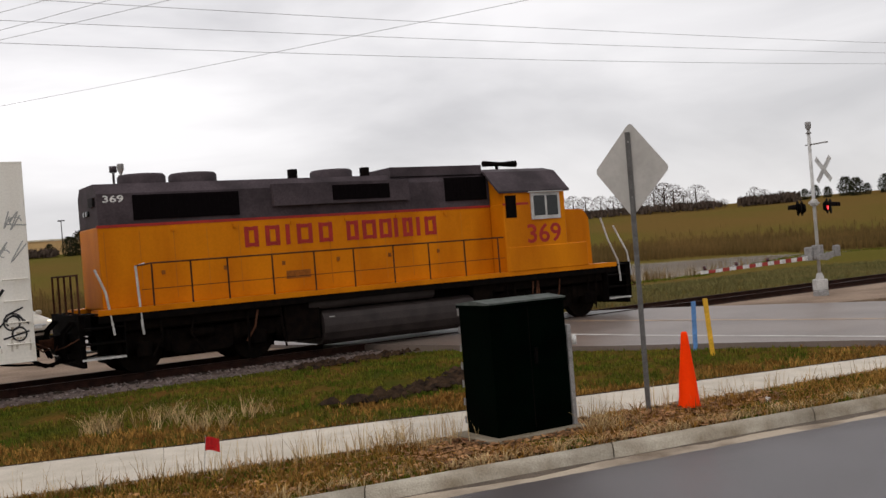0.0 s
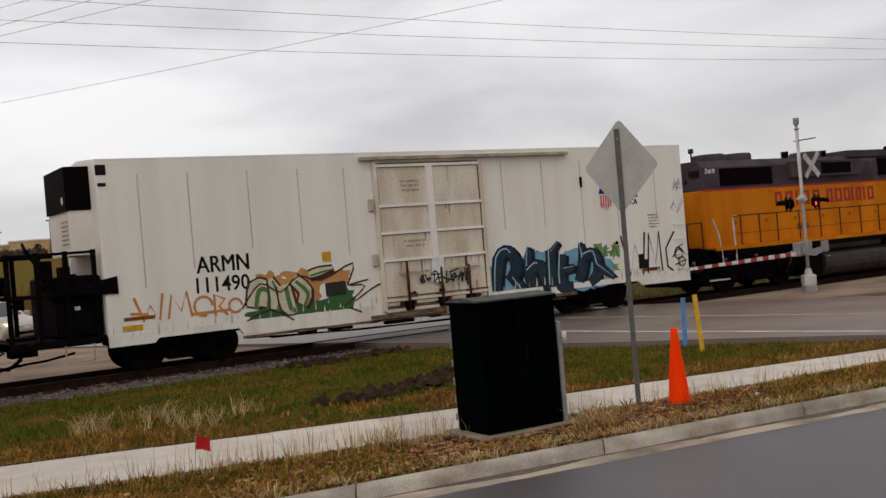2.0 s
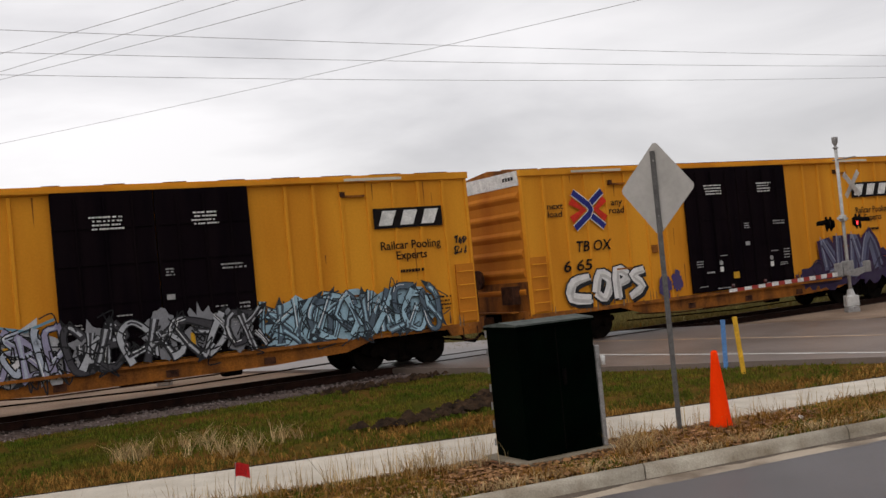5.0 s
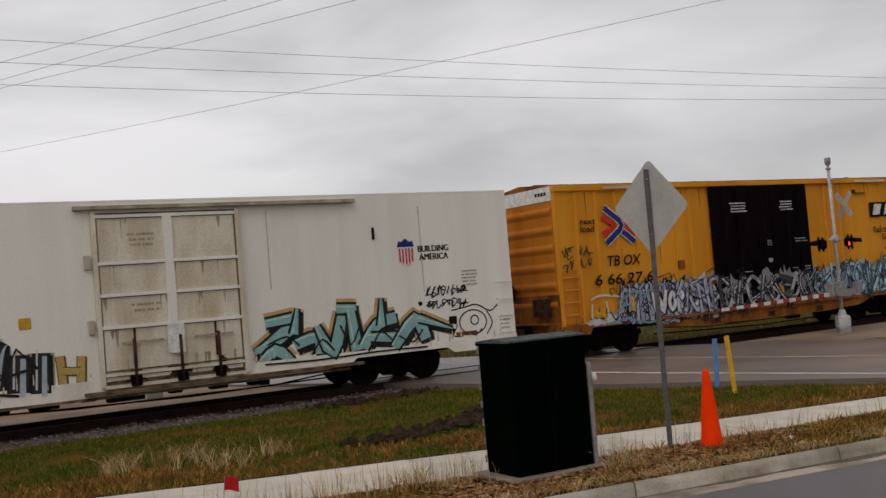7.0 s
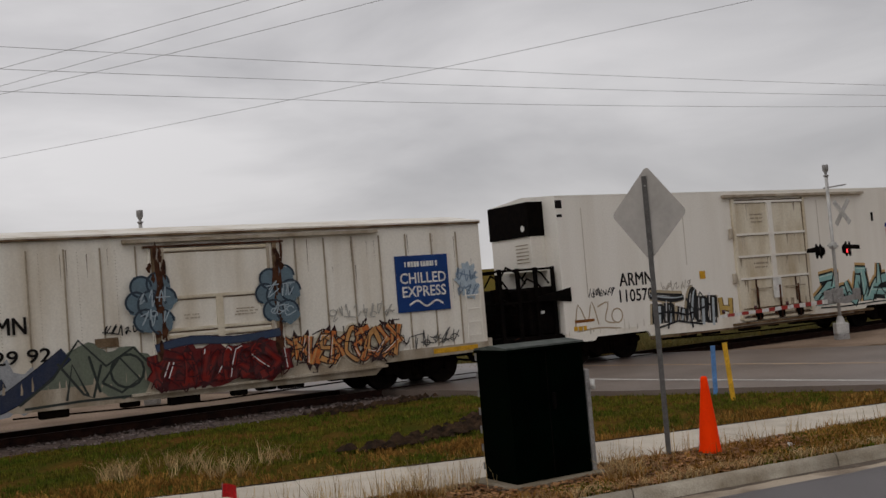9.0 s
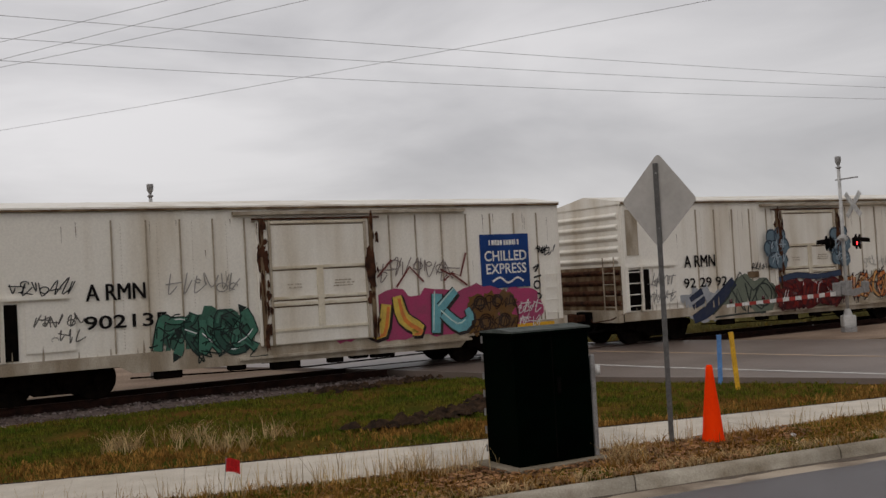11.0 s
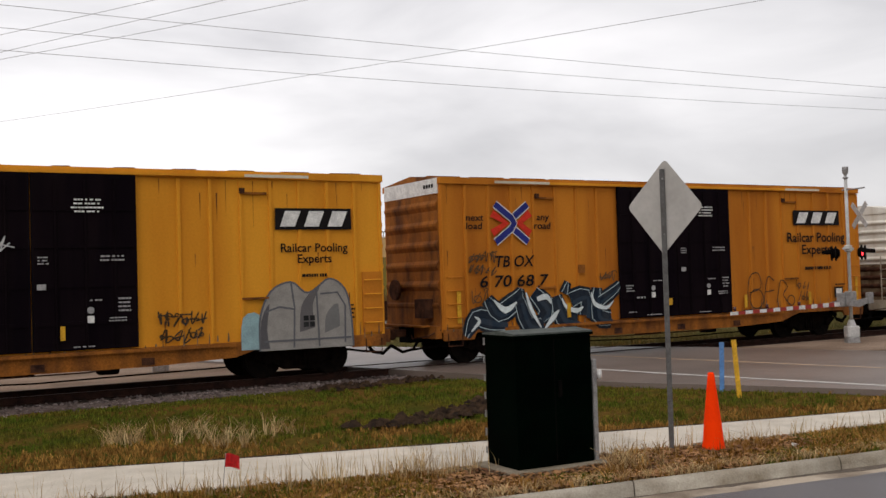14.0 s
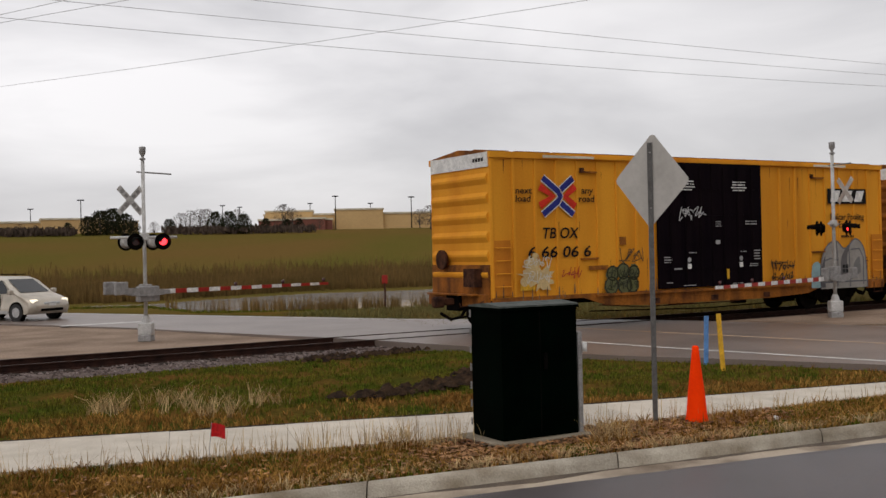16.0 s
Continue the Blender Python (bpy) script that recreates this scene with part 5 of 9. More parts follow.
def boxcar(front, number, paint, length, seed, label, sign_big=False):
    car = car_root("boxcar", front, label, "boxcar")
    rng = random.Random(seed)
    L, Z0, Z1 = length, 0.88, 4.74
    body_y = SIDE + 0.05
    bm = bmesh.new()
    box(bm, -L, 0, body_y, -body_y, Z0, Z1)
    part("body", bm, paint, car)
    # posts between the panels
    posts = [-0.03 - 0.73 * i for i in range(8)] + [-L + 0.03 + 0.73 * i for i in range(8)]
    bmp = bmesh.new()
    prism(bmp, [(-0.055, body_y + 0.01), (0.055, body_y + 0.01), (0.035, SIDE + 0.0), (-0.035, SIDE + 0.0)], 0.9, Z1 - 0.02, "z")
    me = mesh_of("side_post", bmp, paint)
    for x in posts:
        part_of("side_post", me, car, at=pose(min(-0.06, max(-L + 0.06, x)), 0, 0))
    # chords, sills, roof
    bm = bmesh.new()
    for s in (1, -1):
        box(bm, -L - 0.02, 0.02, *sorted((s * (SIDE - 0.02), s * (SIDE + 0.14))), Z1, Z1 + 0.17)
    part("top_chord", bm, paint, car)
    bm = bmesh.new()
    prism(bm, [(SIDE + 0.02, Z1 + 0.16), (-SIDE - 0.02, Z1 + 0.16), (-SIDE - 0.02, Z1 + 0.175), (0, Z1 + 0.33), (SIDE + 0.02, Z1 + 0.175)], -L, 0)
    roof = part("roof", bm, M_ORANGE_RUST, car)
    bmr = bmesh.new()
    prism(bmr, [(SIDE + 0.05, Z1 + 0.17), (0, Z1 + 0.335), (-SIDE - 0.05, Z1 + 0.17), (-SIDE - 0.05, Z1 + 0.20), (0, Z1 + 0.375), (SIDE + 0.05, Z1 + 0.20)], -0.05, 0.05)
    rme = mesh_of("roof_rib", bmr, M_ORANGE_RUST)
    for i in range(12):
        part_of("roof_rib", rme, roof, at=pose(-0.6 - i * (L - 1.2) / 11, 0, 0))
    bm = bmesh.new()
    prism(bm, [(-L, 0.66), (-L + 0.9, 0.66), (-L + 1.0, 0.84), (-L + 3.1, 0.84), (-L + 3.9, 0.60), (-10.8, 0.52), (-5.8, 0.52), (-3.9, 0.60), (-3.1, 0.84), (-1.0, 0.84), (-0.9, 0.66), (0, 0.66), (0, 0.95), (-L, 0.95)], SIDE - 0.015, SIDE + 0.05, "y")
    part("side_sill", bm, M_ORANGE_RUST, car)
    bm = bmesh.new()
    prism(bm, [(-L, 0.78), (0, 0.78), (0, 0.95), (-L, 0.95)], -SIDE - 0.05, -SIDE + 0.015, "y")
    part("far_sill", bm, M_ORANGE_RUST, car)
    # doors
    dx0, dx1 = -10.5, -6.1
    for a, b in ((dx0, (dx0 + dx1) / 2 - 0.012), ((dx0 + dx1) / 2 + 0.012, dx1)):
        bm = bmesh.new()
        soft_box(bm, a, b, SIDE - 0.07, SIDE + 0.02, 0.98, Z1 + 0.02, 0.015, 1)
        door = part("door", bm, M_DOOR, car, "black painted plug door")
        for k in range(3):
            x = a + (b - a) * (0.22 + 0.28 * k)
            bm = bmesh.new()
            tube(bm, (x, SIDE - 0.10, 1.0), (x, SIDE - 0.10, Z1 - 0.1), 0.022, 6)
            part("lock_bar", bm, M_DOOR, door)
        for z in (1.55, 2.35, 3.2, 4.0):
            boxes("door_rib", M_DOOR, door, [(a + 0.05, b - 0.05, SIDE - 0.095, SIDE - 0.07, z - 0.04, z + 0.04)])
    yd = SIDE - 0.098
    ys = yd - 0.02
    # stencilled notes and plates on both leaves of the door
    for k, (a, b, z0, z1, rows) in enumerate(((-9.75, -9.0, 3.9, 4.24, 4), (-7.5, -6.8, 3.9, 4.24, 4), (-8.2, -7.95, 2.8, 3.0, 3), (-6.95, -6.3, 2.85, 3.02, 2), (-10.35, -10.0, 1.72, 1.95, 3), (-9.35, -8.95, 2.0, 2.07, 1), (-7.15, -6.75, 2.0, 2.07, 1), (-6.55, -6.25, 1.75, 2.1, 4), (-9.95, -9.6, 1.5, 1.62, 1), (-6.75, -6.35, 1.55, 1.67, 2), (-9.6, -9.0, 1.02, 1.08, 1), (-7.55, -7.0, 1.02, 1.08, 1), (-10.3, -9.9, 1.12, 1.18, 1))):
        bars("door_stencil", a, b, z0, z1, rows, ys, M_STENCIL if k > 1 else M_PAINTW, car, seed + k)
    for px in (-9.32, -7.12):
        boxes("door_placard", M_PAINTW, car, [(px - 0.07, px + 0.07, yd - 0.03, yd - 0.022, 1.55, 1.7)])
        bm = bmesh.new()
        tube(bm, (px, yd - 0.03, 1.82), (px, yd - 0.022, 1.82), 0.075, 12)
        part("door_placard", bm, M_STENCIL, car)
    boxes("door_placard", M_STENCIL, car, [(-8.2, -8.02, yd - 0.03, yd - 0.022, 2.28, 2.4)])
    boxes("door_tag", M_YTAG, car, [(-8.85, -8.6, yd - 0.03, yd - 0.022, 1.3, 1.5)] if seed % 2 else [(-7.75, -7.65, yd - 0.03, yd - 0.022, 1.2, 1.5)])
    # steps and rods that hang below the sill
    for px in (-10.6, -8.2, -5.9):
        boxes("sill_bracket", M_RUST, car, [(px - 0.14, px + 0.14, SIDE - 0.03, SIDE + 0.12, 0.56, 0.72)])
    bm = bmesh.new()
    chain(bm, [(-12.6, SIDE + 0.2, 0.60), (-10.9, SIDE + 0.2, 0.47), (-7.2, SIDE + 0.2, 0.47), (-5.3, SIDE + 0.2, 0.60)], 0.018)
    part("brake_rod", bm, M_RUST, car)
    for z in (1.02, Z1 + 0.06):
        bm = bmesh.new()
        box(bm, -13.6, -3.0, SIDE - 0.075, SIDE - 0.0, z - 0.035, z + 0.035) if z > 2 else box(bm, -12.9, -3.9, SIDE - 0.11, SIDE, 0.86, 0.93)
        part("door_track", bm, M_ORANGE if z > 2 else M_ORANGE_RUST, car)
    # pale weathered board along the eave near each end
    for a, b in ((-3.6, -2.0), (-14.7, -12.9)):
        boxes("eave_plate", M_TRIM, car, [(a, b, SIDE - 0.085, SIDE - 0.078, Z1 + 0.03, Z1 + 0.10)])
    # small inset frames beside the ladders
    for a, b in ((-3.7, -3.05), (-13.35, -12.75)):
        boxes("panel_rail", M_ORANGE_RUST, car, [(a, b, SIDE - 0.03, SIDE + 0.04, 4.38, 4.43), (a, b, SIDE - 0.03, SIDE + 0.04, 1.92, 1.97)])
        boxes("panel_latch", M_RUST, car, [(a - 0.02, a + 0.1, SIDE - 0.06, SIDE, 4.40, 4.52)])
    boxes("defect_card_holder", M_ORANGE_RUST, car, [(-11.95, -11.72, SIDE - 0.02, SIDE + 0.05, 2.32, 2.55)])
    grime(car, -L, 0, 0.7, 1.35, SIDE - 0.018, seed)
    streaks(car, L, seed)
    # lettering
    y = SIDE - 0.005
    lettering("reporting_mark", "TB OX", -14.72, -13.45, 2.53, 2.84, y, M_PAINTK, car, 0.2)
    lettering("car_number", number, -15.2, -13.0 if len(number) > 5 else -14.2, 2.0, 2.32, y, M_PAINTK, car, 0.2)
    lettering("slogan", "next\nload", -15.6, -15.05, 3.55, 3.92, y, M_PAINTK, car, 0.1)
    lettering("slogan", "any\nroad", -13.4, -12.85, 3.55, 3.92, y, M_PAINTK, car, 0.1)
    logo_cross(car, -14.78, -13.55, 3.2, 4.22, y)
    if sign_big:
        three_mark(car, -3.2, -1.0, 3.66, 4.14, y)
        lettering("slogan", "Railcar Pooling\nExperts", -3.5, -0.75, 2.62, 3.42, y, M_PAINTK, car)
        bars("web_address", -2.75, -1.45, 2.15, 2.38, 1, y, M_PAINTK, car, seed + 9)
    else:
        three_mark(car, -2.85, -0.87, 3.55, 4.06, y)
        lettering("slogan", "Railcar Pooling\nExperts", -2.72, -0.98, 2.68, 3.22, y, M_PAINTK, car)
        bars("web_address", -2.25, -1.5, 2.36, 2.54, 1, y, M_PAINTK, car, seed + 9)
    bars("data_stencil", -1.3, -0.8, 1.35, 1.75, 4, y, M_PAINTK, car, seed + 10)
    boxes("data_plate", M_YTAG, car, [(-1.9, -1.4, SIDE - 0.012, SIDE, 0.98, 1.12)] if seed % 2 else [(-15.5, -15.0, SIDE - 0.012, SIDE, 1.12, 1.3)])
    # ends: rust and between-car shade put into the darker panel and rib paint
    for x, way in ((-L, -1), (0, 1)):
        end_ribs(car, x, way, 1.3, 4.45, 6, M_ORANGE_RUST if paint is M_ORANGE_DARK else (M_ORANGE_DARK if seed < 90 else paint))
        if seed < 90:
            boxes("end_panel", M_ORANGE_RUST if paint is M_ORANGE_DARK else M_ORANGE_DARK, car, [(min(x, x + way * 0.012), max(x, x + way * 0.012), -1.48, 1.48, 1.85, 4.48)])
        boxes("end_sill", M_ORANGE_RUST, car, [(min(x, x + way * 0.18), max(x, x + way * 0.18), -1.5, 1.5, 0.72, 1.05)])
        boxes("lower_end_plate", M_ORANGE_RUST, car, [(min(x, x + way * 0.045), max(x, x + way * 0.045), -1.5, 1.5, 1.05, 1.85)])
        boxes("brake_housing", M_RUST, car, [(min(x, x + way * 0.3), max(x, x + way * 0.3), -1.15, -0.6, 1.25, 1.75)])
        boxes("end_top_board", M_PAINTW, car, [(min(x, x + way * 0.03), max(x, x + way * 0.03), -1.5, 1.5, 4.5, 4.9)])
        bars_end = bmesh.new()
        for k in range(4):
            box(bars_end, min(x + way * 0.03, x + way * 0.036), max(x + way * 0.03, x + way * 0.036), -1.3 + 0.14 * k, -1.2 + 0.14 * k, 4.66, 4.76)
        part("end_number", bars_end, M_PAINTK, car)
        boxes("crossover_platform", M_ORANGE_RUST, car, [(min(x + way * 0.18, x + way * 0.42), max(x + way * 0.18, x + way * 0.42), -1.2, 1.2, 1.02, 1.06)])
        bm = bmesh.new()
        tube(bm, (x + way * 0.12, 0.75, 2.0), (x + way * 0.20, 0.75, 2.0), 0.28, 16)
        part("hand_brake_wheel", bm, M_RUST, car)
        a, b = sorted((x - way * 0.12, x - way * 0.55))
        grabs(car, a, b, (1.25, 1.6, 1.95, 2.3), SIDE, paint)
        boxes("ladder_panel", M_ORANGE_DARK, car, [(a - 0.05, b + 0.05, SIDE - 0.012, SIDE + 0.03, 1.0, 2.5)])
        bm = bmesh.new()
        chain(bm, [(a, SIDE - 0.02, 0.85), (a, SIDE - 0.02, 0.52), (b, SIDE - 0.02, 0.52), (b, SIDE - 0.02, 0.85)], 0.018)
        part("sill_step", bm, M_RUST, car)
        coupler(car, x, way)
    underframe(car, L, Z0, M_ORANGE_RUST)
    for x in (-2.05, -L + 2.0):
        truck(car, x)
    return car


def reefer(front, number, length, seed):
    car = car_root("refrigerator_car", front, "white insulated refrigerator car with cream plug door and graffiti", "refrigerator car")
    L, Z0, Z1 = length, 0.62, 4.78
    bm = bmesh.new()
    soft_box(bm, -L, 0, SIDE, -SIDE, Z0 + 0.28, Z1, 0.02, 1)
    part("body", bm, M_WHITE, car)
    bm = bmesh.new()
    prism(bm, [(SIDE, Z1 - 0.01), (-SIDE, Z1 - 0.01), (-SIDE, Z1 + 0.03), (0, Z1 + 0.16), (SIDE, Z1 + 0.03)], -L, 0)
    part("roof", bm, M_WHITE, car)
    bm = bmesh.new()
    prism(bm, [(-L, 0.66), (-L + 1.0, 0.66), (-L + 1.1, 0.76), (-L + 3.0, 0.76), (-L + 3.1, 0.60), (-12.0, 0.55), (-6.6, 0.50), (-5.0, 0.62), (-4.8, 0.76), (-2.2, 0.76), (-2.0, 0.62), (0, 0.60), (0, 0.92), (-L, 0.92)], SIDE - 0.012, SIDE + 0.06, "y")
    part("side_sill", bm, M_WHITE_DIRTY, car)
    grime(car, -L, 0, 0.62, 1.25, SIDE - 0.014, seed, M_SOFTSEAM)
    boxes("far_sill", M_WHITE_DIRTY, car, [(-L, 0, -SIDE - 0.06, -SIDE + 0.012, 0.66, 0.92)])
    for x in (-15.75, -14.3, -13.0, -11.75, -6.9, -5.5, -4.1, -2.75, -1.2, -16.9) if seed < 30 else (-16.9, -13.0, -6.9, -2.75):
        boxes("panel_seam", M_SOFTSEAM, car, [(x - 0.016, x + 0.016, SIDE - 0.004, SIDE, 1.9 + (x * 7 % 0.7), 4.45)])
    # plug door with its frame, hinges and rails
    d0, d1 = -10.95, -7.6
    door = part_door(car, d0, d1)
    boxes("door_rail", M_SEAM, car, [(-11.3, -4.6, SIDE - 0.16, SIDE, 4.60, 4.68)])
    boxes("door_rail", M_GRIME, car, [(-11.3, -4.7, SIDE - 0.18, SIDE, 0.60, 0.67)])
    # brackets and gear that hang under the sill
    for x, w, low in ((-13.0, 0.22, 0.44), (-12.1, 0.3, 0.42), (-11.2, 0.16, 0.48), (-10.4, 0.4, 0.40), (-9.3, 0.14, 0.44), (-8.3, 0.2, 0.42), (-7.2, 0.12, 0.38), (-6.1, 0.3, 0.5)):
        bm = bmesh.new()
        soft_box(bm, x - w, x + w, SIDE + 0.04, SIDE + 0.3, low, 0.62, 0.02, 1)
        part("sill_bracket", bm, M_TRUCK, car)
    boxes("lower_rail", M_GRIME, car, [(-L + 3.1, -5.0, SIDE - 0.03, SIDE + 0.05, 0.50, 0.56)])
    bm = bmesh.new()
    chain(bm, [(-L + 3.2, SIDE + 0.1, 0.5), (-11.5, SIDE + 0.1, 0.36), (-7.0, SIDE + 0.1, 0.34), (-5.2, SIDE + 0.1, 0.5)], 0.02)
    part("brake_rod", bm, M_TRUCK, car)
    bm = bmesh.new()
    tube(bm, (-2.9, SIDE - 0.012, 1.95), (-2.9, SIDE, 1.95), 0.06, 12)
    part("drain_cap", bm, M_BLACK, car)
    y = SIDE - 0.005
    lettering("reporting_mark", "ARMN", -15.72, -14.45, 2.12, 2.50, y, M_PAINTK, car)
    lettering("car_number", number, -15.75, -14.45, 1.65, 2.02, y, M_PAINTK, car)
    boxes("inspection_tag", M_YTAG, car, [(-12.52, -12.28, SIDE - 0.012, SIDE, 2.14, 2.38)])
    bm = bmesh.new()
    prism(bm, [(-3.45, 3.42), (-3.40, 3.58), (-3.32, 3.55), (-3.2, 3.64), (-3.08, 3.55), (-3.0, 3.58), (-2.95, 3.42)], y - 0.004, y, "y")
    part("emblem_cap", bm, M_LOGOBLUE, car)
    bm = bmesh.new()
    prism(bm, [(-3.43, 3.40), (-2.97, 3.40), (-2.97, 3.10), (-3.05, 2.96), (-3.2, 2.90), (-3.35, 2.96), (-3.43, 3.10)], y - 0.004, y, "y")
    part("emblem_shield", bm, M_PAINTW, car)
    for k in range(5):
        x = -3.38 + 0.09 * k
        boxes("emblem_stripe", M_LOGORED, car, [(x - 0.022, x + 0.022, y - 0.009, y - 0.0045, 2.98 + 0.03 * abs(k - 2), 3.38)])
    lettering("slogan", "BUILDING\nAMERICA", -2.85, -1.95, 3.06, 3.43, y, M_PAINTK, car)
    boxes("bracket", M_BLACK, car, [(-4.13, -4.09, SIDE - 0.06, SIDE, 3.65, 3.95)])
    bars("data_stencil", -1.6, -1.1, 2.3, 2.75, 5, y, M_SEAM, car, seed)
    bars("data_stencil", -0.5, -0.15, 0.95, 1.5, 5, y, M_SEAM, car, seed + 1)
    boxes("reflector", M_ORANGE_RUST, car, [(-1.9, -1.25, SIDE - 0.010, SIDE, 1.02, 1.12)])
    boxes("reflector", M_ORANGE_RUST, car, [(-17.45, -16.75, SIDE - 0.010, SIDE, 1.20, 1.28)])
    boxes("data_plate", M_YTAG, car, [(-17.5, -17.05, SIDE - 0.012, SIDE, 0.98, 1.10)])
    boxes("builder_plate", M_PAINTK, car, [(-2.08, -1.85, SIDE - 0.012, SIDE, 1.35, 1.55)])
    grabs(car, -0.55, -0.1, (1.0, 1.45, 1.9, 2.35), SIDE, M_WHITE_DIRTY)
    # rear end: cooling unit, platform, railings
    boxes("cooling_unit_shroud", M_BLACK, car, [(-L - 0.55, -L, -1.0, 1.0, 3.75, 4.72)])
    unit = boxes("cooling_unit", M_WHITE, car, [(-L - 0.5, -L, -0.98, 0.98, 2.75, 3.74)], "white refrigeration unit with louvres")
    for k in range(6):
        boxes("louvre", M_SEAM, unit, [(-L - 0.515, -L - 0.5, -0.85, -0.25, 3.0 + 0.1 * k, 3.03 + 0.1 * k)])
    boxes("corner_number_plate", M_PAINTK, car, [(-L - 0.01, -L + 0.22, SIDE - 0.008, SIDE, 4.45, 4.68)])
    boxes("corner_number_plate", M_PAINTK, car, [(-L + 0.02, -L + 0.2, SIDE - 0.008, SIDE, 4.2, 4.28)])
    bm = bmesh.new()
    soft_box(bm, -L - 1.0, -L - 0.02, -1.35, 1.35, 0.95, 2.30, 0.05, 1)
    part("fuel_and_engine_box", bm, M_BLACK, car)
    boxes("rear_platform", M_BLACK, car, [(-L - 2.0, -L, -1.45, 1.45, 0.78, 0.95)])
    bm = bmesh.new()
    prism(bm, [(-L - 0.9, 2.02), (-L + 0.28, 2.22), (-L + 0.28, 1.82), (-L - 0.9, 1.92)], SIDE - 0.03, SIDE + 0.02, "y")
    part("exhaust_bracket", bm, M_BLACK, car)
    for x in (-L - 1.95, -L - 1.35, -L - 0.75, -L - 0.15):
        for y2 in (-1.4, 1.4):
            boxes("railing_post", M_BLACK, car, [(x - 0.05, x + 0.05, y2 - 0.04, y2 + 0.04, 0.9, 2.85)])
    for z in (1.9, 2.8):
        for y2 in (-1.4, 1.4):
            bm = bmesh.new()
            tube(bm, (-L - 1.95, y2, z), (-L - 0.1, y2, z), 0.035, 6)
            part("railing", bm, M_BLACK, car)
        bm = bmesh.new()
        tube(bm, (-L - 1.95, -1.4, z), (-L - 1.95, 1.4, z), 0.035, 6)
        part("railing", bm, M_BLACK, car)
    rng = random.Random(seed)
    for k in range(9):
        x, yy, z = -L - rng.uniform(0.3, 1.8), rng.uniform(-1.3, 1.0), rng.uniform(0.95, 2.3)
        bm = bmesh.new()
        soft_box(bm, x - rng.uniform(0.08, 0.25), x + 0.1, yy, yy + rng.uniform(0.15, 0.5), z, z + rng.uniform(0.15, 0.5), 0.02, 1)
        part("machine_box", bm, M_TRUCK, car)
    for k in range(6):
        x, z = -L - rng.uniform(0.2, 1.8), rng.uniform(1.0, 2.6)
        bm = bmesh.new()
        chain(bm, [(x, -1.35, z), (x - 0.2, -1.3, z + 0.3), (x - 0.1, -0.6, z + 0.5), (x + 0.2, 0.2, z + 0.2)], 0.03)
        part("pipe", bm, M_TRUCK, car)
    boxes("warning_decal", M_PAINTW, car, [(-L - 0.62, -L - 0.5, SIDE + 0.24, SIDE + 0.248, 1.55, 1.63)])
    bm = bmesh.new()
    tube(bm, (-L - 0.56, -0.72, 3.98), (-L - 0.562, -0.72, 3.98), 0.09, 16)
    part("unit_badge", bm, M_PAINTW, car)
    bm = bmesh.new()
    chain(bm, [(-L - 0.9, SIDE + 0.1, 0.8), (-L - 0.9, SIDE + 0.1, 0.45), (-L - 0.3, SIDE + 0.1, 0.45), (-L - 0.3, SIDE + 0.1, 0.8)], 0.02)
    part("rear_step", bm, M_SEAM, car)
    coupler(car, -L - 1.5, -1)
    coupler(car, 0, 1)
    underframe(car, L, 0.85, M_WHITE_DIRTY)
    for x in (-3.35, -L + 1.9):
        truck(car, x)
    return car


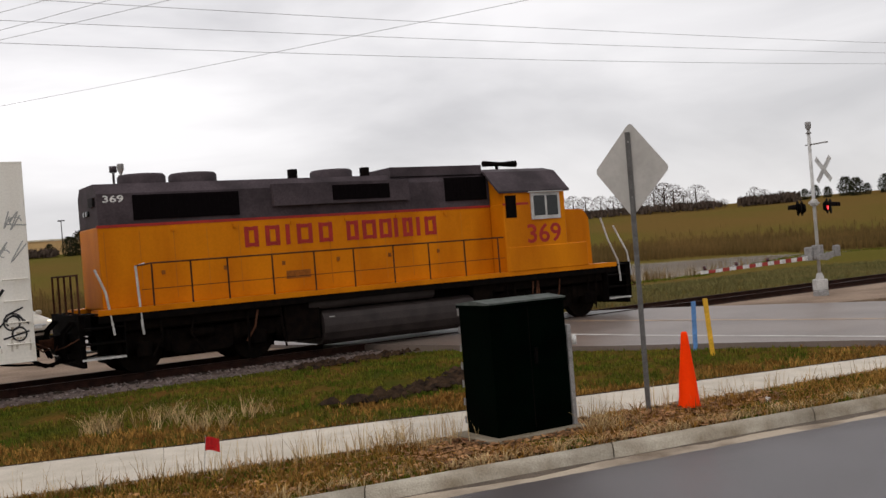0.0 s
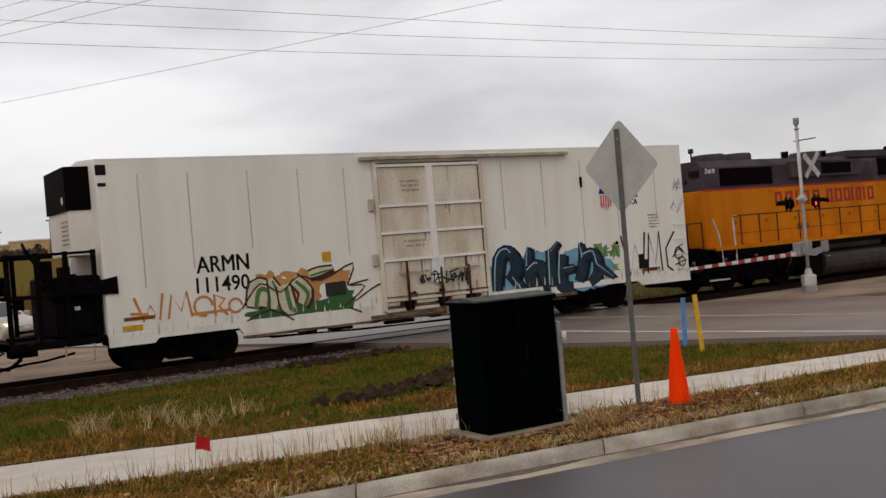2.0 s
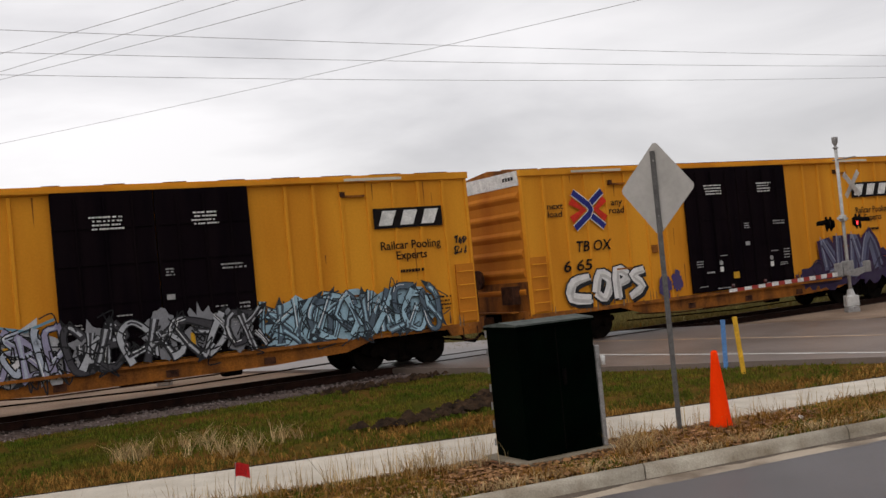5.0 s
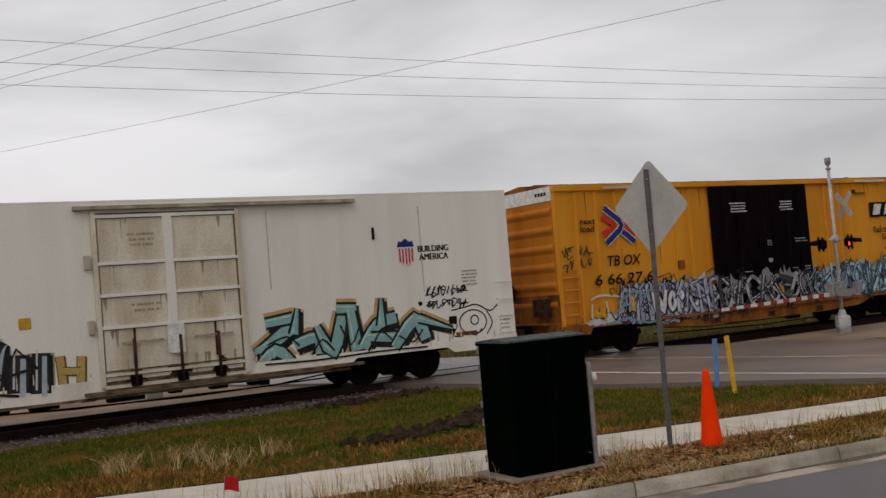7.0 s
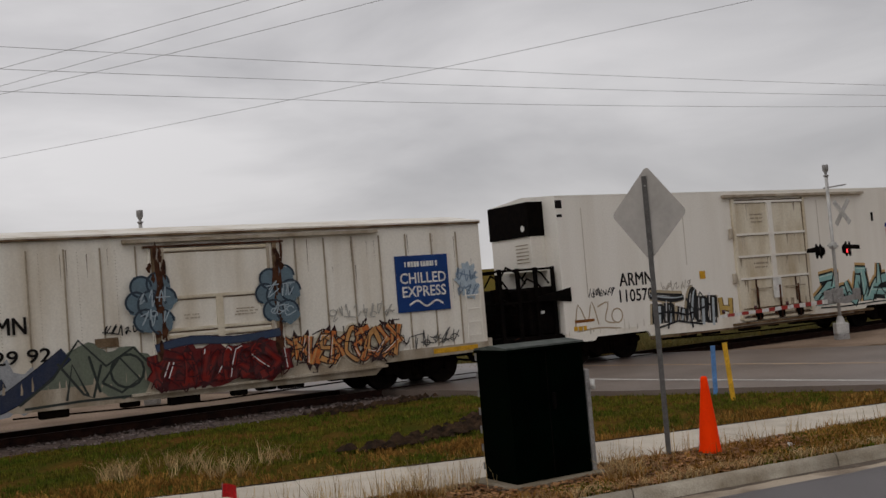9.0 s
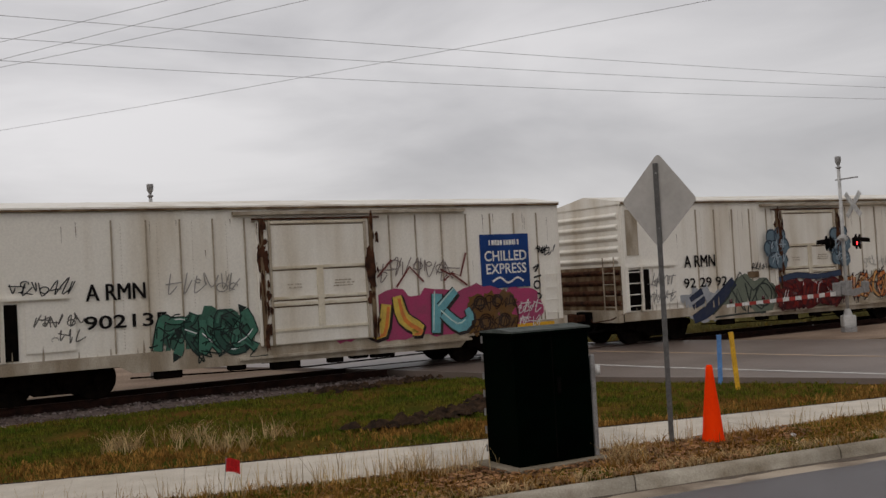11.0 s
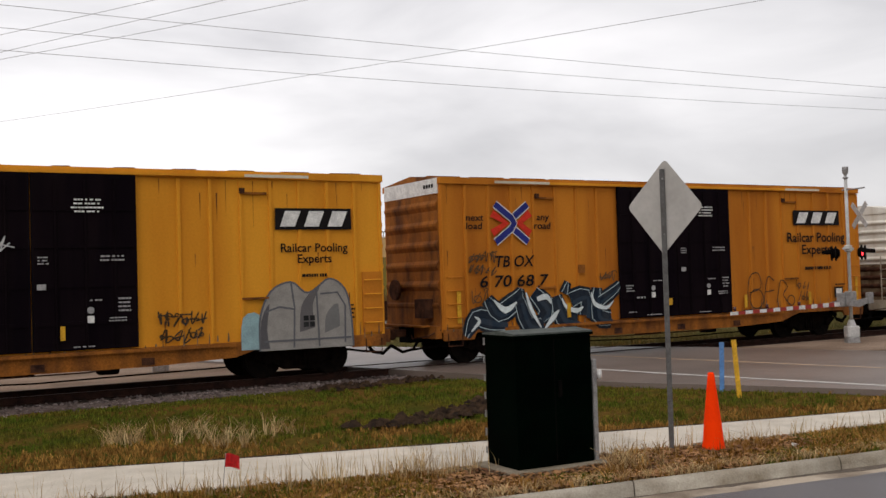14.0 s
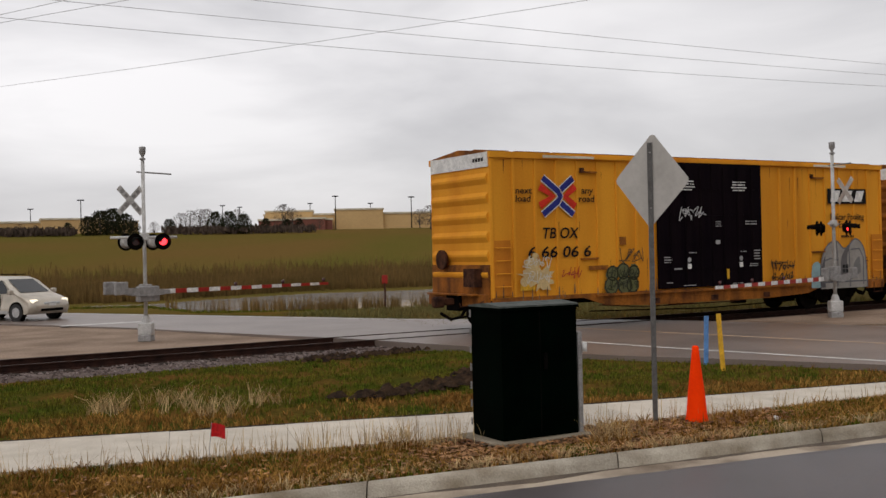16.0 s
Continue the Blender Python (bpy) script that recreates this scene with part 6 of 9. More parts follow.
def part_door(car, d0, d1):
    boxes("door_gap", M_GRIME, car, [(d0 + 0.09, d1 - 0.09, SIDE - 0.012, SIDE + 0.01, 0.8, 4.53)])
    bm = bmesh.new()
    soft_box(bm, d0 + 0.12, d1 - 0.12, SIDE - 0.06, SIDE + 0.02, 0.85, 4.48, 0.02, 1)
    door = part("door", bm, M_CREAM, car, "cream plug door with lock bars")
    for x in (d0, d1 - 0.1):
        boxes("door_frame", M_CREAM, door, [(x, x + 0.1, SIDE - 0.10, SIDE, 0.75, 4.56)])
    for z in (4.45, 3.42, 2.72, 2.02, 1.0, 0.74):
        boxes("door_crossbar", M_WHITE if z > 1.5 else M_CREAM, door, [(d0 + 0.08, d1 - 0.08, SIDE - 0.10, SIDE - 0.058, z - 0.035, z + 0.035)])
        # thin dark strip paints the shade below each crossbar
        boxes("crossbar_shadow_gap", M_GRIME, door, [(d0 + 0.14, d1 - 0.14, SIDE - 0.064, SIDE - 0.055, z - 0.055, z - 0.036)])
    mid = (d0 + d1) / 2
    boxes("lock_column", M_WHITE, door, [(mid - 0.12, mid + 0.08, SIDE - 0.115, SIDE - 0.058, 2.0, 4.42)])
    boxes("lock_plate", M_PAINTW, door, [(mid - 0.18, mid + 0.2, SIDE - 0.13, SIDE - 0.11, 1.35, 2.0)])
    for x in (d0 + 0.75, mid + 0.1, d1 - 0.7):
        bm = bmesh.new()
        tube(bm, (x, SIDE - 0.13, 0.7), (x, SIDE - 0.13, 1.75), 0.035, 7)
        part("lock_bar", bm, M_RUST, door)
        boxes("lock_keeper", M_BLACK, door, [(x - 0.12, x + 0.12, SIDE - 0.15, SIDE - 0.06, 0.72, 0.95)])
    # stains and dirt round the lock gear, and worn edges of the leaf
    rng = random.Random(int(car.matrix_basis.translation.x * 7))
    bm = bmesh.new()
    for x in (d0 + 0.75, mid + 0.1, d1 - 0.7):
        for _ in range(5):
            blob(bm, x + rng.uniform(-0.22, 0.22), rng.uniform(0.78, 1.1), rng.uniform(0.05, 0.16), rng.uniform(0.03, 0.12), SIDE - 0.066 - 0.0005 * rng.randrange(30), rng, 12, 0.4)
    tagged(part("lock_gear_stains", bm, M_RUST, door), kind="stuff")
    bm = bmesh.new()
    for _ in range(26):
        x, top, w, h = rng.uniform(d0 + 0.18, d1 - 0.18), rng.choice((4.38, 3.36, 2.66, 1.96, 1.96, 1.3)), rng.uniform(0.01, 0.05), rng.uniform(0.12, 0.6)
        bm.faces.new([bm.verts.new((px, SIDE - 0.0635, pz)) for px, pz in ((x - w, top), (x + w, top), (x + w * 0.4, top - h * 0.7), (x, top - h), (x - w * 0.6, top - h * 0.5))])
    tagged(part("rust_runs", bm, M_SEAM, door), kind="stuff")
    for z in (0.80, 1.08):
        boxes("worn_edge", M_GRIME, door, [(d0 + 0.1, d1 - 0.1, SIDE - 0.104, SIDE - 0.06, z - 0.014, z + 0.014)])
    for x in (d0 + 0.11, d1 - 0.11):
        boxes("leaf_gap", M_GRIME, door, [(x - 0.014, x + 0.014, SIDE - 0.066, SIDE - 0.05, 0.9, 4.44)])
    for x in (d0 + 0.78, d1 - 0.74):
        boxes("lock_housing", M_RUST, door, [(x - 0.02, x + 0.02, SIDE - 0.09, SIDE - 0.06, 1.2, 2.0)])
    for x in (d0 + 1.0, d1 - 0.75):
        boxes("lock_lever", M_SEAM, door, [(x - 0.5, x + 0.4, SIDE - 0.125, SIDE - 0.1, 1.66, 1.7)])
    for z in (1.9, 3.3):
        bm = bmesh.new()
        soft_box(bm, d0 - 0.18, d0 - 0.05, SIDE - 0.09, SIDE, z, z + 0.32, 0.02, 1)
        part("door_hinge", bm, M_SEAM, door)
    bars("door_stencil", d0 + 0.75, d0 + 1.45, 3.75, 4.1, 3, SIDE - 0.064, M_SEAM, door, 3)
    bars("door_stencil", d0 + 0.75, d0 + 1.4, 2.3, 2.55, 2, SIDE - 0.064, M_SEAM, door, 4)
    return door


def old_reefer(front, number, length, seed, label):
    car = car_root("refrigerator_car", front, label, "refrigerator car")
    L, Z1 = length, 4.12
    bm = bmesh.new()
    box(bm, -L, 0, SIDE + 0.02, -SIDE - 0.02, 0.95, Z1)
    part("body", bm, M_WHITE_DIRTY, car)
    bm = bmesh.new()
    prism(bm, [(SIDE - 0.03, Z1), (-SIDE + 0.03, Z1), (-SIDE + 0.03, Z1 + 0.09), (0, Z1 + 0.34), (SIDE - 0.03, Z1 + 0.09)], -L - 0.03, 0.03)
    part("roof", bm, M_WHITE_DIRTY, car)
    boxes("eave_rail", M_GRIME, car, [(-L, 0, SIDE - 0.05, SIDE + 0.02, Z1 + 0.0, Z1 + 0.05)])
    bmp = bmesh.new()
    box(bmp, -0.016, 0.016, SIDE - 0.012, SIDE + 0.02, 1.0, 3.92)
    me = mesh_of("side_post", bmp, M_SEAM)
    for i in range(19):
        x = -0.75 - 0.76 * i
        if not -9.0 < x < -5.6 and x > -L + 2.2:
            part_of("side_post", me, car, at=pose(x, 0, 0))
    bm = bmesh.new()
    for i in range(40):
        for x in (-9.6, -10.4, -11.2, -12.0, -4.6, -3.8):
            z = 1.1 + i * 0.07
            box(bm, x + 0.045, x + 0.06, SIDE + 0.012, SIDE + 0.02, z, z + 0.014)
    part("rivets", bm, M_SEAM, car)
    bm = bmesh.new()
    prism(bm, [(-L, 0.72), (-L + 3.0, 0.72), (-L + 3.3, 0.55), (-3.4, 0.45), (-3.1, 0.72), (0, 0.74), (0, 0.98), (-L, 0.98)], SIDE - 0.02, SIDE + 0.06, "y")
    part("side_sill", bm, M_SEAM, car)
    for x, w, low in ((-11.0, 0.3, 0.36), (-9.4, 0.2, 0.40), (-8.2, 0.35, 0.32), (-6.9, 0.18, 0.36), (-5.6, 0.3, 0.38), (-4.4, 0.2, 0.42)):
        bm2 = bmesh.new()
        soft_box(bm2, x - w, x + w, SIDE + 0.04, SIDE + 0.3, low, 0.6, 0.02, 1)
        part("sill_bracket", bm2, M_TRUCK, car)
    boxes("far_sill", M_WHITE_DIRTY, car, [(-L, 0, -SIDE - 0.06, -SIDE + 0.02, 0.72, 0.98)])
    grime(car, -L, 0, 0.5, 1.3, SIDE - 0.022, seed, M_SEAM)
    boxes("reflector_strip", M_YTAG, car, [(-1.7, -0.35, SIDE - 0.03, SIDE - 0.02, 0.80, 0.93)])
    # door
    d0, d1 = -8.85, -5.75
    bm = bmesh.new()
    soft_box(bm, d0, d1, SIDE - 0.09, SIDE + 0.02, 0.9, 3.85, 0.02, 1)
    door = part("door", bm, M_WHITE_DIRTY, car, "stained white plug door")
    for x in (d0 + 0.12, d0 + 0.3, d1 - 0.3, d1 - 0.12):
        boxes("door_post", M_GRIME if x < d0 + 0.2 or x > d1 - 0.2 else M_SEAM, door, [(x - (0.07 if x < d0 + 0.2 or x > d1 - 0.2 else 0.03), x + 0.035, SIDE - 0.13, SIDE - 0.085, 0.9, 3.86)])
    for z in (3.74, 2.66, 1.94, 1.79):
        boxes("crossbar_gap", M_GRIME, door, [(d0 + 0.3, d1 - 0.3, SIDE - 0.1, SIDE - 0.085, z - 0.012, z + 0.012)])
    rng = random.Random(seed)
    bm = bmesh.new()
    for _ in range(120):
        x, top = rng.choice((d0 + 0.2, d1 - 0.2, rng.uniform(d0, d1), rng.uniform(-14.0, -0.3))) + rng.uniform(-0.2, 0.2), rng.choice((3.9, 3.8, 3.9, 2.7, 1.9, 3.2))
        w, h = rng.uniform(0.003, 0.011), rng.uniform(0.15, 0.9)
        yy = SIDE - (0.0885 if d0 < x < d1 else -0.0185)
        bm.faces.new([bm.verts.new((px, yy, pz)) for px, pz in ((x - w, top), (x + w, top), (x + w * 0.4, top - h * 0.7), (x, top - h), (x - w * 0.6, top - h * 0.5))])
    tagged(part("rust_runs", bm, M_GRIME, car), kind="stuff")
    bm = bmesh.new()
    for k in range(46):
        side = rng.choice((d0 + 0.16, d1 - 0.14))
        blob(bm, side + rng.gauss(0, 0.08), rng.uniform(1.0, 3.8), rng.uniform(0.02, 0.07), rng.uniform(0.06, 0.3), SIDE - 0.1325 - 0.0002 * k, rng, 10, 0.45)
    tagged(part("jamb_rust", bm, M_RUST, door), kind="stuff")
    boxes("door_header", M_RUST, door, [(d0 - 0.1, d1 + 0.1, SIDE - 0.135, SIDE - 0.05, 3.855, 3.90)])
    for z in (2.72, 2.0, 1.85, 1.25, 3.8):
        boxes("door_crossbar", M_CREAM, door, [(d0 + 0.3, d1 - 0.3, SIDE - 0.12, SIDE - 0.085, z - 0.03, z + 0.03)])
    boxes("lock_column", M_CREAM, door, [((d0 + d1) / 2 - 0.08, (d0 + d1) / 2 + 0.08, SIDE - 0.125, SIDE - 0.085, 1.3, 2.7)])
    bars("door_stencil", d0 + 0.7, d0 + 1.1, 2.2, 2.35, 2, SIDE - 0.095, M_SEAM, door, 3)
    bars("door_stencil", d1 - 1.2, d1 - 0.6, 2.2, 2.4, 3, SIDE - 0.095, M_SEAM, door, 5)
    boxes("door_rail", M_SEAM, car, [(-9.4, -3.1, SIDE - 0.12, SIDE, Z1 - 0.14, Z1 - 0.06)])
    boxes("door_rail", M_SEAM, car, [(-9.4, -3.1, SIDE - 0.12, SIDE, 0.62, 0.68)])
    # blue panel
    y = SIDE - 0.025
    boxes("blue_panel", M_BLUEP, car, [(-2.62, -1.08, SIDE - 0.022, SIDE + 0.02, 1.92, 3.36)])
    bars("owner_bars", -2.52, -1.16, 2.98, 3.3, 1, y - 0.003, M_PAINTW, car, 2)
    lettering("panel_words", "CHILLED\nEXPRESS", -2.52, -1.16, 2.3, 2.92, y - 0.002, M_PAINTW, car)
    bm = bmesh.new()
    stroke(bm, curve([(-2.3, 2.1), (-2.05, 2.2), (-1.8, 2.05), (-1.5, 2.18), (-1.3, 2.08)]), 0.05, y - 0.004)
    part("panel_flourish", bm, M_PAINTW, car)
    lettering("reporting_mark", "A RMN", -12.75, -11.48, 2.18, 2.54, SIDE - 0.017, M_PAINTK, car)
    lettering("car_number", number, -12.8, -11.0, 1.56, 1.86, SIDE - 0.017, M_PAINTK, car)
    # alcove at the rear with its ladder; flat dark plates paint its inner shade
    x0, x1 = -L + 0.05, -L + 0.62
    boxes("alcove_upper", M_SEAM, car, [(x0 + 0.05, x1, SIDE - 0.004, SIDE + 0.02, 2.62, 3.95)])
    boxes("alcove_lower", M_BLACK, car, [(x0 + 0.05, x1 + 0.35, SIDE - 0.004, SIDE + 0.02, 1.02, 2.2)])
    boxes("alcove_shelf", M_WHITE_DIRTY, car, [(x0, x1 + 1.4, SIDE - 0.07, SIDE + 0.02, 2.27, 2.34)])
    boxes("alcove_post", M_WHITE_DIRTY, car, [(x0 - 0.03, x0 + 0.06, SIDE - 0.06, SIDE + 0.02, 1.0, 4.05), (x1, x1 + 0.08, SIDE - 0.05, SIDE + 0.02, 1.0, 2.3)])
    ladder("rear_ladder", car, x0 + 0.06, x1, 1.0, 2.3, 4, SIDE - 0.02, M_WHITE_DIRTY)
    boxes("hatch_panel", M_WHITE_DIRTY, car, [(x1 + 0.5, x1 + 1.5, SIDE - 0.02, SIDE + 0.02, 1.15, 2.2)])
    ladder("front_ladder", car, -0.62, -0.18, 1.0, 2.4, 4, SIDE - 0.015, M_WHITE_DIRTY)
    for x, way in ((-L, -1), (0, 1)):
        end_ribs(car, x, way, 2.35, 3.95, 5, M_WHITE_DIRTY)
        end_ribs(car, x, way, 1.1, 2.3, 4, M_RUST)
        boxes("rusty_end_plate", M_GRIME, car, [(min(x, x + way * 0.01), max(x, x + way * 0.01), -1.5, 1.5, 1.05, 2.33)])
        boxes("end_sill", M_SEAM, car, [(min(x, x + way * 0.2), max(x, x + way * 0.2), -1.5, 1.5, 0.7, 1.05)])
        coupler(car, x, way)
        bm = bmesh.new()
        for yy in (-1.35, -0.85):
            tube(bm, (x + way * 0.14, yy, 1.0), (x + way * 0.14, yy, 2.6), 0.02, 6)
        for k in range(5):
            tube(bm, (x + way * 0.14, -1.35, 1.15 + 0.33 * k), (x + way * 0.14, -0.85, 1.15 + 0.33 * k), 0.016, 6)
        part("end_ladder", bm, M_SEAM, car)
    underframe(car, L, 0.95, M_SEAM)
    for x in (-1.9, -L + 1.75):
        truck(car, x)
    return car


def locomotive(front):
    car = car_root("diesel_locomotive", front, "yellow and grey four-axle diesel locomotive with red lettering", "locomotive")
    hy = 0.88
    GREY0 = 3.38
    # long hood
    bm = bmesh.new()
    soft_box(bm, 1.62, 12.35, -hy, hy, 1.5, GREY0, 0.04, 2)
    part("hood", bm, M_UPYEL, car)
    bm = bmesh.new()
    prism(bm, [(-hy, GREY0), (hy, GREY0), (hy, 4.12), (hy - 0.22, 4.36), (-hy + 0.22, 4.36), (-hy, 4.12)], 1.64, 12.35)
    part("hood_top", bm, M_UPGREY, car, "grey upper hood")
    boxes("red_stripe", M_RED, car, [(1.60, 12.36, -hy - 0.008, -hy + 0.02, GREY0 - 0.035, GREY0 + 0.03)])
    # radiators and grilles
    for a, b, z0, z1 in ((2.45, 5.0, 3.5, 4.07), (7.45, 9.1, 3.74, 4.12), (10.9, 12.25, 3.58, 4.22)):
        gy = -hy - (0.17 if 7 < a < 8 else 0.03)
        g = boxes("grille", M_GRILLE, car, [(a, b, gy, gy + 0.05, z0, z1)])
        k = int((b - a) / 0.11)
        bm = bmesh.new()
        for i in range(k):
            x = a + (i + 0.5) * (b - a) / k
            box(bm, x - 0.015, x + 0.015, gy - 0.015, gy, z0 + 0.02, z1 - 0.02)
        part("grille_slats", bm, M_GRILLE, g)
    boxes("blower_housing", M_UPGREY, car, [(5.85, 9.7, -hy - 0.16, -hy + 0.02, 3.66, 4.2)])
    boxes("filter_housing", M_UPGREY, car, [(9.3, 12.2, -0.8, 0.8, 4.3, 4.55)])
    # roof fans and stacks
    for x, r, z in ((2.95, 0.56, 4.36), (4.2, 0.58, 4.36), (7.95, 0.56, 4.34)):
        bm = bmesh.new()
        lathe(bm, [(r, 0), (r, 0.2), (r - 0.05, 0.25), (r * 0.9, 0.25), (r * 0.85, 0.19), (0, 0.17)], (x, 0, z), 24)
        part("roof_fan", bm, M_UPGREY, car)
    for x in (6.85, 8.95):
        bm = bmesh.new()
        tube(bm, (x, 0, 4.3), (x, 0, 4.64), 0.13, 12)
        part("exhaust_stack", bm, M_BLACK, car)
    # hood doors
    for i in range(13):
        x = 1.75 + i * 0.80
        boxes("hood_door_seam", M_ORANGE_DARK, car, [(x - 0.008, x + 0.008, -hy - 0.004, -hy + 0.01, 1.65, 3.25)])
    for i in range(6):
        x = 3.0 + i * 1.5
        boxes("door_latch", M_ORANGE_RUST, car, [(x, x + 0.08, -hy - 0.02, -hy, 2.2, 2.3)])
        boxes("lifting_lug", M_UPYEL, car, [(x + 0.3, x + 0.38, -hy - 0.05, -hy, 3.2, 3.28)])
    boxes("oil_stain_panel", M_ORANGE_RUST, car, [(6.1, 6.75, -hy - 0.006, -hy, 1.85, 2.05)])
    # lettering on the hood: plain red blocks for the owner's name
    xs = [5.08, 5.62, 6.16, 6.46, 7.06, None, 7.84, 8.30, 8.80, 9.24, 9.50, 9.92, 10.18]
    widths = [0.36, 0.38, 0.10, 0.42, 0.38, 0, 0.34, 0.40, 0.36, 0.10, 0.30, 0.10, 0.36]
    for x, w in zip(xs, widths):
        if x is None:
            continue
        bm = bmesh.new()
        for k in range(1 if w < 0.2 else 2):
            box(bm, x + k * (w - 0.11), x + k * (w - 0.11) + 0.11, -hy - 0.012, -hy, 2.70, 3.20)
        if w > 0.2:
            box(bm, x + 0.112, x + w - 0.112, -hy - 0.012, -hy, 2.71, 2.80)
            box(bm, x + 0.112, x + w - 0.112, -hy - 0.012, -hy, 3.10, 3.19)
        part("name_block", bm, M_RED, car)
    # cab
    cy = 1.52
    bm = bmesh.new()
    soft_box(bm, 12.35, 14.5, -cy, cy, 1.5, GREY0 + 0.02, 0.03, 1)
    cab = part("cab", bm, M_UPYEL, car)
    bm = bmesh.new()
    prism(bm, [(-cy, GREY0), (cy, GREY0), (cy, 3.72), (0.9, 4.28), (0.4, 4.40), (-0.4, 4.40), (-0.9, 4.28), (-cy, 3.72)], 12.37, 14.48)
    part("cab_upper", bm, M_UPYEL, cab)
    bm = bmesh.new()
    prism(bm, [(-cy - 0.03, 3.68), (-cy - 0.03, 3.74), (-0.92, 4.33), (-0.4, 4.45), (0.4, 4.45), (0.92, 4.33), (cy + 0.03, 3.74), (cy + 0.03, 3.68), (0.88, 4.28), (0.4, 4.39), (-0.4, 4.39), (-0.88, 4.28)], 12.2, 14.66)
    part("cab_roof", bm, M_UPGREY, cab)
    boxes("cab_red_stripe", M_RED, cab, [(12.34, 13.2, -cy - 0.006, -cy + 0.02, GREY0 - 0.035, GREY0 + 0.03)])
    win = boxes("cab_window_frame", M_SILVER, cab, [(13.28, 14.28, -cy - 0.045, -cy, 2.92, 3.66)])
    boxes("window_pane", M_GLASS, win, [(13.36, 13.75, -cy - 0.05, -cy - 0.046, 3.02, 3.58), (13.82, 14.2, -cy - 0.05, -cy - 0.046, 3.02, 3.58)])
    boxes("cab_rear_door", M_BLACK, cab, [(12.42, 12.78, -cy - 0.012, -cy + 0.01, 3.0, 3.62)])
    boxes("awning", M_SILVER, cab, [(13.2, 14.36, -cy - 0.12, -cy, 3.67, 3.70)])
    lettering("road_number", "369", 13.1, 14.28, 2.26, 2.80, -cy - 0.006, M_RED, cab)
    boxes("builder_emblem", M_BLUEP, cab, [(13.75, 13.95, -cy - 0.008, -cy, 1.82, 2.0)])
    boxes("builder_emblem", M_PAINTW, cab, [(13.75, 13.95, -cy - 0.008, -cy, 1.7, 1.81)])
    # short hood, tool box, headlight
    bm = bmesh.new()
    prism(bm, [(14.5, 1.5), (15.9, 1.5), (15.86, 2.9), (15.66, 3.16), (14.5, 3.2)], -0.86, 0.86, "y")
    part("short_hood", bm, M_UPYEL, car)
    bm = bmesh.new()
    soft_box(bm, 12.4, 15.2, -1.54, -1.3, 1.5, 2.2, 0.03, 1)
    part("battery_box", bm, M_UPYEL, car)
    boxes("white_notice", M_PAINTW, car, [(15.2, 15.5, -0.87, -0.86, 1.95, 2.18)])
    for x, face in ((15.9, 1), (1.62, -1)):
        for yy in (-0.13, 0.13):
            bm = bmesh.new()
            tube(bm, (x - face * 0.02, yy, 3.72 if face < 0 else 2.7), (x + face * 0.05, yy, 3.72 if face < 0 else 2.7), 0.065, 14)
            part("headlight", bm, M_GLASS, car)
    lettering("hood_number", "369", 1.78, 2.25, 3.92, 4.08, -hy - 0.005, M_PAINTW, car)
    boxes("number_board", M_PAINTK, car, [(1.58, 1.64, -0.75, -0.35, 3.85, 4.05)])
    bm = bmesh.new()
    tube(bm, (13.3, 0, 4.44), (13.3, 0, 4.62), 0.05, 8)
    tube(bm, (13.0, -0.1, 4.62), (13.9, -0.1, 4.62), 0.035, 8, 0.1)
    tube(bm, (13.6, 0.1, 4.66), (12.9, 0.1, 4.66), 0.035, 8, 0.09)
    tube(bm, (12.9, 0, 4.60), (13.9, 0, 4.60), 0.03, 6)
    part("horn", bm, M_BLACK, car)
    bm = bmesh.new()
    tube(bm, (2.35, 0.2, 4.36), (2.35, 0.2, 4.75), 0.03, 6)
    tube(bm, (2.35, 0.2, 4.7), (2.35, 0.2, 4.85), 0.09, 8)
    part("beacon", bm, M_UPGREY, car)
    # frame, walkway, steps
    boxes("frame", M_BLACK, car, [(1.3, 16.3, -0.95, 0.95, 0.95, 1.42)])
    boxes("walkway", M_UPYEL, car, [(1.35, 16.25, -1.52, -0.86, 1.40, 1.52), (1.35, 16.25, 0.86, 1.52, 1.40, 1.52)], "yellow edged walkway")
    boxes("walkway_skirt", M_BLACK, car, [(1.35, 16.25, -1.5, -1.44, 1.24, 1.40)])
    for x0, x1 in ((0.95, 1.9), (15.9, 16.75)):
        for k, z in enumerate((0.45, 0.78, 1.12, 1.42)):
            for yy in (-1.5, 1.0):
                boxes("step", M_SILVER if k == 0 else M_BLACK, car, [(x0, x1, yy, yy + 0.5, z, z + 0.04)])
        for xx in (x0 - 0.03, x1):
            boxes("step_side", M_BLACK, car, [(xx, xx + 0.03, -1.5, -1.0, 0.42, 1.5)])
    for x, w in ((0.95, 1), (16.75, -1)):
        boxes("pilot", M_BLACK, car, [(min(x, x + w * 0.1), max(x, x + w * 0.1), -1.45, 1.45, 0.3, 1.45)])
        for yy in (-1.1, -0.75, 0.75, 1.1):
            bm = bmesh.new()
            chain(bm, [(x - w * 0.02, yy, 1.3), (x - w * 0.22, yy * 0.97, 1.1), (x - w * 0.3, yy * 0.93, 0.7), (x - w * 0.2, yy * 0.9, 0.45)], 0.04)
            part("multiple_unit_hose", bm, M_BLACK, car)
    # railings
    posts = [2.6, 3.5, 4.38, 5.5, 6.6, 7.68, 8.82, 9.88, 11.0, 12.1]
    for x in posts:
        bm = bmesh.new()
        tube(bm, (x, -1.48, 1.42), (x, -1.48, 2.48), 0.022, 6)
        part("railing_post", bm, M_RUST, car)
    bm = bmesh.new()
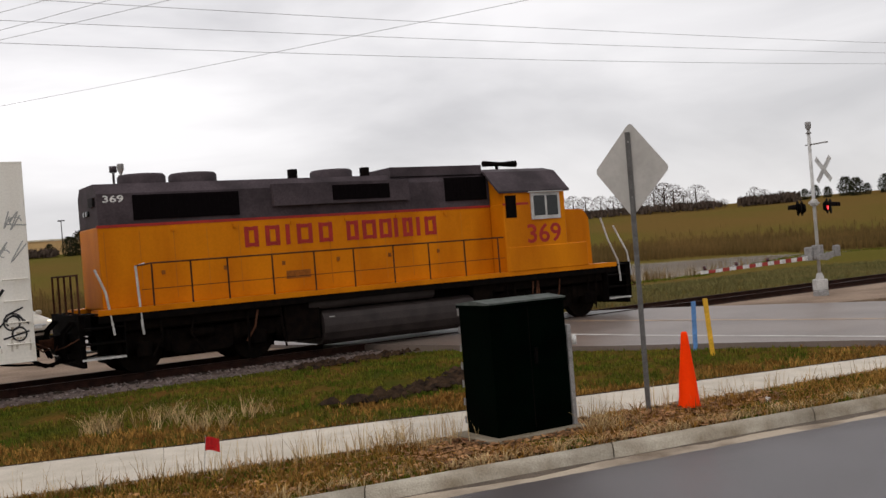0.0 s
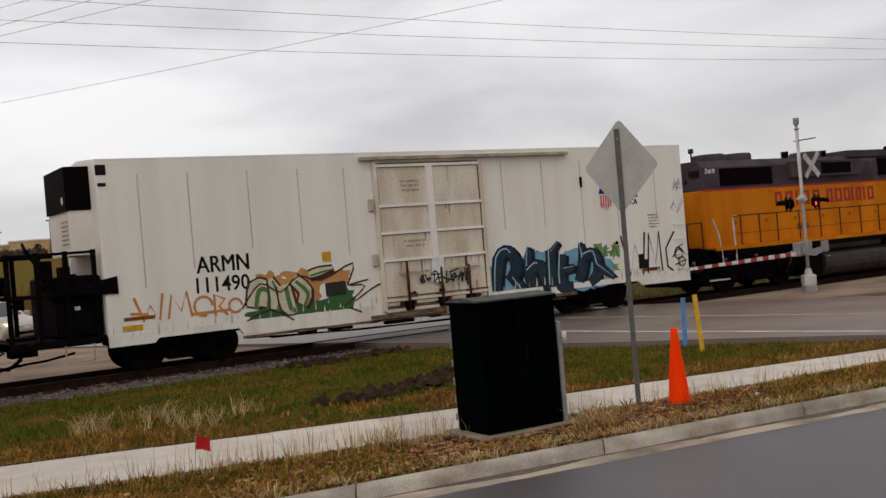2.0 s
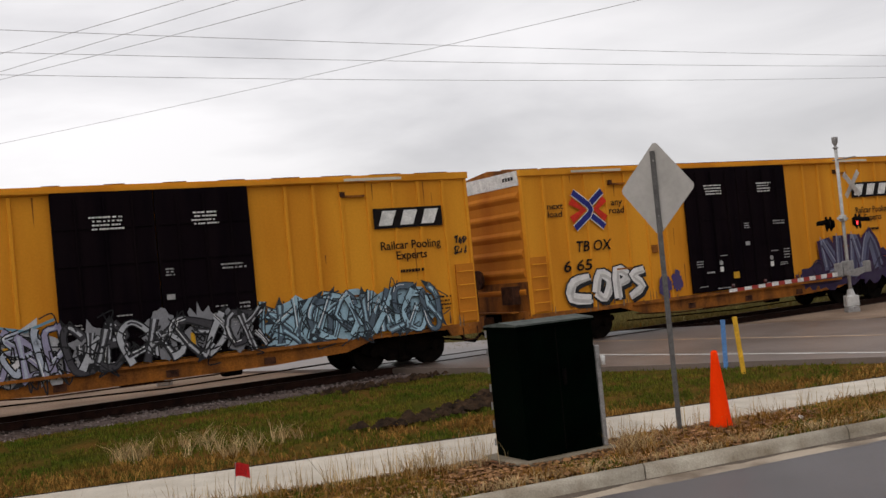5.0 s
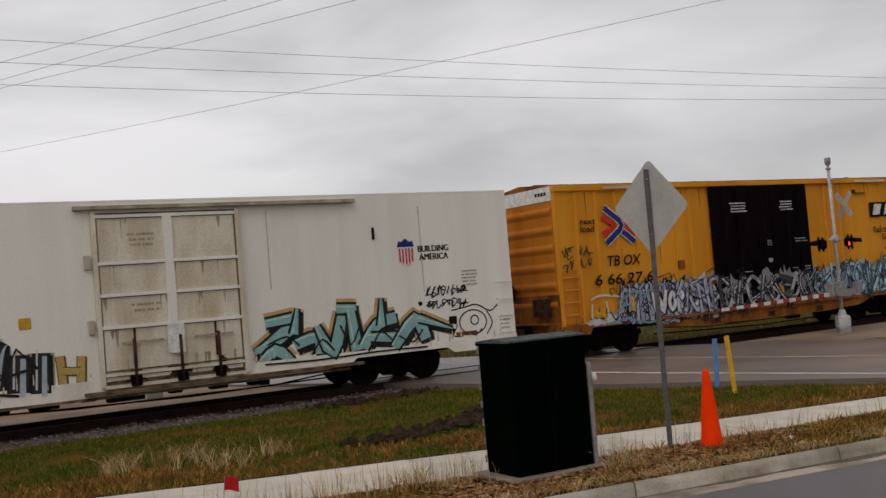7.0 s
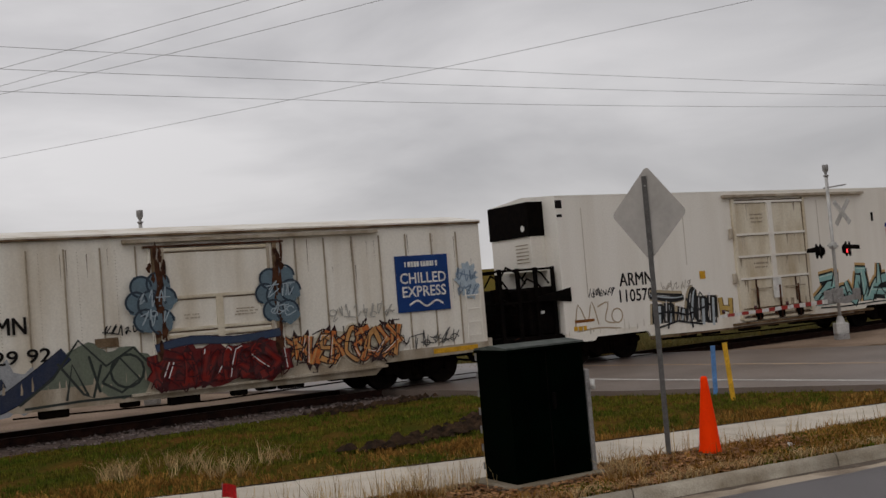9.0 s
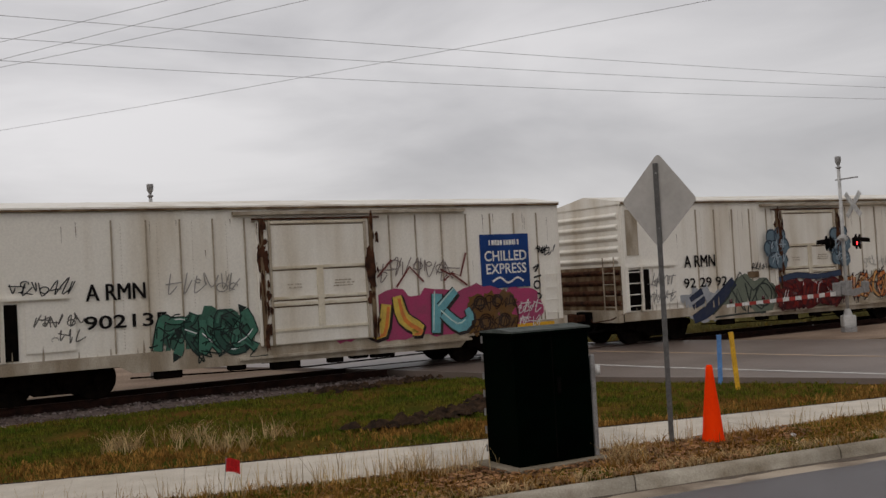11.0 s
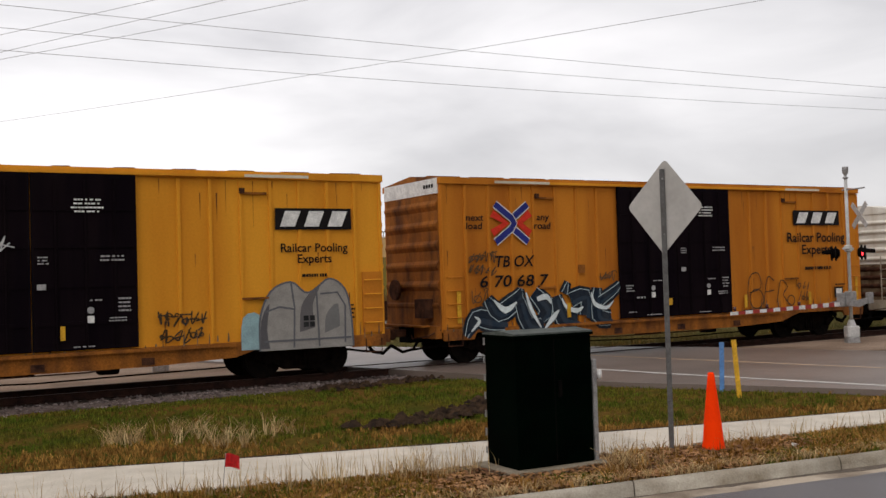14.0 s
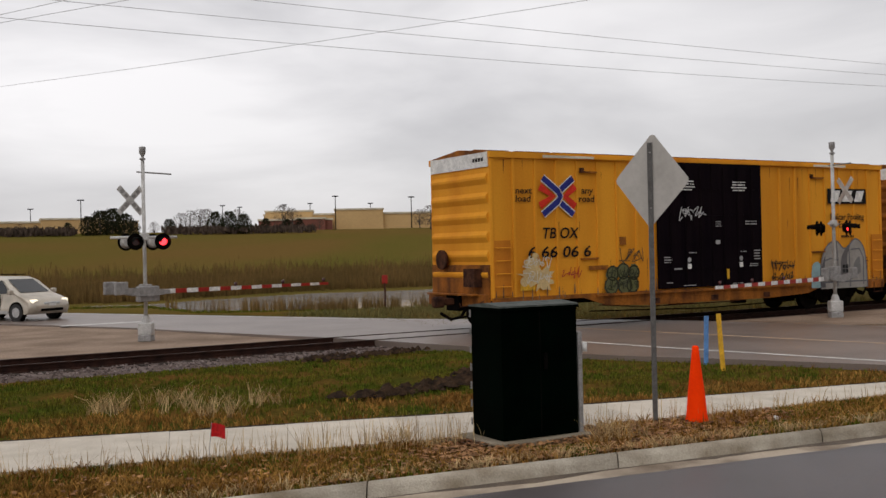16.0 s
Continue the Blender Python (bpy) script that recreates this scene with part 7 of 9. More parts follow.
    chain(bm, [(2.24, -1.48, 2.44), (2.6, -1.48, 2.48), (12.3, -1.48, 2.48)], 0.02)
    part("railing", bm, M_RUST, car)
    bm = bmesh.new()
    tube(bm, (2.35, -1.48, 1.9), (12.3, -1.48, 1.92), 0.009, 5)
    part("railing_chain", bm, M_RUST, car)
    for pts in ([(2.45, -1.46, 2.48), (2.24, -1.48, 2.44), (2.3, -1.48, 1.1), (2.32, -1.48, 0.9)], [(1.35, -1.46, 2.42), (1.55, -1.48, 1.9), (1.68, -1.48, 0.95)], [(15.95, -1.3, 2.85), (16.05, -1.45, 2.2), (16.35, -1.48, 1.55), (16.4, -1.48, 0.95)], [(16.5, -1.2, 2.6), (16.75, -1.45, 1.8), (16.85, -1.46, 1.1)]):
        bm = bmesh.new()
        chain(bm, pts, 0.028)
        part("hand_rail", bm, M_SILVER, car)
    for k in range(5):
        bm = bmesh.new()
        tube(bm, (1.0, -1.3 + 0.65 * k, 1.45), (1.0, -1.3 + 0.65 * k, 2.35), 0.025, 6)
        part("end_railing_post", bm, M_RUST, car)
    bm = bmesh.new()
    tube(bm, (1.0, -1.3, 2.33), (1.0, 1.3, 2.33), 0.022, 6)
    part("end_railing", bm, M_RUST, car)
    # dark boxes added as underside shade, and pipes between the frame and the trucks
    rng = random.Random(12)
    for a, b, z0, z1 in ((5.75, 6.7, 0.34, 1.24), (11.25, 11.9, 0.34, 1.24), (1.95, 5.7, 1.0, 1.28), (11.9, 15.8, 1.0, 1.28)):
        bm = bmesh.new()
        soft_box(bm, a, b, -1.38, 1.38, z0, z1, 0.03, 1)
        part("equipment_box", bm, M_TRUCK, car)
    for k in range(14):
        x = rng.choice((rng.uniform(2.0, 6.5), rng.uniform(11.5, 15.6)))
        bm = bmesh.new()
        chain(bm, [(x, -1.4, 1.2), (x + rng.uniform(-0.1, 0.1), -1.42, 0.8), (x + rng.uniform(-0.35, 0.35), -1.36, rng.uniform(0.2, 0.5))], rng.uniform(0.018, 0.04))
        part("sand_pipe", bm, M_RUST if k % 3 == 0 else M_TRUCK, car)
    # fuel tank and reservoirs
    bm = bmesh.new()
    prism(bm, [(-1.46, 0.45), (-1.48, 0.62), (-1.46, 0.80), (-1.38, 0.92), (-1.2, 1.0), (1.2, 1.0), (1.46, 0.85), (1.46, 0.45), (1.15, 0.16), (-1.15, 0.16), (-1.36, 0.27)], 6.75, 11.2)
    part("fuel_tank", bm, M_TANK, car)
    bm = bmesh.new()
    tube(bm, (6.4, -1.25, 1.2), (10.0, -1.25, 1.2), 0.17, 16)
    part("air_tank", bm, M_TANK, car)
    boxes("fuel_gauge", M_SILVER, car, [(6.9, 7.05, -1.44, -1.42, 0.6, 0.85)])
    coupler(car, 0.95, -1)
    coupler(car, 16.75, 1)
    # trucks
    wm = wheelset_mesh(0.51)
    for x in (3.75, 14.0):
        bm = bmesh.new()
        for y in (-1.1, 1.1):
            prism(bm, [(-2.05, 0.62), (-2.05, 0.86), (-1.6, 0.98), (-0.9, 0.92), (0.9, 0.92), (1.6, 0.98), (2.05, 0.86), (2.05, 0.62), (1.7, 0.58), (1.05, 0.62), (0.6, 0.36), (-0.6, 0.36), (-1.05, 0.62), (-1.7, 0.58)], y - 0.09, y + 0.09, "y")
            for dx in (-1.37, 1.37):
                soft_box(bm, dx - 0.18, dx + 0.18, y * 1.02 - 0.16, y * 1.02 + 0.16, 0.38, 0.72, 0.03, 1)
                tube(bm, (dx - 0.55, y * 1.08, 0.45), (dx - 0.55, y * 1.08, 0.95), 0.09, 8)
                tube(bm, (dx + 0.55, y * 1.08, 0.45), (dx + 0.55, y * 1.08, 0.95), 0.09, 8)
        t = part("truck", bm, M_TRUCK, car, at=pose(x, 0, 0))
        # dark block added behind the wheels to stand for shade
        boxes("brake_rigging", M_TRUCK, t, [(-2.0, 2.0, -0.6, 0.6, 0.25, 0.98)])
        boxes("bolster", M_TRUCK, t, [(-0.35, 0.35, -1.0, 1.0, 0.5, 0.95)])
        bm = bmesh.new()
        tube(bm, (-0.3, -1.26, 0.8), (0.25, -1.26, 0.8), 0.11, 10)
        part("brake_cylinder", bm, M_TRUCK, t)
        for dx in (-1.37, 1.37):
            w = part_of("wheelset", wm, t, at=pose(dx, 0, 0.51))
            WHEELS.append((w, dx, 0.51))
    return car


locomotive(82.19)

K = (0.016, 0.016, 0.018)
c = reefer(82.19, "111490", 17.8, 21)
mist(c, SIDE, ((-6.9, 1.2, 0.75, 0.55), (-5.8, 1.3, 0.8, 0.6), (-4.6, 1.25, 0.8, 0.6), (-3.7, 1.15, 0.6, 0.45)), (0.17, 0.36, 0.50), 3, "light blue sprayed cloud")
letters(c, SIDE - 0.003, -7.45, -3.1, 0.66, 2.05, (((0.02, 0.1, 0.16), (0.05, 0.8, 0.24), (0.14, 0.95, 0.2), (0.19, 0.6, 0.26), (0.12, 0.35, 0.2)), ((0.16, 0.4, 0.14), (0.24, 0.08, 0.22)), ((0.3, 1.0, 0.08), (0.28, 0.5, 0.24), (0.34, 0.12, 0.22)), ((0.28, 0.5, 0.2), (0.37, 0.62, 0.22), (0.42, 0.05, 0.16)), ((0.47, 0.9, 0.22), (0.46, 0.15, 0.24)), ((0.47, 0.85, 0.1), (0.54, 1.05, 0.05)), ((0.56, 0.8, 0.2), (0.54, 0.15, 0.24), (0.64, 0.1, 0.2)), ((0.57, 0.48, 0.14), (0.66, 0.5, 0.1)), ((0.72, 1.0, 0.06), (0.74, 0.65, 0.24), (0.69, 0.2, 0.2)), ((0.74, 0.7, 0.2), (0.84, 0.75, 0.2), (0.86, 0.35, 0.24), (0.78, 0.15, 0.14)), ((0.86, 0.5, 0.18), (1.0, 0.2, 0.06))), (0.018, 0.035, 0.05), (0.010, 0.012, 0.016), None, None, 0.04, (0.09, -0.05), (0.36, 0.56, 0.66), "black and light blue graffiti lettering")
pen(c, SIDE - 0.014, [[(-2.75, 2.15), (-2.45, 0.95), (-2.2, 1.85), (-1.95, 0.92), (-1.78, 2.2)], [(-1.75, 0.95), (-1.62, 2.15), (-1.42, 1.2), (-1.2, 2.2), (-1.15, 0.98)], [(-0.55, 2.15), (-0.95, 1.65), (-0.92, 1.1), (-0.7, 0.95)]], 0.062, K, "tall thin black graffiti letters", 1)
pen(c, SIDE - 0.012, [ring(-0.42, 1.45, 0.2, 1.6), [(-0.7, 1.35), (-0.4, 1.6), (-0.1, 1.4)], ring(-0.3, 1.2, 0.14), [(-0.62, 1.12), (-0.1, 1.25)], [(-0.55, 1.6), (-0.2, 1.75)]], 0.035, K)
mist(c, SIDE, ((-3.55, 1.72, 0.36, 0.22), (-3.0, 1.7, 0.2, 0.2), (-3.2, 1.25, 0.3, 0.14)), (0.16, 0.30, 0.10), 15, "small green sprayed patches", 0.4)
pen(c, SIDE - 0.006, [[(-3.9, 1.6), (-3.7, 1.9), (-3.5, 1.55), (-3.3, 1.9)], [(-3.2, 1.55), (-3.0, 1.85), (-2.9, 1.5)]], 0.03, (0.05, 0.09, 0.03))
boxes("builder_plate", M_PAINTK, c, [(-2.1, -1.72, SIDE - 0.024, SIDE - 0.016, 1.12, 1.38)])
pen(c, SIDE - 0.008, [[(-17.2, 1.7), (-17.0, 1.15), (-16.85, 1.5), (-16.65, 1.15), (-16.55, 1.75)], [(-16.45, 1.15), (-16.35, 1.7), (-16.15, 1.3), (-16.0, 1.75), (-15.9, 1.15)], ring(-15.62, 1.36, 0.22, 0.8), [(-15.35, 1.1), (-15.35, 1.6), (-15.1, 1.48), (-15.25, 1.32), (-15.05, 1.1)], ring(-14.85, 1.3, 0.16, 0.9), [(-17.3, 1.35), (-16.9, 1.3)], [(-15.9, 1.2), (-15.0, 1.22)]], 0.06, (0.60, 0.24, 0.06), "orange graffiti tag", 1)
mist(c, SIDE, ((-14.0, 1.75, 0.5, 0.25), (-13.0, 1.72, 0.75, 0.28), (-12.1, 1.7, 0.35, 0.22), (-13.6, 1.3, 0.9, 0.45)), (0.58, 0.27, 0.09), 9, "orange sprayed cloud", 0.3)
mist(c, SIDE - 0.003, ((-13.9, 0.95, 0.65, 0.28), (-12.9, 0.95, 0.7, 0.3), (-12.1, 1.15, 0.4, 0.42)), (0.045, 0.13, 0.04), 10, "green sprayed base", 0.22)
letters(c, SIDE - 0.006, -14.6, -11.6, 0.72, 1.98, (((0.06, 0.4, 0.24), (0.1, 0.75, 0.3), (0.18, 0.7, 0.26), (0.16, 0.38, 0.2)), ((0.22, 0.9, 0.1), (0.27, 0.55, 0.28), (0.25, 0.3, 0.22)), ((0.33, 0.75, 0.26), (0.36, 0.35, 0.3), (0.42, 0.3, 0.2)), ((0.42, 0.85, 0.2), (0.52, 0.6, 0.26), (0.48, 0.35, 0.2)), ((0.56, 0.9, 0.12), (0.66, 0.95, 0.14), (0.78, 1.0, 0.05))), (0.62, 0.57, 0.40), (0.07, 0.025, 0.018), None, (0.10, 0.18, 0.06), 0.05, (0.03, -0.05), None, "cream and green graffiti lettering edged in rust")
boxes("graffiti_block", spray((0.03, 0.03, 0.022)), c, [(-12.5, -11.95, SIDE - 0.016, SIDE - 0.012, 1.28, 1.62)])
pen(c, SIDE - 0.016, [[(-14.7, 1.2), (-14.2, 1.75), (-13.7, 1.5), (-13.2, 1.85), (-12.6, 1.7), (-11.7, 2.05), (-11.9, 1.5)], [(-12.0, 1.0), (-11.4, 1.45), (-11.9, 1.5), (-11.3, 1.6)], [(-11.7, 1.1), (-11.0, 1.45), (-10.6, 1.35), (-10.1, 1.55)], [(-14.6, 0.9), (-14.0, 1.1), (-13.4, 0.8)], [(-11.9, 0.95), (-11.55, 0.8)]], 0.04, (0.05, 0.025, 0.02))
graffiti(c, SIDE - 0.125, -9.95, -8.3, 1.3, 1.72, 5, None, K, seed=11, width=0.26)
graffiti(c, SIDE, -0.62, -0.1, 2.7, 3.85, 2, None, (0.40, 0.40, 0.38), seed=13, width=0.06)

c = boxcar(61.95, "6 65", M_ORANGE, 16.4, 31, "yellow boxcar with black doors, purple and white graffiti")
mist(c, SIDE - 0.018, ((-5.2, 1.05, 0.6, 0.38), (-4.3, 1.1, 0.9, 0.5), (-3.3, 1.1, 0.9, 0.45), (-2.3, 1.25, 0.8, 0.6), (-1.6, 1.25, 0.7, 0.5)), (0.040, 0.026, 0.065), 17, "dark purple sprayed cloud", 0.2)
letters(c, SIDE - 0.021, -5.7, -1.0, 0.72, 2.4, (((0.24, 0.9, 0.16), (0.28, 0.3, 0.24)), ((0.26, 0.85, 0.18), (0.40, 0.3, 0.24)), ((0.40, 0.25, 0.22), (0.41, 0.95, 0.16)), ((0.57, 0.95, 0.2), (0.54, 0.1, 0.22)), ((0.58, 0.9, 0.18), (0.66, 0.25, 0.26)), ((0.66, 0.35, 0.22), (0.74, 0.9, 0.2), (0.82, 0.25, 0.3)), ((0.30, 0.22, 0.2), (0.48, 0.28, 0.16))), (0.11, 0.115, 0.18), (0.034, 0.015, 0.046), (0.05, 0.02, 0.062), (0.05, 0.045, 0.09), 0.05, (0.08, -0.07), (0.26, 0.27, 0.35), "lavender and dark purple graffiti letters")
pen(c, SIDE - 0.034, [ring(-4.9, 1.3, 0.3, 1.4), [(-2.2, 1.0), (-1.7, 1.5), (-1.3, 1.1)], ring(-1.6, 1.3, 0.25, 1.4), [(-4.2, 1.1), (-3.6, 0.9), (-3.0, 1.15)]], 0.04, (0.022, 0.014, 0.035))
pen(c, SIDE - 0.022, [[(-1.5, 1.5), (-1.2, 1.35), (-1.4, 1.2), (-1.0, 1.3)], ring(-1.05, 1.45, 0.14), ring(-0.95, 1.12, 0.16, 1.5), [(-1.4, 0.95), (-0.8, 1.0)], [(-1.35, 1.05), (-1.1, 0.85), (-0.85, 0.95)]], 0.05, (0.60, 0.10, 0.02), "small red graffiti tag")
letters(c, SIDE - 0.02, -15.3, -12.2, 0.95, 2.1, (((0.3, 0.75, 0.16), (0.12, 0.65, 0.24), (0.08, 0.3, 0.28), (0.3, 0.2, 0.24)), ((0.36, 0.35, 0.24), (0.42, 0.8, 0.24), (0.54, 0.6, 0.26), (0.46, 0.2, 0.22), (0.36, 0.35, 0.2)), ((0.62, 0.15, 0.26), (0.62, 0.85, 0.24), (0.76, 0.65, 0.24), (0.64, 0.5, 0.18)), ((0.95, 0.8, 0.18), (0.8, 0.7, 0.2), (0.92, 0.4, 0.22), (0.76, 0.15, 0.18))), (0.72, 0.70, 0.68), K, None, (0.50, 0.48, 0.46), 0.05, (0.06, -0.06), None, "white graffiti letters with black outlines")
mist(c, SIDE - 0.02, ((-11.6, 1.3, 0.25, 0.4), (-11.1, 1.4, 0.2, 0.3)), (0.07, 0.05, 0.14), 19, "", 0.3)

c = boxcar(43.84, "6 66 27 6", M_ORANGE, 16.45, 32, "yellow boxcar with black doors, long silver and blue graffiti")
mist(c, SIDE - 0.018, ((-15.25, 0.98, 0.35, 0.1), (-14.6, 1.02, 0.45, 0.14), (-13.6, 1.3, 0.7, 0.5), (-12.5, 1.35, 0.8, 0.55), (-11.3, 1.45, 0.8, 0.6), (-10.8, 1.3, 0.4, 0.55)), (0.52, 0.52, 0.54), 22, "pale silver sprayed cloud", 0.3)
graffiti(c, SIDE - 0.021, -14.3, -10.5, 0.75, 2.05, 8, (0.40, 0.44, 0.52), K, None, 23, 0.17, (0.30, 0.28, 0.40), "silver graffiti lettering along the lower side")
pen(c, SIDE - 0.06, [[(-14.5, 1.5), (-13.9, 1.75), (-13.4, 1.65), (-12.9, 1.95), (-12.4, 1.75), (-11.8, 2.05), (-11.2, 1.9), (-10.6, 2.1)], [(-14.7, 1.15), (-14.2, 1.4), (-13.8, 1.3)], [(-14.9, 0.9), (-14.2, 1.0), (-13.4, 0.8), (-12.4, 0.95), (-11.2, 0.85)]], 0.06, (0.16, 0.30, 0.38), "", 1)
letters(c, SIDE - 0.062, -13.2, -11.2, 0.95, 1.75, (((0.02, 0.9, 0.14), (0.08, 0.15, 0.2), (0.14, 0.7, 0.16), (0.2, 0.15, 0.2), (0.28, 0.95, 0.14)), ((0.33, 0.5, 0.16), (0.4, 0.85, 0.16), (0.46, 0.5, 0.18), (0.38, 0.2, 0.16), (0.33, 0.5, 0.16)), ((0.52, 0.1, 0.18), (0.54, 0.85, 0.16), (0.62, 0.7, 0.16), (0.55, 0.45, 0.14), (0.66, 0.1, 0.16)), ((0.92, 0.85, 0.14), (0.8, 0.7, 0.16), (0.9, 0.4, 0.18), (0.78, 0.15, 0.14))), (0.66, 0.64, 0.66), K, None, None, 0.03, (0.03, -0.03), None, "round pale graffiti letters")
graffiti(c, SIDE - 0.122, -10.5, -6.0, 0.85, 2.0, 6, (0.055, 0.052, 0.06), K, None, 24, 0.2, (0.42, 0.43, 0.46), "grey and black graffiti across the doors")
mist(c, SIDE - 0.118, ((-9.9, 1.4, 0.4, 0.5), (-8.4, 1.5, 0.35, 0.55), (-7.5, 1.55, 0.3, 0.5), (-6.6, 1.5, 0.35, 0.5)), (0.24, 0.24, 0.26), 29, "", 0.3)
mist(c, SIDE - 0.018, ((-5.0, 1.45, 0.9, 0.6), (-3.6, 1.5, 1.0, 0.62), (-2.2, 1.5, 0.9, 0.6)), (0.33, 0.50, 0.60), 25, "light blue sprayed cloud", 0.12)
graffiti(c, SIDE - 0.021, -5.9, -1.35, 0.9, 2.15, 7, (0.36, 0.54, 0.64), (0.03, 0.04, 0.05), None, 25, 0.18, (0.10, 0.14, 0.18), "light blue and dark graffiti lettering")
for k, (a, b, z0, z1, q) in enumerate(((-15.75, -15.3, 2.5, 3.2, 0.12), (-16.35, -15.95, 2.4, 3.2, 0.12), (-14.75, -14.1, 1.68, 1.98, 0.2), (-13.95, -13.3, 1.68, 1.98, 0.22))):
    graffiti(c, SIDE - 0.02, a, b, z0, z1, 3, None, (0.07, 0.04, 0.014), seed=26 + k, width=q)
pen(c, SIDE - 0.02, [[(-15.45, 1.62), (-15.1, 1.72), (-14.6, 1.68), (-14.2, 1.62)], [(-15.4, 1.5), (-15.45, 1.15), (-15.35, 0.95)], [(-14.9, 1.55), (-14.85, 1.2), (-14.9, 0.95)]], 0.06, (0.62, 0.58, 0.50))
graffiti(c, SIDE - 0.02, -15.4, -14.9, 1.0, 1.5, 3, None, (0.10, 0.06, 0.02), seed=35, width=0.14)
boxes("sprayed_label", M_YTAG, c, [(-15.3, -14.95, SIDE - 0.03, SIDE - 0.024, 1.1, 1.25)])
graffiti(c, SIDE - 0.02, -0.6, -0.2, 2.7, 3.3, 2, None, K, seed=30, width=0.16)
for x in (-13.95, -11.6):
    boxes("reflector", M_YTAG, c, [(x - 0.06, x + 0.06, SIDE - 0.075, SIDE - 0.068, 1.2, 1.6)])

c = reefer(25.76, "110570", 17.79, 41)
letters(c, SIDE, -7.45, -2.0, 0.74, 2.1, (((0.0, 0.3, 0.05), (0.08, 0.42, 0.2), (0.2, 0.74, 0.24)), ((0.02, 0.08, 0.1), (0.1, 0.3, 0.2), (0.17, 0.1, 0.12)), ((0.06, 0.78, 0.14), (0.19, 0.84, 0.16)), ((0.19, 0.55, 0.16), (0.215, 1.0, 0.03)), ((0.19, 0.36, 0.18), (0.3, 0.46, 0.2), (0.31, 0.16, 0.2)), ((0.30, 0.66, 0.1), (0.37, 0.16, 0.22), (0.43, 0.86, 0.18)), ((0.40, 0.93, 0.16), (0.5, 0.9, 0.16)), ((0.47, 0.86, 0.16), (0.49, 0.15, 0.24)), ((0.52, 0.18, 0.2), (0.6, 0.58, 0.2), (0.7, 0.68, 0.2)), ((0.62, 0.55, 0.16), (0.63, 1.06, 0.03)), ((0.56, 0.36, 0.14), (0.74, 0.3, 0.2)), ((0.68, 0.12, 0.16), (0.8, 0.62, 0.24), (0.85, 0.22, 0.22)), ((0.82, 0.62, 0.14), (1.0, 0.36, 0.02))), (0.25, 0.45, 0.43), (0.012, 0.014, 0.014), (0.60, 0.38, 0.16), None, 0.06, (0.07, -0.09), (0.55, 0.68, 0.62), "teal graffiti lettering with orange edges", 3)
pen(c, SIDE - 0.03, [[(-7.1, 1.3), (-6.6, 1.45), (-6.3, 1.2)], [(-6.0, 0.95), (-5.7, 1.3), (-5.4, 1.0)], [(-5.2, 1.6), (-4.95, 1.1), (-4.7, 1.5)], [(-4.4, 0.95), (-4.1, 1.35), (-3.8, 1.1)], [(-3.6, 1.2), (-3.2, 1.0), (-2.9, 1.3)], [(-7.2, 0.85), (-5.8, 0.82), (-4.2, 0.86), (-2.8, 0.84)]], 0.045, (0.012, 0.014, 0.014))
graffiti(c, SIDE, -2.75, -1.5, 1.75, 2.4, 4, None, K, seed=36, width=0.14)
pen(c, SIDE - 0.006, [ring(-1.35, 1.35, 0.42, 1.0, 0.75), ring(-1.3, 1.4, 0.12), [(-1.5, 1.1), (-1.3, 1.0), (-1.1, 1.15)], [(-2.0, 1.7), (-1.6, 1.75), (-1.2, 1.8), (-0.8, 1.6), (-0.55, 1.75)], [(-0.9, 1.6), (-0.75, 1.3), (-0.95, 1.0)], [(-2.1, 1.45), (-1.85, 1.3), (-2.0, 1.05), (-1.7, 1.0)]], 0.035, K, "thin black line drawing of a round shape")
letters(c, SIDE, -14.6, -11.9, 0.72, 1.85, (((0.0, 0.95, 0.08), (0.3, 0.85, 0.12), (0.48, 0.85, 0.05)), ((0.08, 0.15, 0.3), (0.1, 0.7, 0.3)), ((0.24, 0.15, 0.28), (0.26, 0.7, 0.26)), ((0.4, 0.05, 0.2), (0.46, 0.55, 0.26)), ((0.56, 0.1, 0.3), (0.62, 0.85, 0.2), (0.66, 1.05, 0.04)), ((0.74, 0.1, 0.34), (0.76, 0.8, 0.3)), ((0.9, 0.05, 0.3), (0.92, 0.8, 0.26))), (0.03, 0.027, 0.025), K, (0.44, 0.36, 0.24), (0.42, 0.47, 0.50), 0.04, (0.05, -0.05), (0.6, 0.6, 0.6), "black and white graffiti lettering")
pen(c, SIDE - 0.03, [[(-14.6, 1.2), (-13.9, 1.25), (-13.2, 1.1), (-12.4, 1.3)], [(-14.4, 0.8), (-13.6, 0.95), (-12.6, 0.78)], [(-13.2, 1.6), (-12.9, 1.2), (-12.6, 1.75), (-12.2, 1.3)], [(-14.0, 0.75), (-13.8, 1.6)], [(-13.0, 0.7), (-13.1, 1.5)]], 0.06, K, "", 1)
letters(c, SIDE - 0.004, -11.95, -11.15, 0.8, 1.6, (((0.3, 0.1, 0.2), (0.25, 0.9, 0.2)), ((0.75, 0.1, 0.2), (0.8, 0.85, 0.2)), ((0.3, 0.5, 0.18), (0.75, 0.45, 0.18))), (0.50, 0.34, 0.10), (0.12, 0.07, 0.03), None, None, 0.02, (0.02, -0.02), None, "small ochre graffiti shapes")
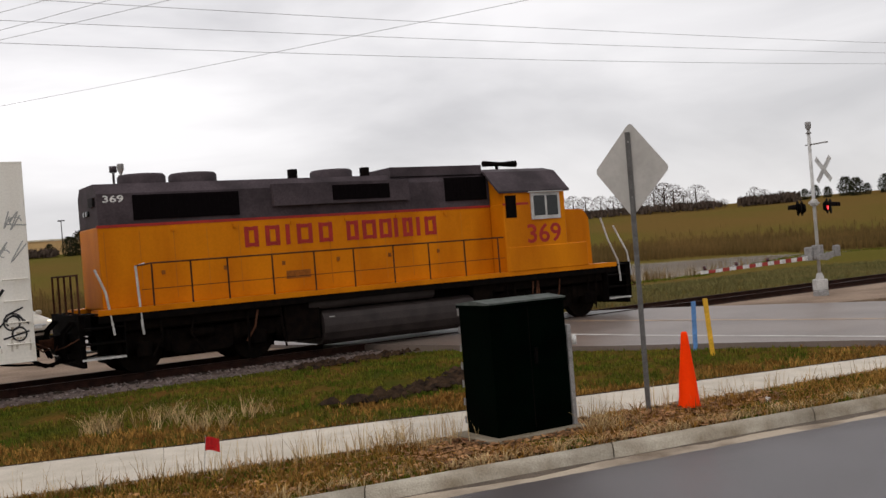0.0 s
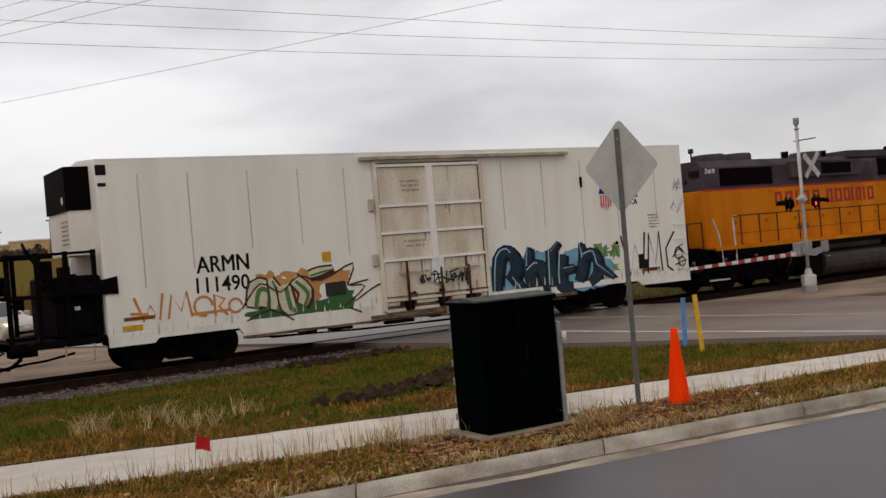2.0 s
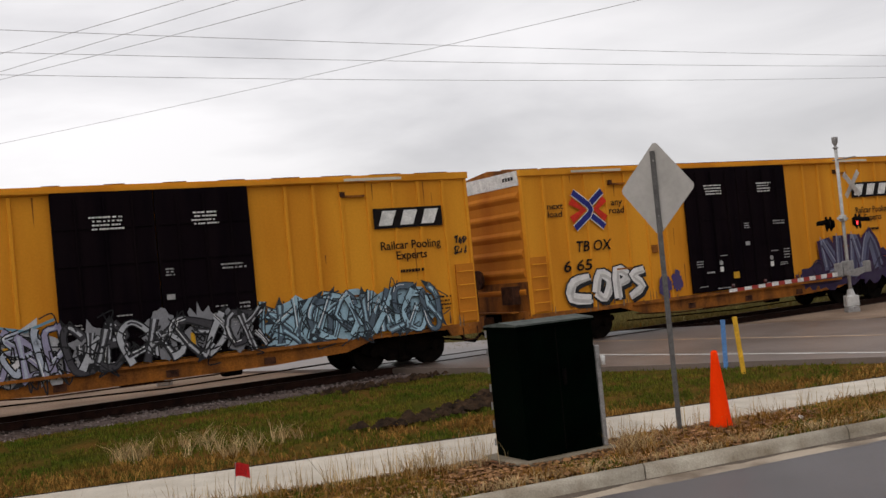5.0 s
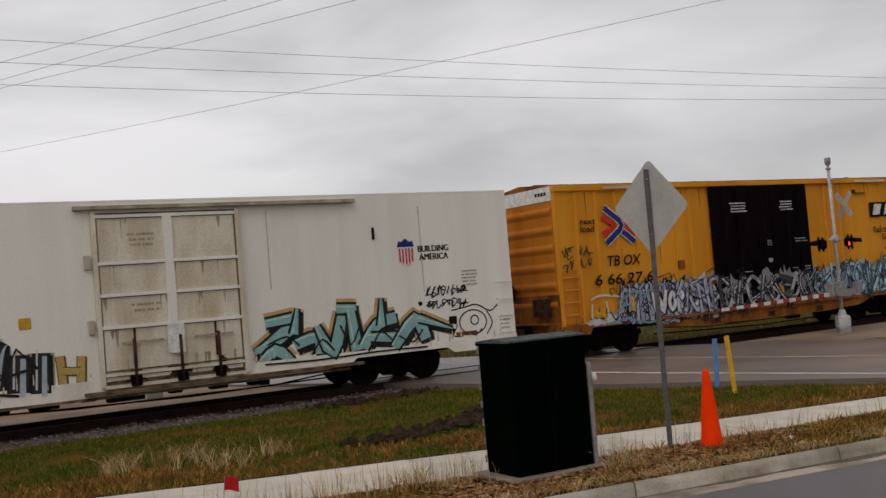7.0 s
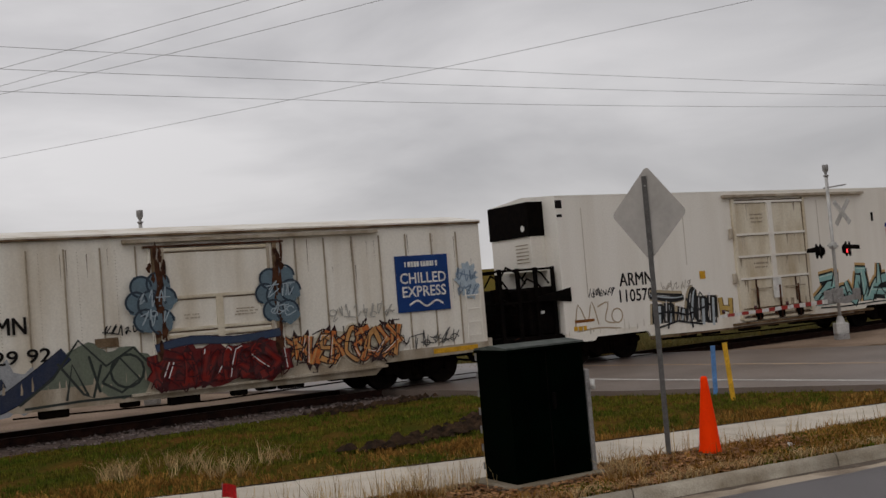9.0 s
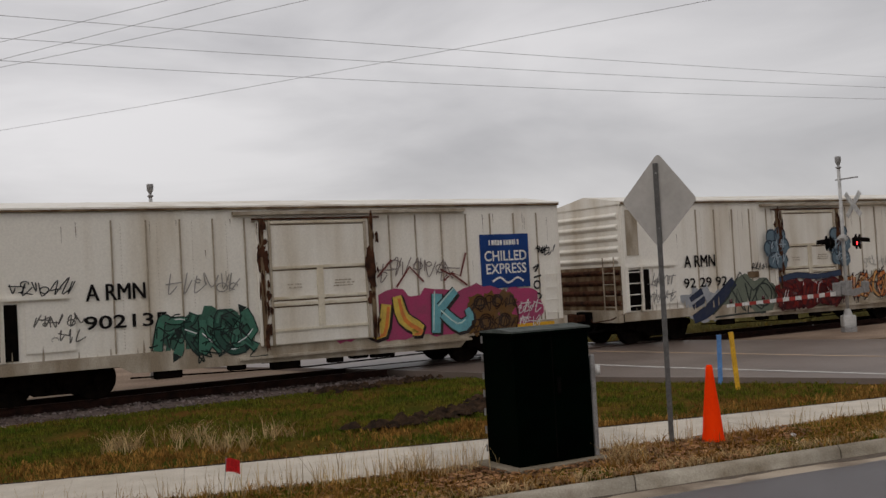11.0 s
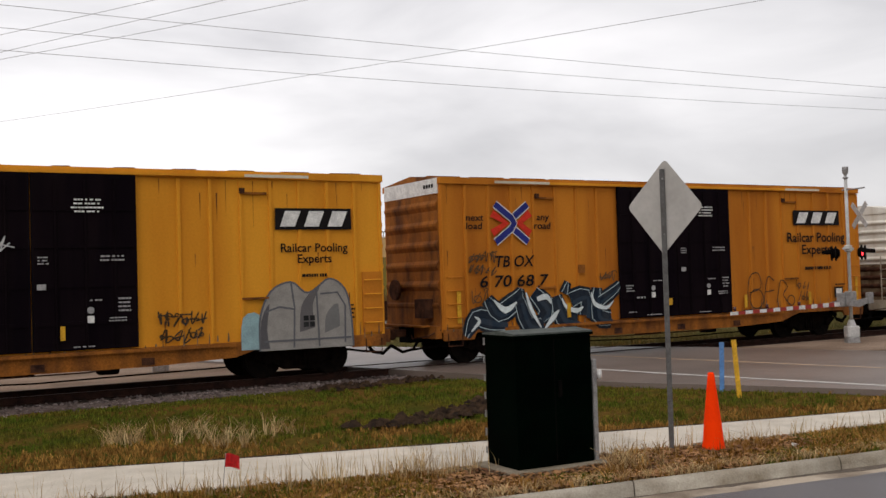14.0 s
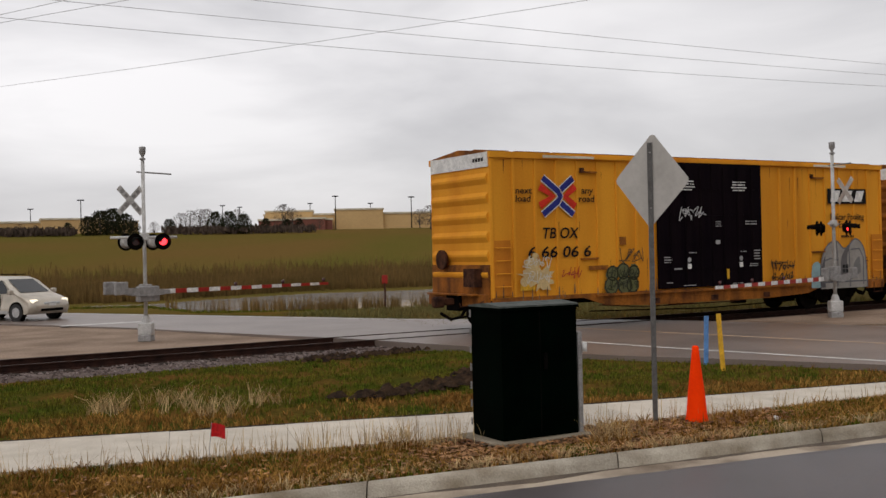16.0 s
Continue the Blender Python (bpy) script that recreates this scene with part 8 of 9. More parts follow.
pen(c, SIDE - 0.004, [[(-17.45, 1.0), (-17.3, 1.7), (-17.0, 1.2), (-16.8, 1.75), (-16.6, 1.1)], [(-16.6, 1.6), (-16.2, 1.7), (-16.35, 1.2), (-16.0, 1.1)], ring(-15.9, 1.3, 0.2), [(-17.4, 0.95), (-16.6, 1.0), (-15.8, 0.92)]], 0.045, (0.42, 0.33, 0.22), "thin brown graffiti scrawl")
graffiti(c, SIDE, -17.0, -15.9, 1.85, 2.15, 5, None, K, seed=40, width=0.16)
graffiti(c, SIDE, -14.2, -12.9, 1.85, 2.2, 5, None, (0.42, 0.38, 0.32), seed=42, width=0.14)

c = old_reefer(5.36, "92 29 92", 15.1, 51, "grimy white refrigerator car with blue panel, red and orange graffiti")
mist(c, SIDE - 0.013, ((-12.2, 1.1, 0.7, 0.5), (-11.5, 1.0, 0.7, 0.4)), (0.34, 0.35, 0.37), 50, "grey-blue sprayed cloud", 0.3)
letters(c, SIDE - 0.016, -12.7, -10.6, 0.55, 1.75, (((0.1, 0.05, 0.2), (0.45, 0.3, 0.3), (0.95, 0.95, 0.24)), ((0.05, 0.55, 0.1), (0.3, 0.75, 0.14)), ((0.1, 0.35, 0.1), (0.35, 0.55, 0.14))), (0.030, 0.038, 0.070), (0.016, 0.018, 0.03), None, None, 0.02, (0.0, 0.0), None, "dark blue graffiti arrow")
mist(c, SIDE - 0.018, ((-10.9, 0.98, 0.9, 0.42), (-10.3, 1.3, 0.5, 0.6), (-9.5, 1.15, 0.65, 0.55)), (0.150, 0.170, 0.130), 52, "grey-green sprayed lettering", 0.1)
pen(c, SIDE - 0.024, [ring(-9.45, 1.2, 0.36), [(-10.75, 0.7), (-10.6, 1.45), (-10.3, 0.75)], [(-10.25, 1.6), (-10.05, 0.8)], [(-11.7, 0.7), (-11.0, 1.2), (-10.45, 1.95), (-9.9, 1.35), (-9.3, 1.7), (-8.95, 1.3)], [(-10.9, 1.5), (-10.4, 0.8), (-10.2, 0.7), (-10.0, 1.4)], [(-10.0, 1.0), (-9.6, 1.5), (-9.2, 1.0), (-9.6, 0.75), (-10.0, 1.0)], [(-11.6, 0.62), (-10.4, 0.66), (-9.0, 0.64)]], 0.055, (0.035, 0.042, 0.038), "", 1)
graffiti(c, SIDE - 0.02, -9.95, -9.0, 1.95, 2.25, 3, None, K, seed=60, width=0.2)
boxes("rust_patch", M_GRIME, c, [(-10.1, -9.6, SIDE - 0.017, SIDE - 0.013, 1.75, 1.95)])
mist(c, SIDE - 0.128, ((-8.4, 1.15, 0.6, 0.5), (-7.5, 1.1, 0.8, 0.48), (-6.5, 1.15, 0.75, 0.5)), (0.12, 0.014, 0.014), 53, "dark red sprayed cloud", 0.22)
letters(c, SIDE - 0.131, -9.0, -5.7, 0.62, 1.8, (((0.05, 0.85, 0.12), (0.3, 0.95, 0.14), (0.6, 0.88, 0.12), (0.95, 0.95, 0.14)),), (0.04, 0.06, 0.11), (0.03, 0.025, 0.05), None, None, 0.02, (0, 0), None, "", 3)
graffiti(c, SIDE - 0.136, -8.9, -5.8, 0.66, 1.6, 5, (0.19, 0.018, 0.014), (0.05, 0.010, 0.012), None, 53, 0.3, (0.11, 0.012, 0.012))
graffiti(c, SIDE - 0.014, -5.7, -2.7, 0.8, 1.75, 6, (0.52, 0.15, 0.04), (0.04, 0.02, 0.02), (0.62, 0.55, 0.42), 54, 0.2, (0.55, 0.28, 0.10), "orange graffiti lettering edged in cream")
for k, cx in enumerate((-8.85, -5.85)):
    lobes = [(cx - 0.22, 3.0, 0.24, 0.24), (cx + 0.16, 3.05, 0.26, 0.24), (cx - 0.34, 2.66, 0.24, 0.26), (cx + 0.3, 2.7, 0.26, 0.26), (cx, 2.6, 0.32, 0.3), (cx - 0.16, 2.25, 0.26, 0.26), (cx + 0.2, 2.2, 0.28, 0.28)]
    mist(c, SIDE - 0.131, lobes, (0.125, 0.18, 0.22), 55 + k, "blue-grey sprayed cloud of round lobes", 0.14)
    pen(c, SIDE - 0.135, [ring(px, pz, rx * 0.96, 0.7) for px, pz, rx, _ in lobes], 0.05, (0.035, 0.05, 0.07))
    graffiti(c, SIDE - 0.14, cx - 0.3, cx + 0.35, 2.1, 3.0, 2, None, (0.36, 0.43, 0.48), seed=67 + k, width=0.05)
mist(c, SIDE - 0.013, ((-0.5, 2.75, 0.34, 0.3), (-0.45, 2.4, 0.3, 0.25)), (0.40, 0.48, 0.55), 57, "pale blue sprayed figure", 0.3)
graffiti(c, SIDE - 0.016, -0.85, -0.2, 2.2, 3.0, 2, None, (0.16, 0.22, 0.30), seed=57, width=0.1)
graffiti(c, SIDE - 0.014, -2.7, -0.9, 0.95, 1.5, 4, None, (0.05, 0.05, 0.05), seed=58, width=0.12)
graffiti(c, SIDE - 0.014, -4.6, -2.8, 1.85, 2.3, 4, None, (0.42, 0.40, 0.36), seed=59, width=0.16)
graffiti(c, SIDE - 0.03, -14.2, -13.2, 1.2, 2.1, 3, None, (0.22, 0.21, 0.2), seed=61, width=0.07)

c = old_reefer(-11.97, "902135", 15.1, 71, "grimy white refrigerator car with blue panel, pink and green graffiti")
mist(c, SIDE - 0.025, ((-6.6, 1.35, 0.6, 0.55), (-5.4, 1.4, 1.0, 0.62), (-4.0, 1.4, 1.0, 0.62), (-2.7, 1.42, 0.9, 0.62), (-1.5, 1.35, 0.8, 0.6)), (0.36, 0.055, 0.13), 72, "pink sprayed cloud", 0.12)
letters(c, SIDE - 0.03, -7.0, -3.1, 0.75, 2.0, (((0.04, 0.2, 0.2), (0.1, 0.8, 0.26), (0.2, 0.6, 0.24), (0.12, 0.3, 0.2)), ((0.26, 0.85, 0.2), (0.24, 0.35, 0.26), (0.34, 0.2, 0.24), (0.38, 0.75, 0.22)), ((0.46, 0.9, 0.2), (0.5, 0.45, 0.28), (0.62, 0.2, 0.24), (0.56, 0.15, 0.12))), (0.60, 0.42, 0.08), (0.03, 0.022, 0.02), None, (0.62, 0.20, 0.05), 0.035, (0.04, -0.05), None, "yellow and orange graffiti letters")
letters(c, SIDE - 0.036, -4.6, -3.0, 0.75, 2.0, (((0.3, 0.1, 0.2), (0.35, 0.9, 0.24)), ((0.4, 0.6, 0.2), (0.7, 0.95, 0.16)), ((0.45, 0.5, 0.24), (0.75, 0.2, 0.26), (0.95, 0.35, 0.2), (0.9, 0.55, 0.12))), (0.14, 0.36, 0.40), (0.03, 0.022, 0.02), None, None, 0.035, (0.04, -0.05), (0.5, 0.65, 0.6), "teal graffiti letter")
mist(c, SIDE - 0.034, ((-2.85, 1.5, 0.3, 0.32), (-2.4, 1.5, 0.34, 0.36), (-1.9, 1.5, 0.34, 0.34), (-2.85, 1.0, 0.3, 0.3), (-2.4, 1.0, 0.36, 0.32), (-1.9, 1.0, 0.36, 0.3)), (0.135, 0.068, 0.022), 73, "brown sprayed block", 0.2)
graffiti(c, SIDE - 0.04, -3.1, -1.6, 0.75, 1.8, 4, None, (0.03, 0.016, 0.01), seed=88, width=0.07)
pen(c, SIDE - 0.042, [ring(-2.75, 1.55, 0.2, 1.6), ring(-2.2, 1.58, 0.18, 1.6), ring(-2.6, 1.05, 0.22, 1.6), ring(-2.0, 1.05, 0.2, 1.6), [(-3.0, 0.8), (-2.3, 0.85), (-1.6, 0.8)], [(-1.7, 1.7), (-1.55, 1.2), (-1.65, 0.8)]], 0.045, (0.035, 0.018, 0.01))
graffiti(c, SIDE - 0.036, -1.6, -0.8, 0.8, 1.6, 3, None, (0.62, 0.58, 0.56), seed=80, width=0.09)
pen(c, SIDE - 0.032, [[(-6.6, 2.2), (-6.2, 2.75), (-5.8, 2.3), (-5.3, 2.8)], [(-5.2, 2.1), (-4.8, 2.6), (-4.4, 2.2)], [(-3.9, 2.5), (-3.6, 2.35), (-3.8, 2.2)], [(-3.1, 2.9), (-3.3, 2.3), (-3.6, 2.4), (-3.1, 2.05)]], 0.055, (0.16, 0.045, 0.04), "dark red zigzag lines", 1)
mist(c, SIDE - 0.013, ((-10.6, 1.2, 0.55, 0.5), (-9.9, 1.35, 0.65, 0.55), (-9.4, 1.2, 0.4, 0.5)), (0.045, 0.12, 0.085), 74, "dark green sprayed cloud", 0.15)
graffiti(c, SIDE - 0.016, -11.1, -9.1, 0.75, 1.9, 3, (0.06, 0.17, 0.12), (0.015, 0.025, 0.022), None, 74, 0.26, (0.03, 0.08, 0.06), "dark green graffiti lettering")
for a, b, z0, z1, q, col, sd in ((-0.85, -0.15, 2.75, 3.05, 0.2, K, 75), (-6.3, -3.4, 2.2, 2.9, 0.09, (0.2, 0.16, 0.15), 77), (-14.4, -12.9, 2.35, 2.75, 0.1, K, 78), (-11.0, -9.3, 2.2, 2.75, 0.1, (0.3, 0.28, 0.26), 79), (-13.9, -12.8, 1.3, 2.0, 0.1, (0.12, 0.11, 0.1), 81)):
    graffiti(c, SIDE - 0.014, a, b, z0, z1, 4, None, col, seed=sd, width=q)
pen(c, SIDE - 0.016, [[(-0.95, 2.4), (-0.75, 2.5), (-0.9, 2.3)], [(-0.95, 2.15), (-0.7, 2.2)], ring(-0.85, 1.95, 0.1), [(-0.95, 1.75), (-0.72, 1.65), (-0.9, 1.5)], [(-0.9, 1.4), (-0.75, 1.2), (-0.9, 1.05)]], 0.05, K)

c = boxcar(-29.27, "6 70 68 7", M_ORANGE_DARK, 16.35, 81, "faded ochre boxcar with black doors and blue graffiti", True)
letters(c, SIDE - 0.02, -15.7, -10.5, 0.74, 2.02, (((0.0, 0.0, 0.04), (0.06, 0.35, 0.3), (0.15, 0.3, 0.36), (0.24, 0.25, 0.3)), ((0.13, 0.75, 0.14), (0.2, 0.45, 0.34), (0.31, 0.7, 0.3), (0.34, 0.95, 0.04)), ((0.33, 0.7, 0.24), (0.38, 0.2, 0.32), (0.48, 0.15, 0.24)), ((0.42, 0.85, 0.26), (0.5, 0.5, 0.36), (0.46, 0.3, 0.2)), ((0.56, 0.75, 0.2), (0.6, 0.3, 0.36), (0.7, 0.2, 0.3)), ((0.62, 0.8, 0.14), (0.645, 1.05, 0.03)), ((0.66, 0.65, 0.3), (0.76, 0.75, 0.26), (0.76, 0.3, 0.32)), ((0.84, 0.9, 0.14), (0.84, 0.3, 0.32), (0.93, 0.2, 0.26)), ((0.86, 0.6, 0.2), (0.97, 0.85, 0.14), (1.0, 1.0, 0.03))), (0.009, 0.016, 0.027), (0.46, 0.56, 0.58), (0.010, 0.014, 0.020), (0.022, 0.036, 0.055), 0.018, (0.0, 0.0), None, "dark blue and white graffiti lettering", 3)
letters(c, SIDE - 0.036, -15.7, -10.5, 0.74, 2.02, (((0.03, 0.1, 0.03), (0.08, 0.3, 0.08), (0.05, 0.4, 0.02)), ((0.17, 0.72, 0.03), (0.24, 0.5, 0.14), (0.31, 0.66, 0.04)), ((0.37, 0.85, 0.03), (0.4, 0.5, 0.09), (0.46, 0.1, 0.03)), ((0.44, 0.7, 0.1), (0.5, 0.75, 0.12), (0.53, 0.6, 0.04)), ((0.48, 0.05, 0.03), (0.54, 0.3, 0.12), (0.58, 0.45, 0.03)), ((0.6, 0.7, 0.03), (0.63, 0.5, 0.08), (0.7, 0.42, 0.1), (0.74, 0.5, 0.03)), ((0.8, 0.8, 0.03), (0.82, 0.55, 0.09), (0.9, 0.45, 0.08), (0.95, 0.6, 0.02))), (0.62, 0.68, 0.68), (0.02, 0.025, 0.03), None, None, 0.012, (0, 0), None, "white graffiti highlights")
pen(c, SIDE - 0.02, [[(-5.4, 1.1), (-5.3, 2.0), (-4.9, 2.15), (-4.8, 1.7), (-5.3, 1.55)], [(-4.7, 1.1), (-4.5, 2.0), (-4.2, 1.9)], [(-4.6, 1.55), (-4.2, 1.6)], [(-4.1, 1.2), (-3.9, 1.9), (-3.6, 1.7), (-3.8, 1.45), (-3.5, 1.1)], ring(-5.0, 1.35, 0.3), [(-5.6, 1.0), (-4.8, 1.05), (-3.8, 0.98)], ring(-3.45, 1.25, 0.16)], 0.035, (0.06, 0.032, 0.014), "thin dark graffiti drawing")
for k, (a, b, z0, z1) in enumerate(((-3.2, -2.6, 1.2, 1.9), (-15.6, -14.7, 2.3, 3.0), (-15.5, -14.9, 1.55, 2.1), (-11.2, -10.6, 2.05, 2.4))):
    graffiti(c, SIDE - 0.02, a, b, z0, z1, 3, None, (0.09, 0.05, 0.022), seed=84 + k, width=0.12)
boxes("notice", M_PAINTK, c, [(-1.35, -0.95, SIDE - 0.016, SIDE, 1.28, 1.62)])
boxes("notice_field", M_PAINTW, c, [(-1.29, -1.01, SIDE - 0.021, SIDE - 0.017, 1.34, 1.56)])
for x in (-15.9, -12.35, -5.5, -2.6, -0.3):
    boxes("reflector", M_YTAG, c, [(x - 0.06, x + 0.06, SIDE - 0.055, SIDE - 0.045, 1.1, 1.95 if x > -0.5 or x < -15 else 1.5)])

c = boxcar(-47.31, "6 66 06 6", M_ORANGE, 16.4, 92, "yellow boxcar with black doors, grey and green graffiti")
mist(c, SIDE - 0.018, ((-12.3, 1.15, 0.26, 0.26), (-12.25, 1.5, 0.24, 0.22), (-11.85, 1.55, 0.24, 0.24), (-11.8, 1.15, 0.26, 0.28), (-11.45, 1.5, 0.2, 0.26), (-11.5, 1.15, 0.22, 0.26)), (0.115, 0.12, 0.052), 93, "olive green sprayed patches", 0.12)
pen(c, SIDE - 0.022, [ring(-12.3, 1.15, 0.24), ring(-12.25, 1.5, 0.2), ring(-11.85, 1.55, 0.22), ring(-11.8, 1.15, 0.25), ring(-11.45, 1.5, 0.2), ring(-11.5, 1.15, 0.22)], 0.05, (0.03, 0.03, 0.015), "olive green graffiti rings with dark outlines")
graffiti(c, SIDE - 0.026, -12.5, -11.3, 1.0, 1.7, 5, None, (0.04, 0.042, 0.02), seed=92, width=0.07)
graffiti(c, SIDE - 0.02, -12.0, -11.0, 1.75, 2.3, 4, None, (0.08, 0.05, 0.025), seed=94, width=0.11)
graffiti(c, SIDE - 0.02, -14.15, -13.4, 1.4, 1.75, 3, None, (0.42, 0.06, 0.02), seed=95, width=0.16)
boxes("worn_patch", M_ORANGE_RUST, c, [(-13.1, -12.4, SIDE - 0.018, SIDE, 1.62, 1.74)])
# a sprayed picture of a round-nosed engine
y = SIDE - 0.024


def sprayed(name, outline, depth, colour, label=""):
    bm = bmesh.new()
    prism(bm, outline, depth - 0.001, depth, "y")
    part(name, bm, spray(colour), c, label)


hull = curve([(-3.3, 0.7), (-3.28, 1.5), (-3.0, 2.1), (-2.5, 2.3), (-2.15, 2.05), (-1.9, 2.1), (-1.5, 2.36), (-1.1, 2.1), (-0.95, 1.5), (-0.9, 0.7)], 4)
sprayed("graffiti_filling", hull, y, (0.30, 0.28, 0.255), "grey graffiti picture of a rounded engine")
sprayed("graffiti_shade", curve([(-2.3, 1.1), (-2.25, 1.7), (-2.0, 2.05), (-1.75, 2.2), (-1.95, 1.75), (-1.9, 1.2)], 3), y - 0.003, (0.13, 0.12, 0.12))
sprayed("graffiti_shade", curve([(-3.28, 0.75), (-3.26, 1.4), (-3.05, 1.8), (-3.12, 1.2), (-3.05, 0.75)], 3), y - 0.003, (0.10, 0.095, 0.10))
sprayed("graffiti_shade", curve([(-1.65, 1.05), (-1.6, 1.5), (-1.3, 1.75), (-1.25, 1.2)], 3), y - 0.003, (0.17, 0.165, 0.16))
bm = bmesh.new()
for k, line in enumerate((hull, [(-2.5, 2.3), (-2.42, 1.7), (-2.45, 0.75)], [(-1.85, 2.1), (-1.8, 0.75)], [(-3.2, 1.6), (-2.8, 1.72), (-2.4, 1.65)], [(-1.75, 2.0), (-1.3, 2.02), (-1.1, 1.7), (-1.12, 0.8)], [(-3.2, 0.92), (-0.95, 0.92)])):
    stroke(bm, line, 0.045, y - 0.005 - 0.001 * k)
part("graffiti_outline", bm, spray((0.12, 0.12, 0.13)), c)
boxes("graffiti_window", spray((0.02, 0.02, 0.02)), c, [(-2.2 + 0.16 * i, -2.07 + 0.16 * i, y - 0.014, y - 0.012, 1.22 + 0.15 * j, 1.34 + 0.15 * j) for i in (0, 1) for j in (0, 1)])
sprayed("graffiti_patch", curve([(-3.75, 0.75), (-3.7, 1.5), (-3.3, 1.55), (-3.32, 0.75)], 3), y + 0.003, (0.28, 0.42, 0.44))
mist(c, SIDE - 0.014, ((-15.1, 1.8, 0.3, 0.3), (-14.8, 1.45, 0.4, 0.3), (-15.2, 1.5, 0.3, 0.25)), (0.58, 0.42, 0.20), 96, "worn pale patch of scraped paint", 0.45)
graffiti(c, SIDE - 0.02, -15.4, -14.5, 1.3, 2.1, 4, None, (0.60, 0.54, 0.42), seed=96, width=0.07)
graffiti(c, SIDE - 0.02, -5.7, -4.6, 1.0, 1.75, 4, None, (0.05, 0.03, 0.014), seed=97, width=0.13)
graffiti(c, SIDE - 0.15, -9.9, -8.7, 3.0, 3.5, 4, None, (0.5, 0.5, 0.5), seed=98, width=0.09)


# ---- roadside things ----
def make_cabinet():
    """Utility cabinet: its near faces meet at a corner that points to the street."""
    ang = math.degrees(math.atan2(13.28 - 12.70, 1.50 - 0.50))
    root = thing("utility_cabinet", pose(0.50, 12.70, -0.10, 0, 0, ang), "dark green metal utility cabinet on a concrete pad", "utility box")
    w, d, h = 1.14, 0.72, 1.70
    bm = bmesh.new()
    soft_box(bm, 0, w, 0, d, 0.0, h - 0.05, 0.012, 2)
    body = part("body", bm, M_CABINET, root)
    # lid in a paler grey-green than the body
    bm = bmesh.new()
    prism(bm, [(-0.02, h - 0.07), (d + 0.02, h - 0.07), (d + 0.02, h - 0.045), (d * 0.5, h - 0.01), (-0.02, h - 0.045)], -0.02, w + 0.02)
    part("lid", bm, M_CABTOP, root, "paler grey-green lid")
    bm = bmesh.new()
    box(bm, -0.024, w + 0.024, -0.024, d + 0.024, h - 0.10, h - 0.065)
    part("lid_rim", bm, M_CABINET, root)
    for k in range(7):
        z = 0.12 + k * 0.23
        bm = bmesh.new()
        tube(bm, (-0.006, d + 0.008, z), (-0.006, d + 0.008, z + 0.09), 0.014, 6)
        part("hinge", bm, M_GALV, root)
    boxes("door_seam", M_BLACK, root, [(w * 0.5 - 0.004, w * 0.5 + 0.004, -0.003, 0.01, 0.06, h - 0.12)])
    boxes("door_handle", M_BLACK, root, [(w * 0.5 + 0.05, w * 0.5 + 0.09, -0.03, 0.0, 0.85, 1.05)])
    bm = bmesh.new()
    soft_box(bm, w + 0.03, w + 0.10, 0.02, 0.09, -0.02, 1.28, 0.01, 1)
    post = part("conduit_post", bm, M_GALV, root, "grey galvanised conduit post")
    bm = bmesh.new()
    tube(bm, (w + 0.12, 0.0, 1.02), (w + 0.12, 0.0, 1.14), 0.03, 10)
    part("padlock_cover", bm, M_PAINTW, post)
    bm = bmesh.new()
    soft_box(bm, -0.14, w + 0.16, -0.10, d + 0.14, -0.12, 0.0, 0.02, 1)
    part("concrete_pad", bm, M_PAD, root, "weathered concrete pad")


def make_sign():
    root = thing("warning_sign", pose(2.64, 14.22, -0.17), "back of a diamond road sign on a thin steel post", "road sign")
    bm = bmesh.new()
    prism(bm, [(-0.032, -0.02), (-0.032, 0.02), (-0.012, 0.02), (-0.012, -0.005), (0.012, -0.005), (0.012, 0.02), (0.032, 0.02), (0.032, -0.02)], -0.3, 3.84, "z")
    part("post", bm, M_POSTDARK, root)
    bm = bmesh.new()
    c, r = 3.325, 0.655
    pts = []
    for k in range(4):
        a = math.pi / 2 * k
        for j in (-1, 0, 1):
            q = a + j * 0.062
            rad = r * (0.955 if j == 0 else 0.94)
            pts.append((rad * math.sin(q), c + rad * math.cos(q)))
    prism(bm, pts, 0.024, 0.030, "y")
    plate = part("sign_plate", bm, M_SIGNBACK, root, "bare aluminium back of the diamond plate", at=Matrix.Translation((0, 0, c)) @ pose(0, 0, 0, 0, 3, -50) @ Matrix.Translation((0, 0, -c)))
    for z in (c - 0.38, c + 0.38):
        bm = bmesh.new()
        tube(bm, (0, -0.03, z), (0, 0.03, z), 0.014, 6)
        part("bolt", bm, M_GALV, root)


def make_cone():
    root = thing("traffic_cone", pose(3.19, 14.16, -0.165), "faded bright orange traffic cone on the verge", "traffic cone")
    bm = bmesh.new()
    lathe(bm, [(0.155, 0.03), (0.15, 0.06), (0.135, 0.16), (0.115, 0.4), (0.055, 0.92), (0.045, 1.03), (0.03, 1.055), (0.02, 1.05), (0, 1.04)], seg=28)
    part("cone", bm, M_CONE, root)
    bm = bmesh.new()
    soft_box(bm, -0.17, 0.17, -0.17, 0.17, 0.0, 0.035, 0.012, 2)
    part("base", bm, M_BLACK, root, at=pose(0, 0, 0, 0, 0, 12))


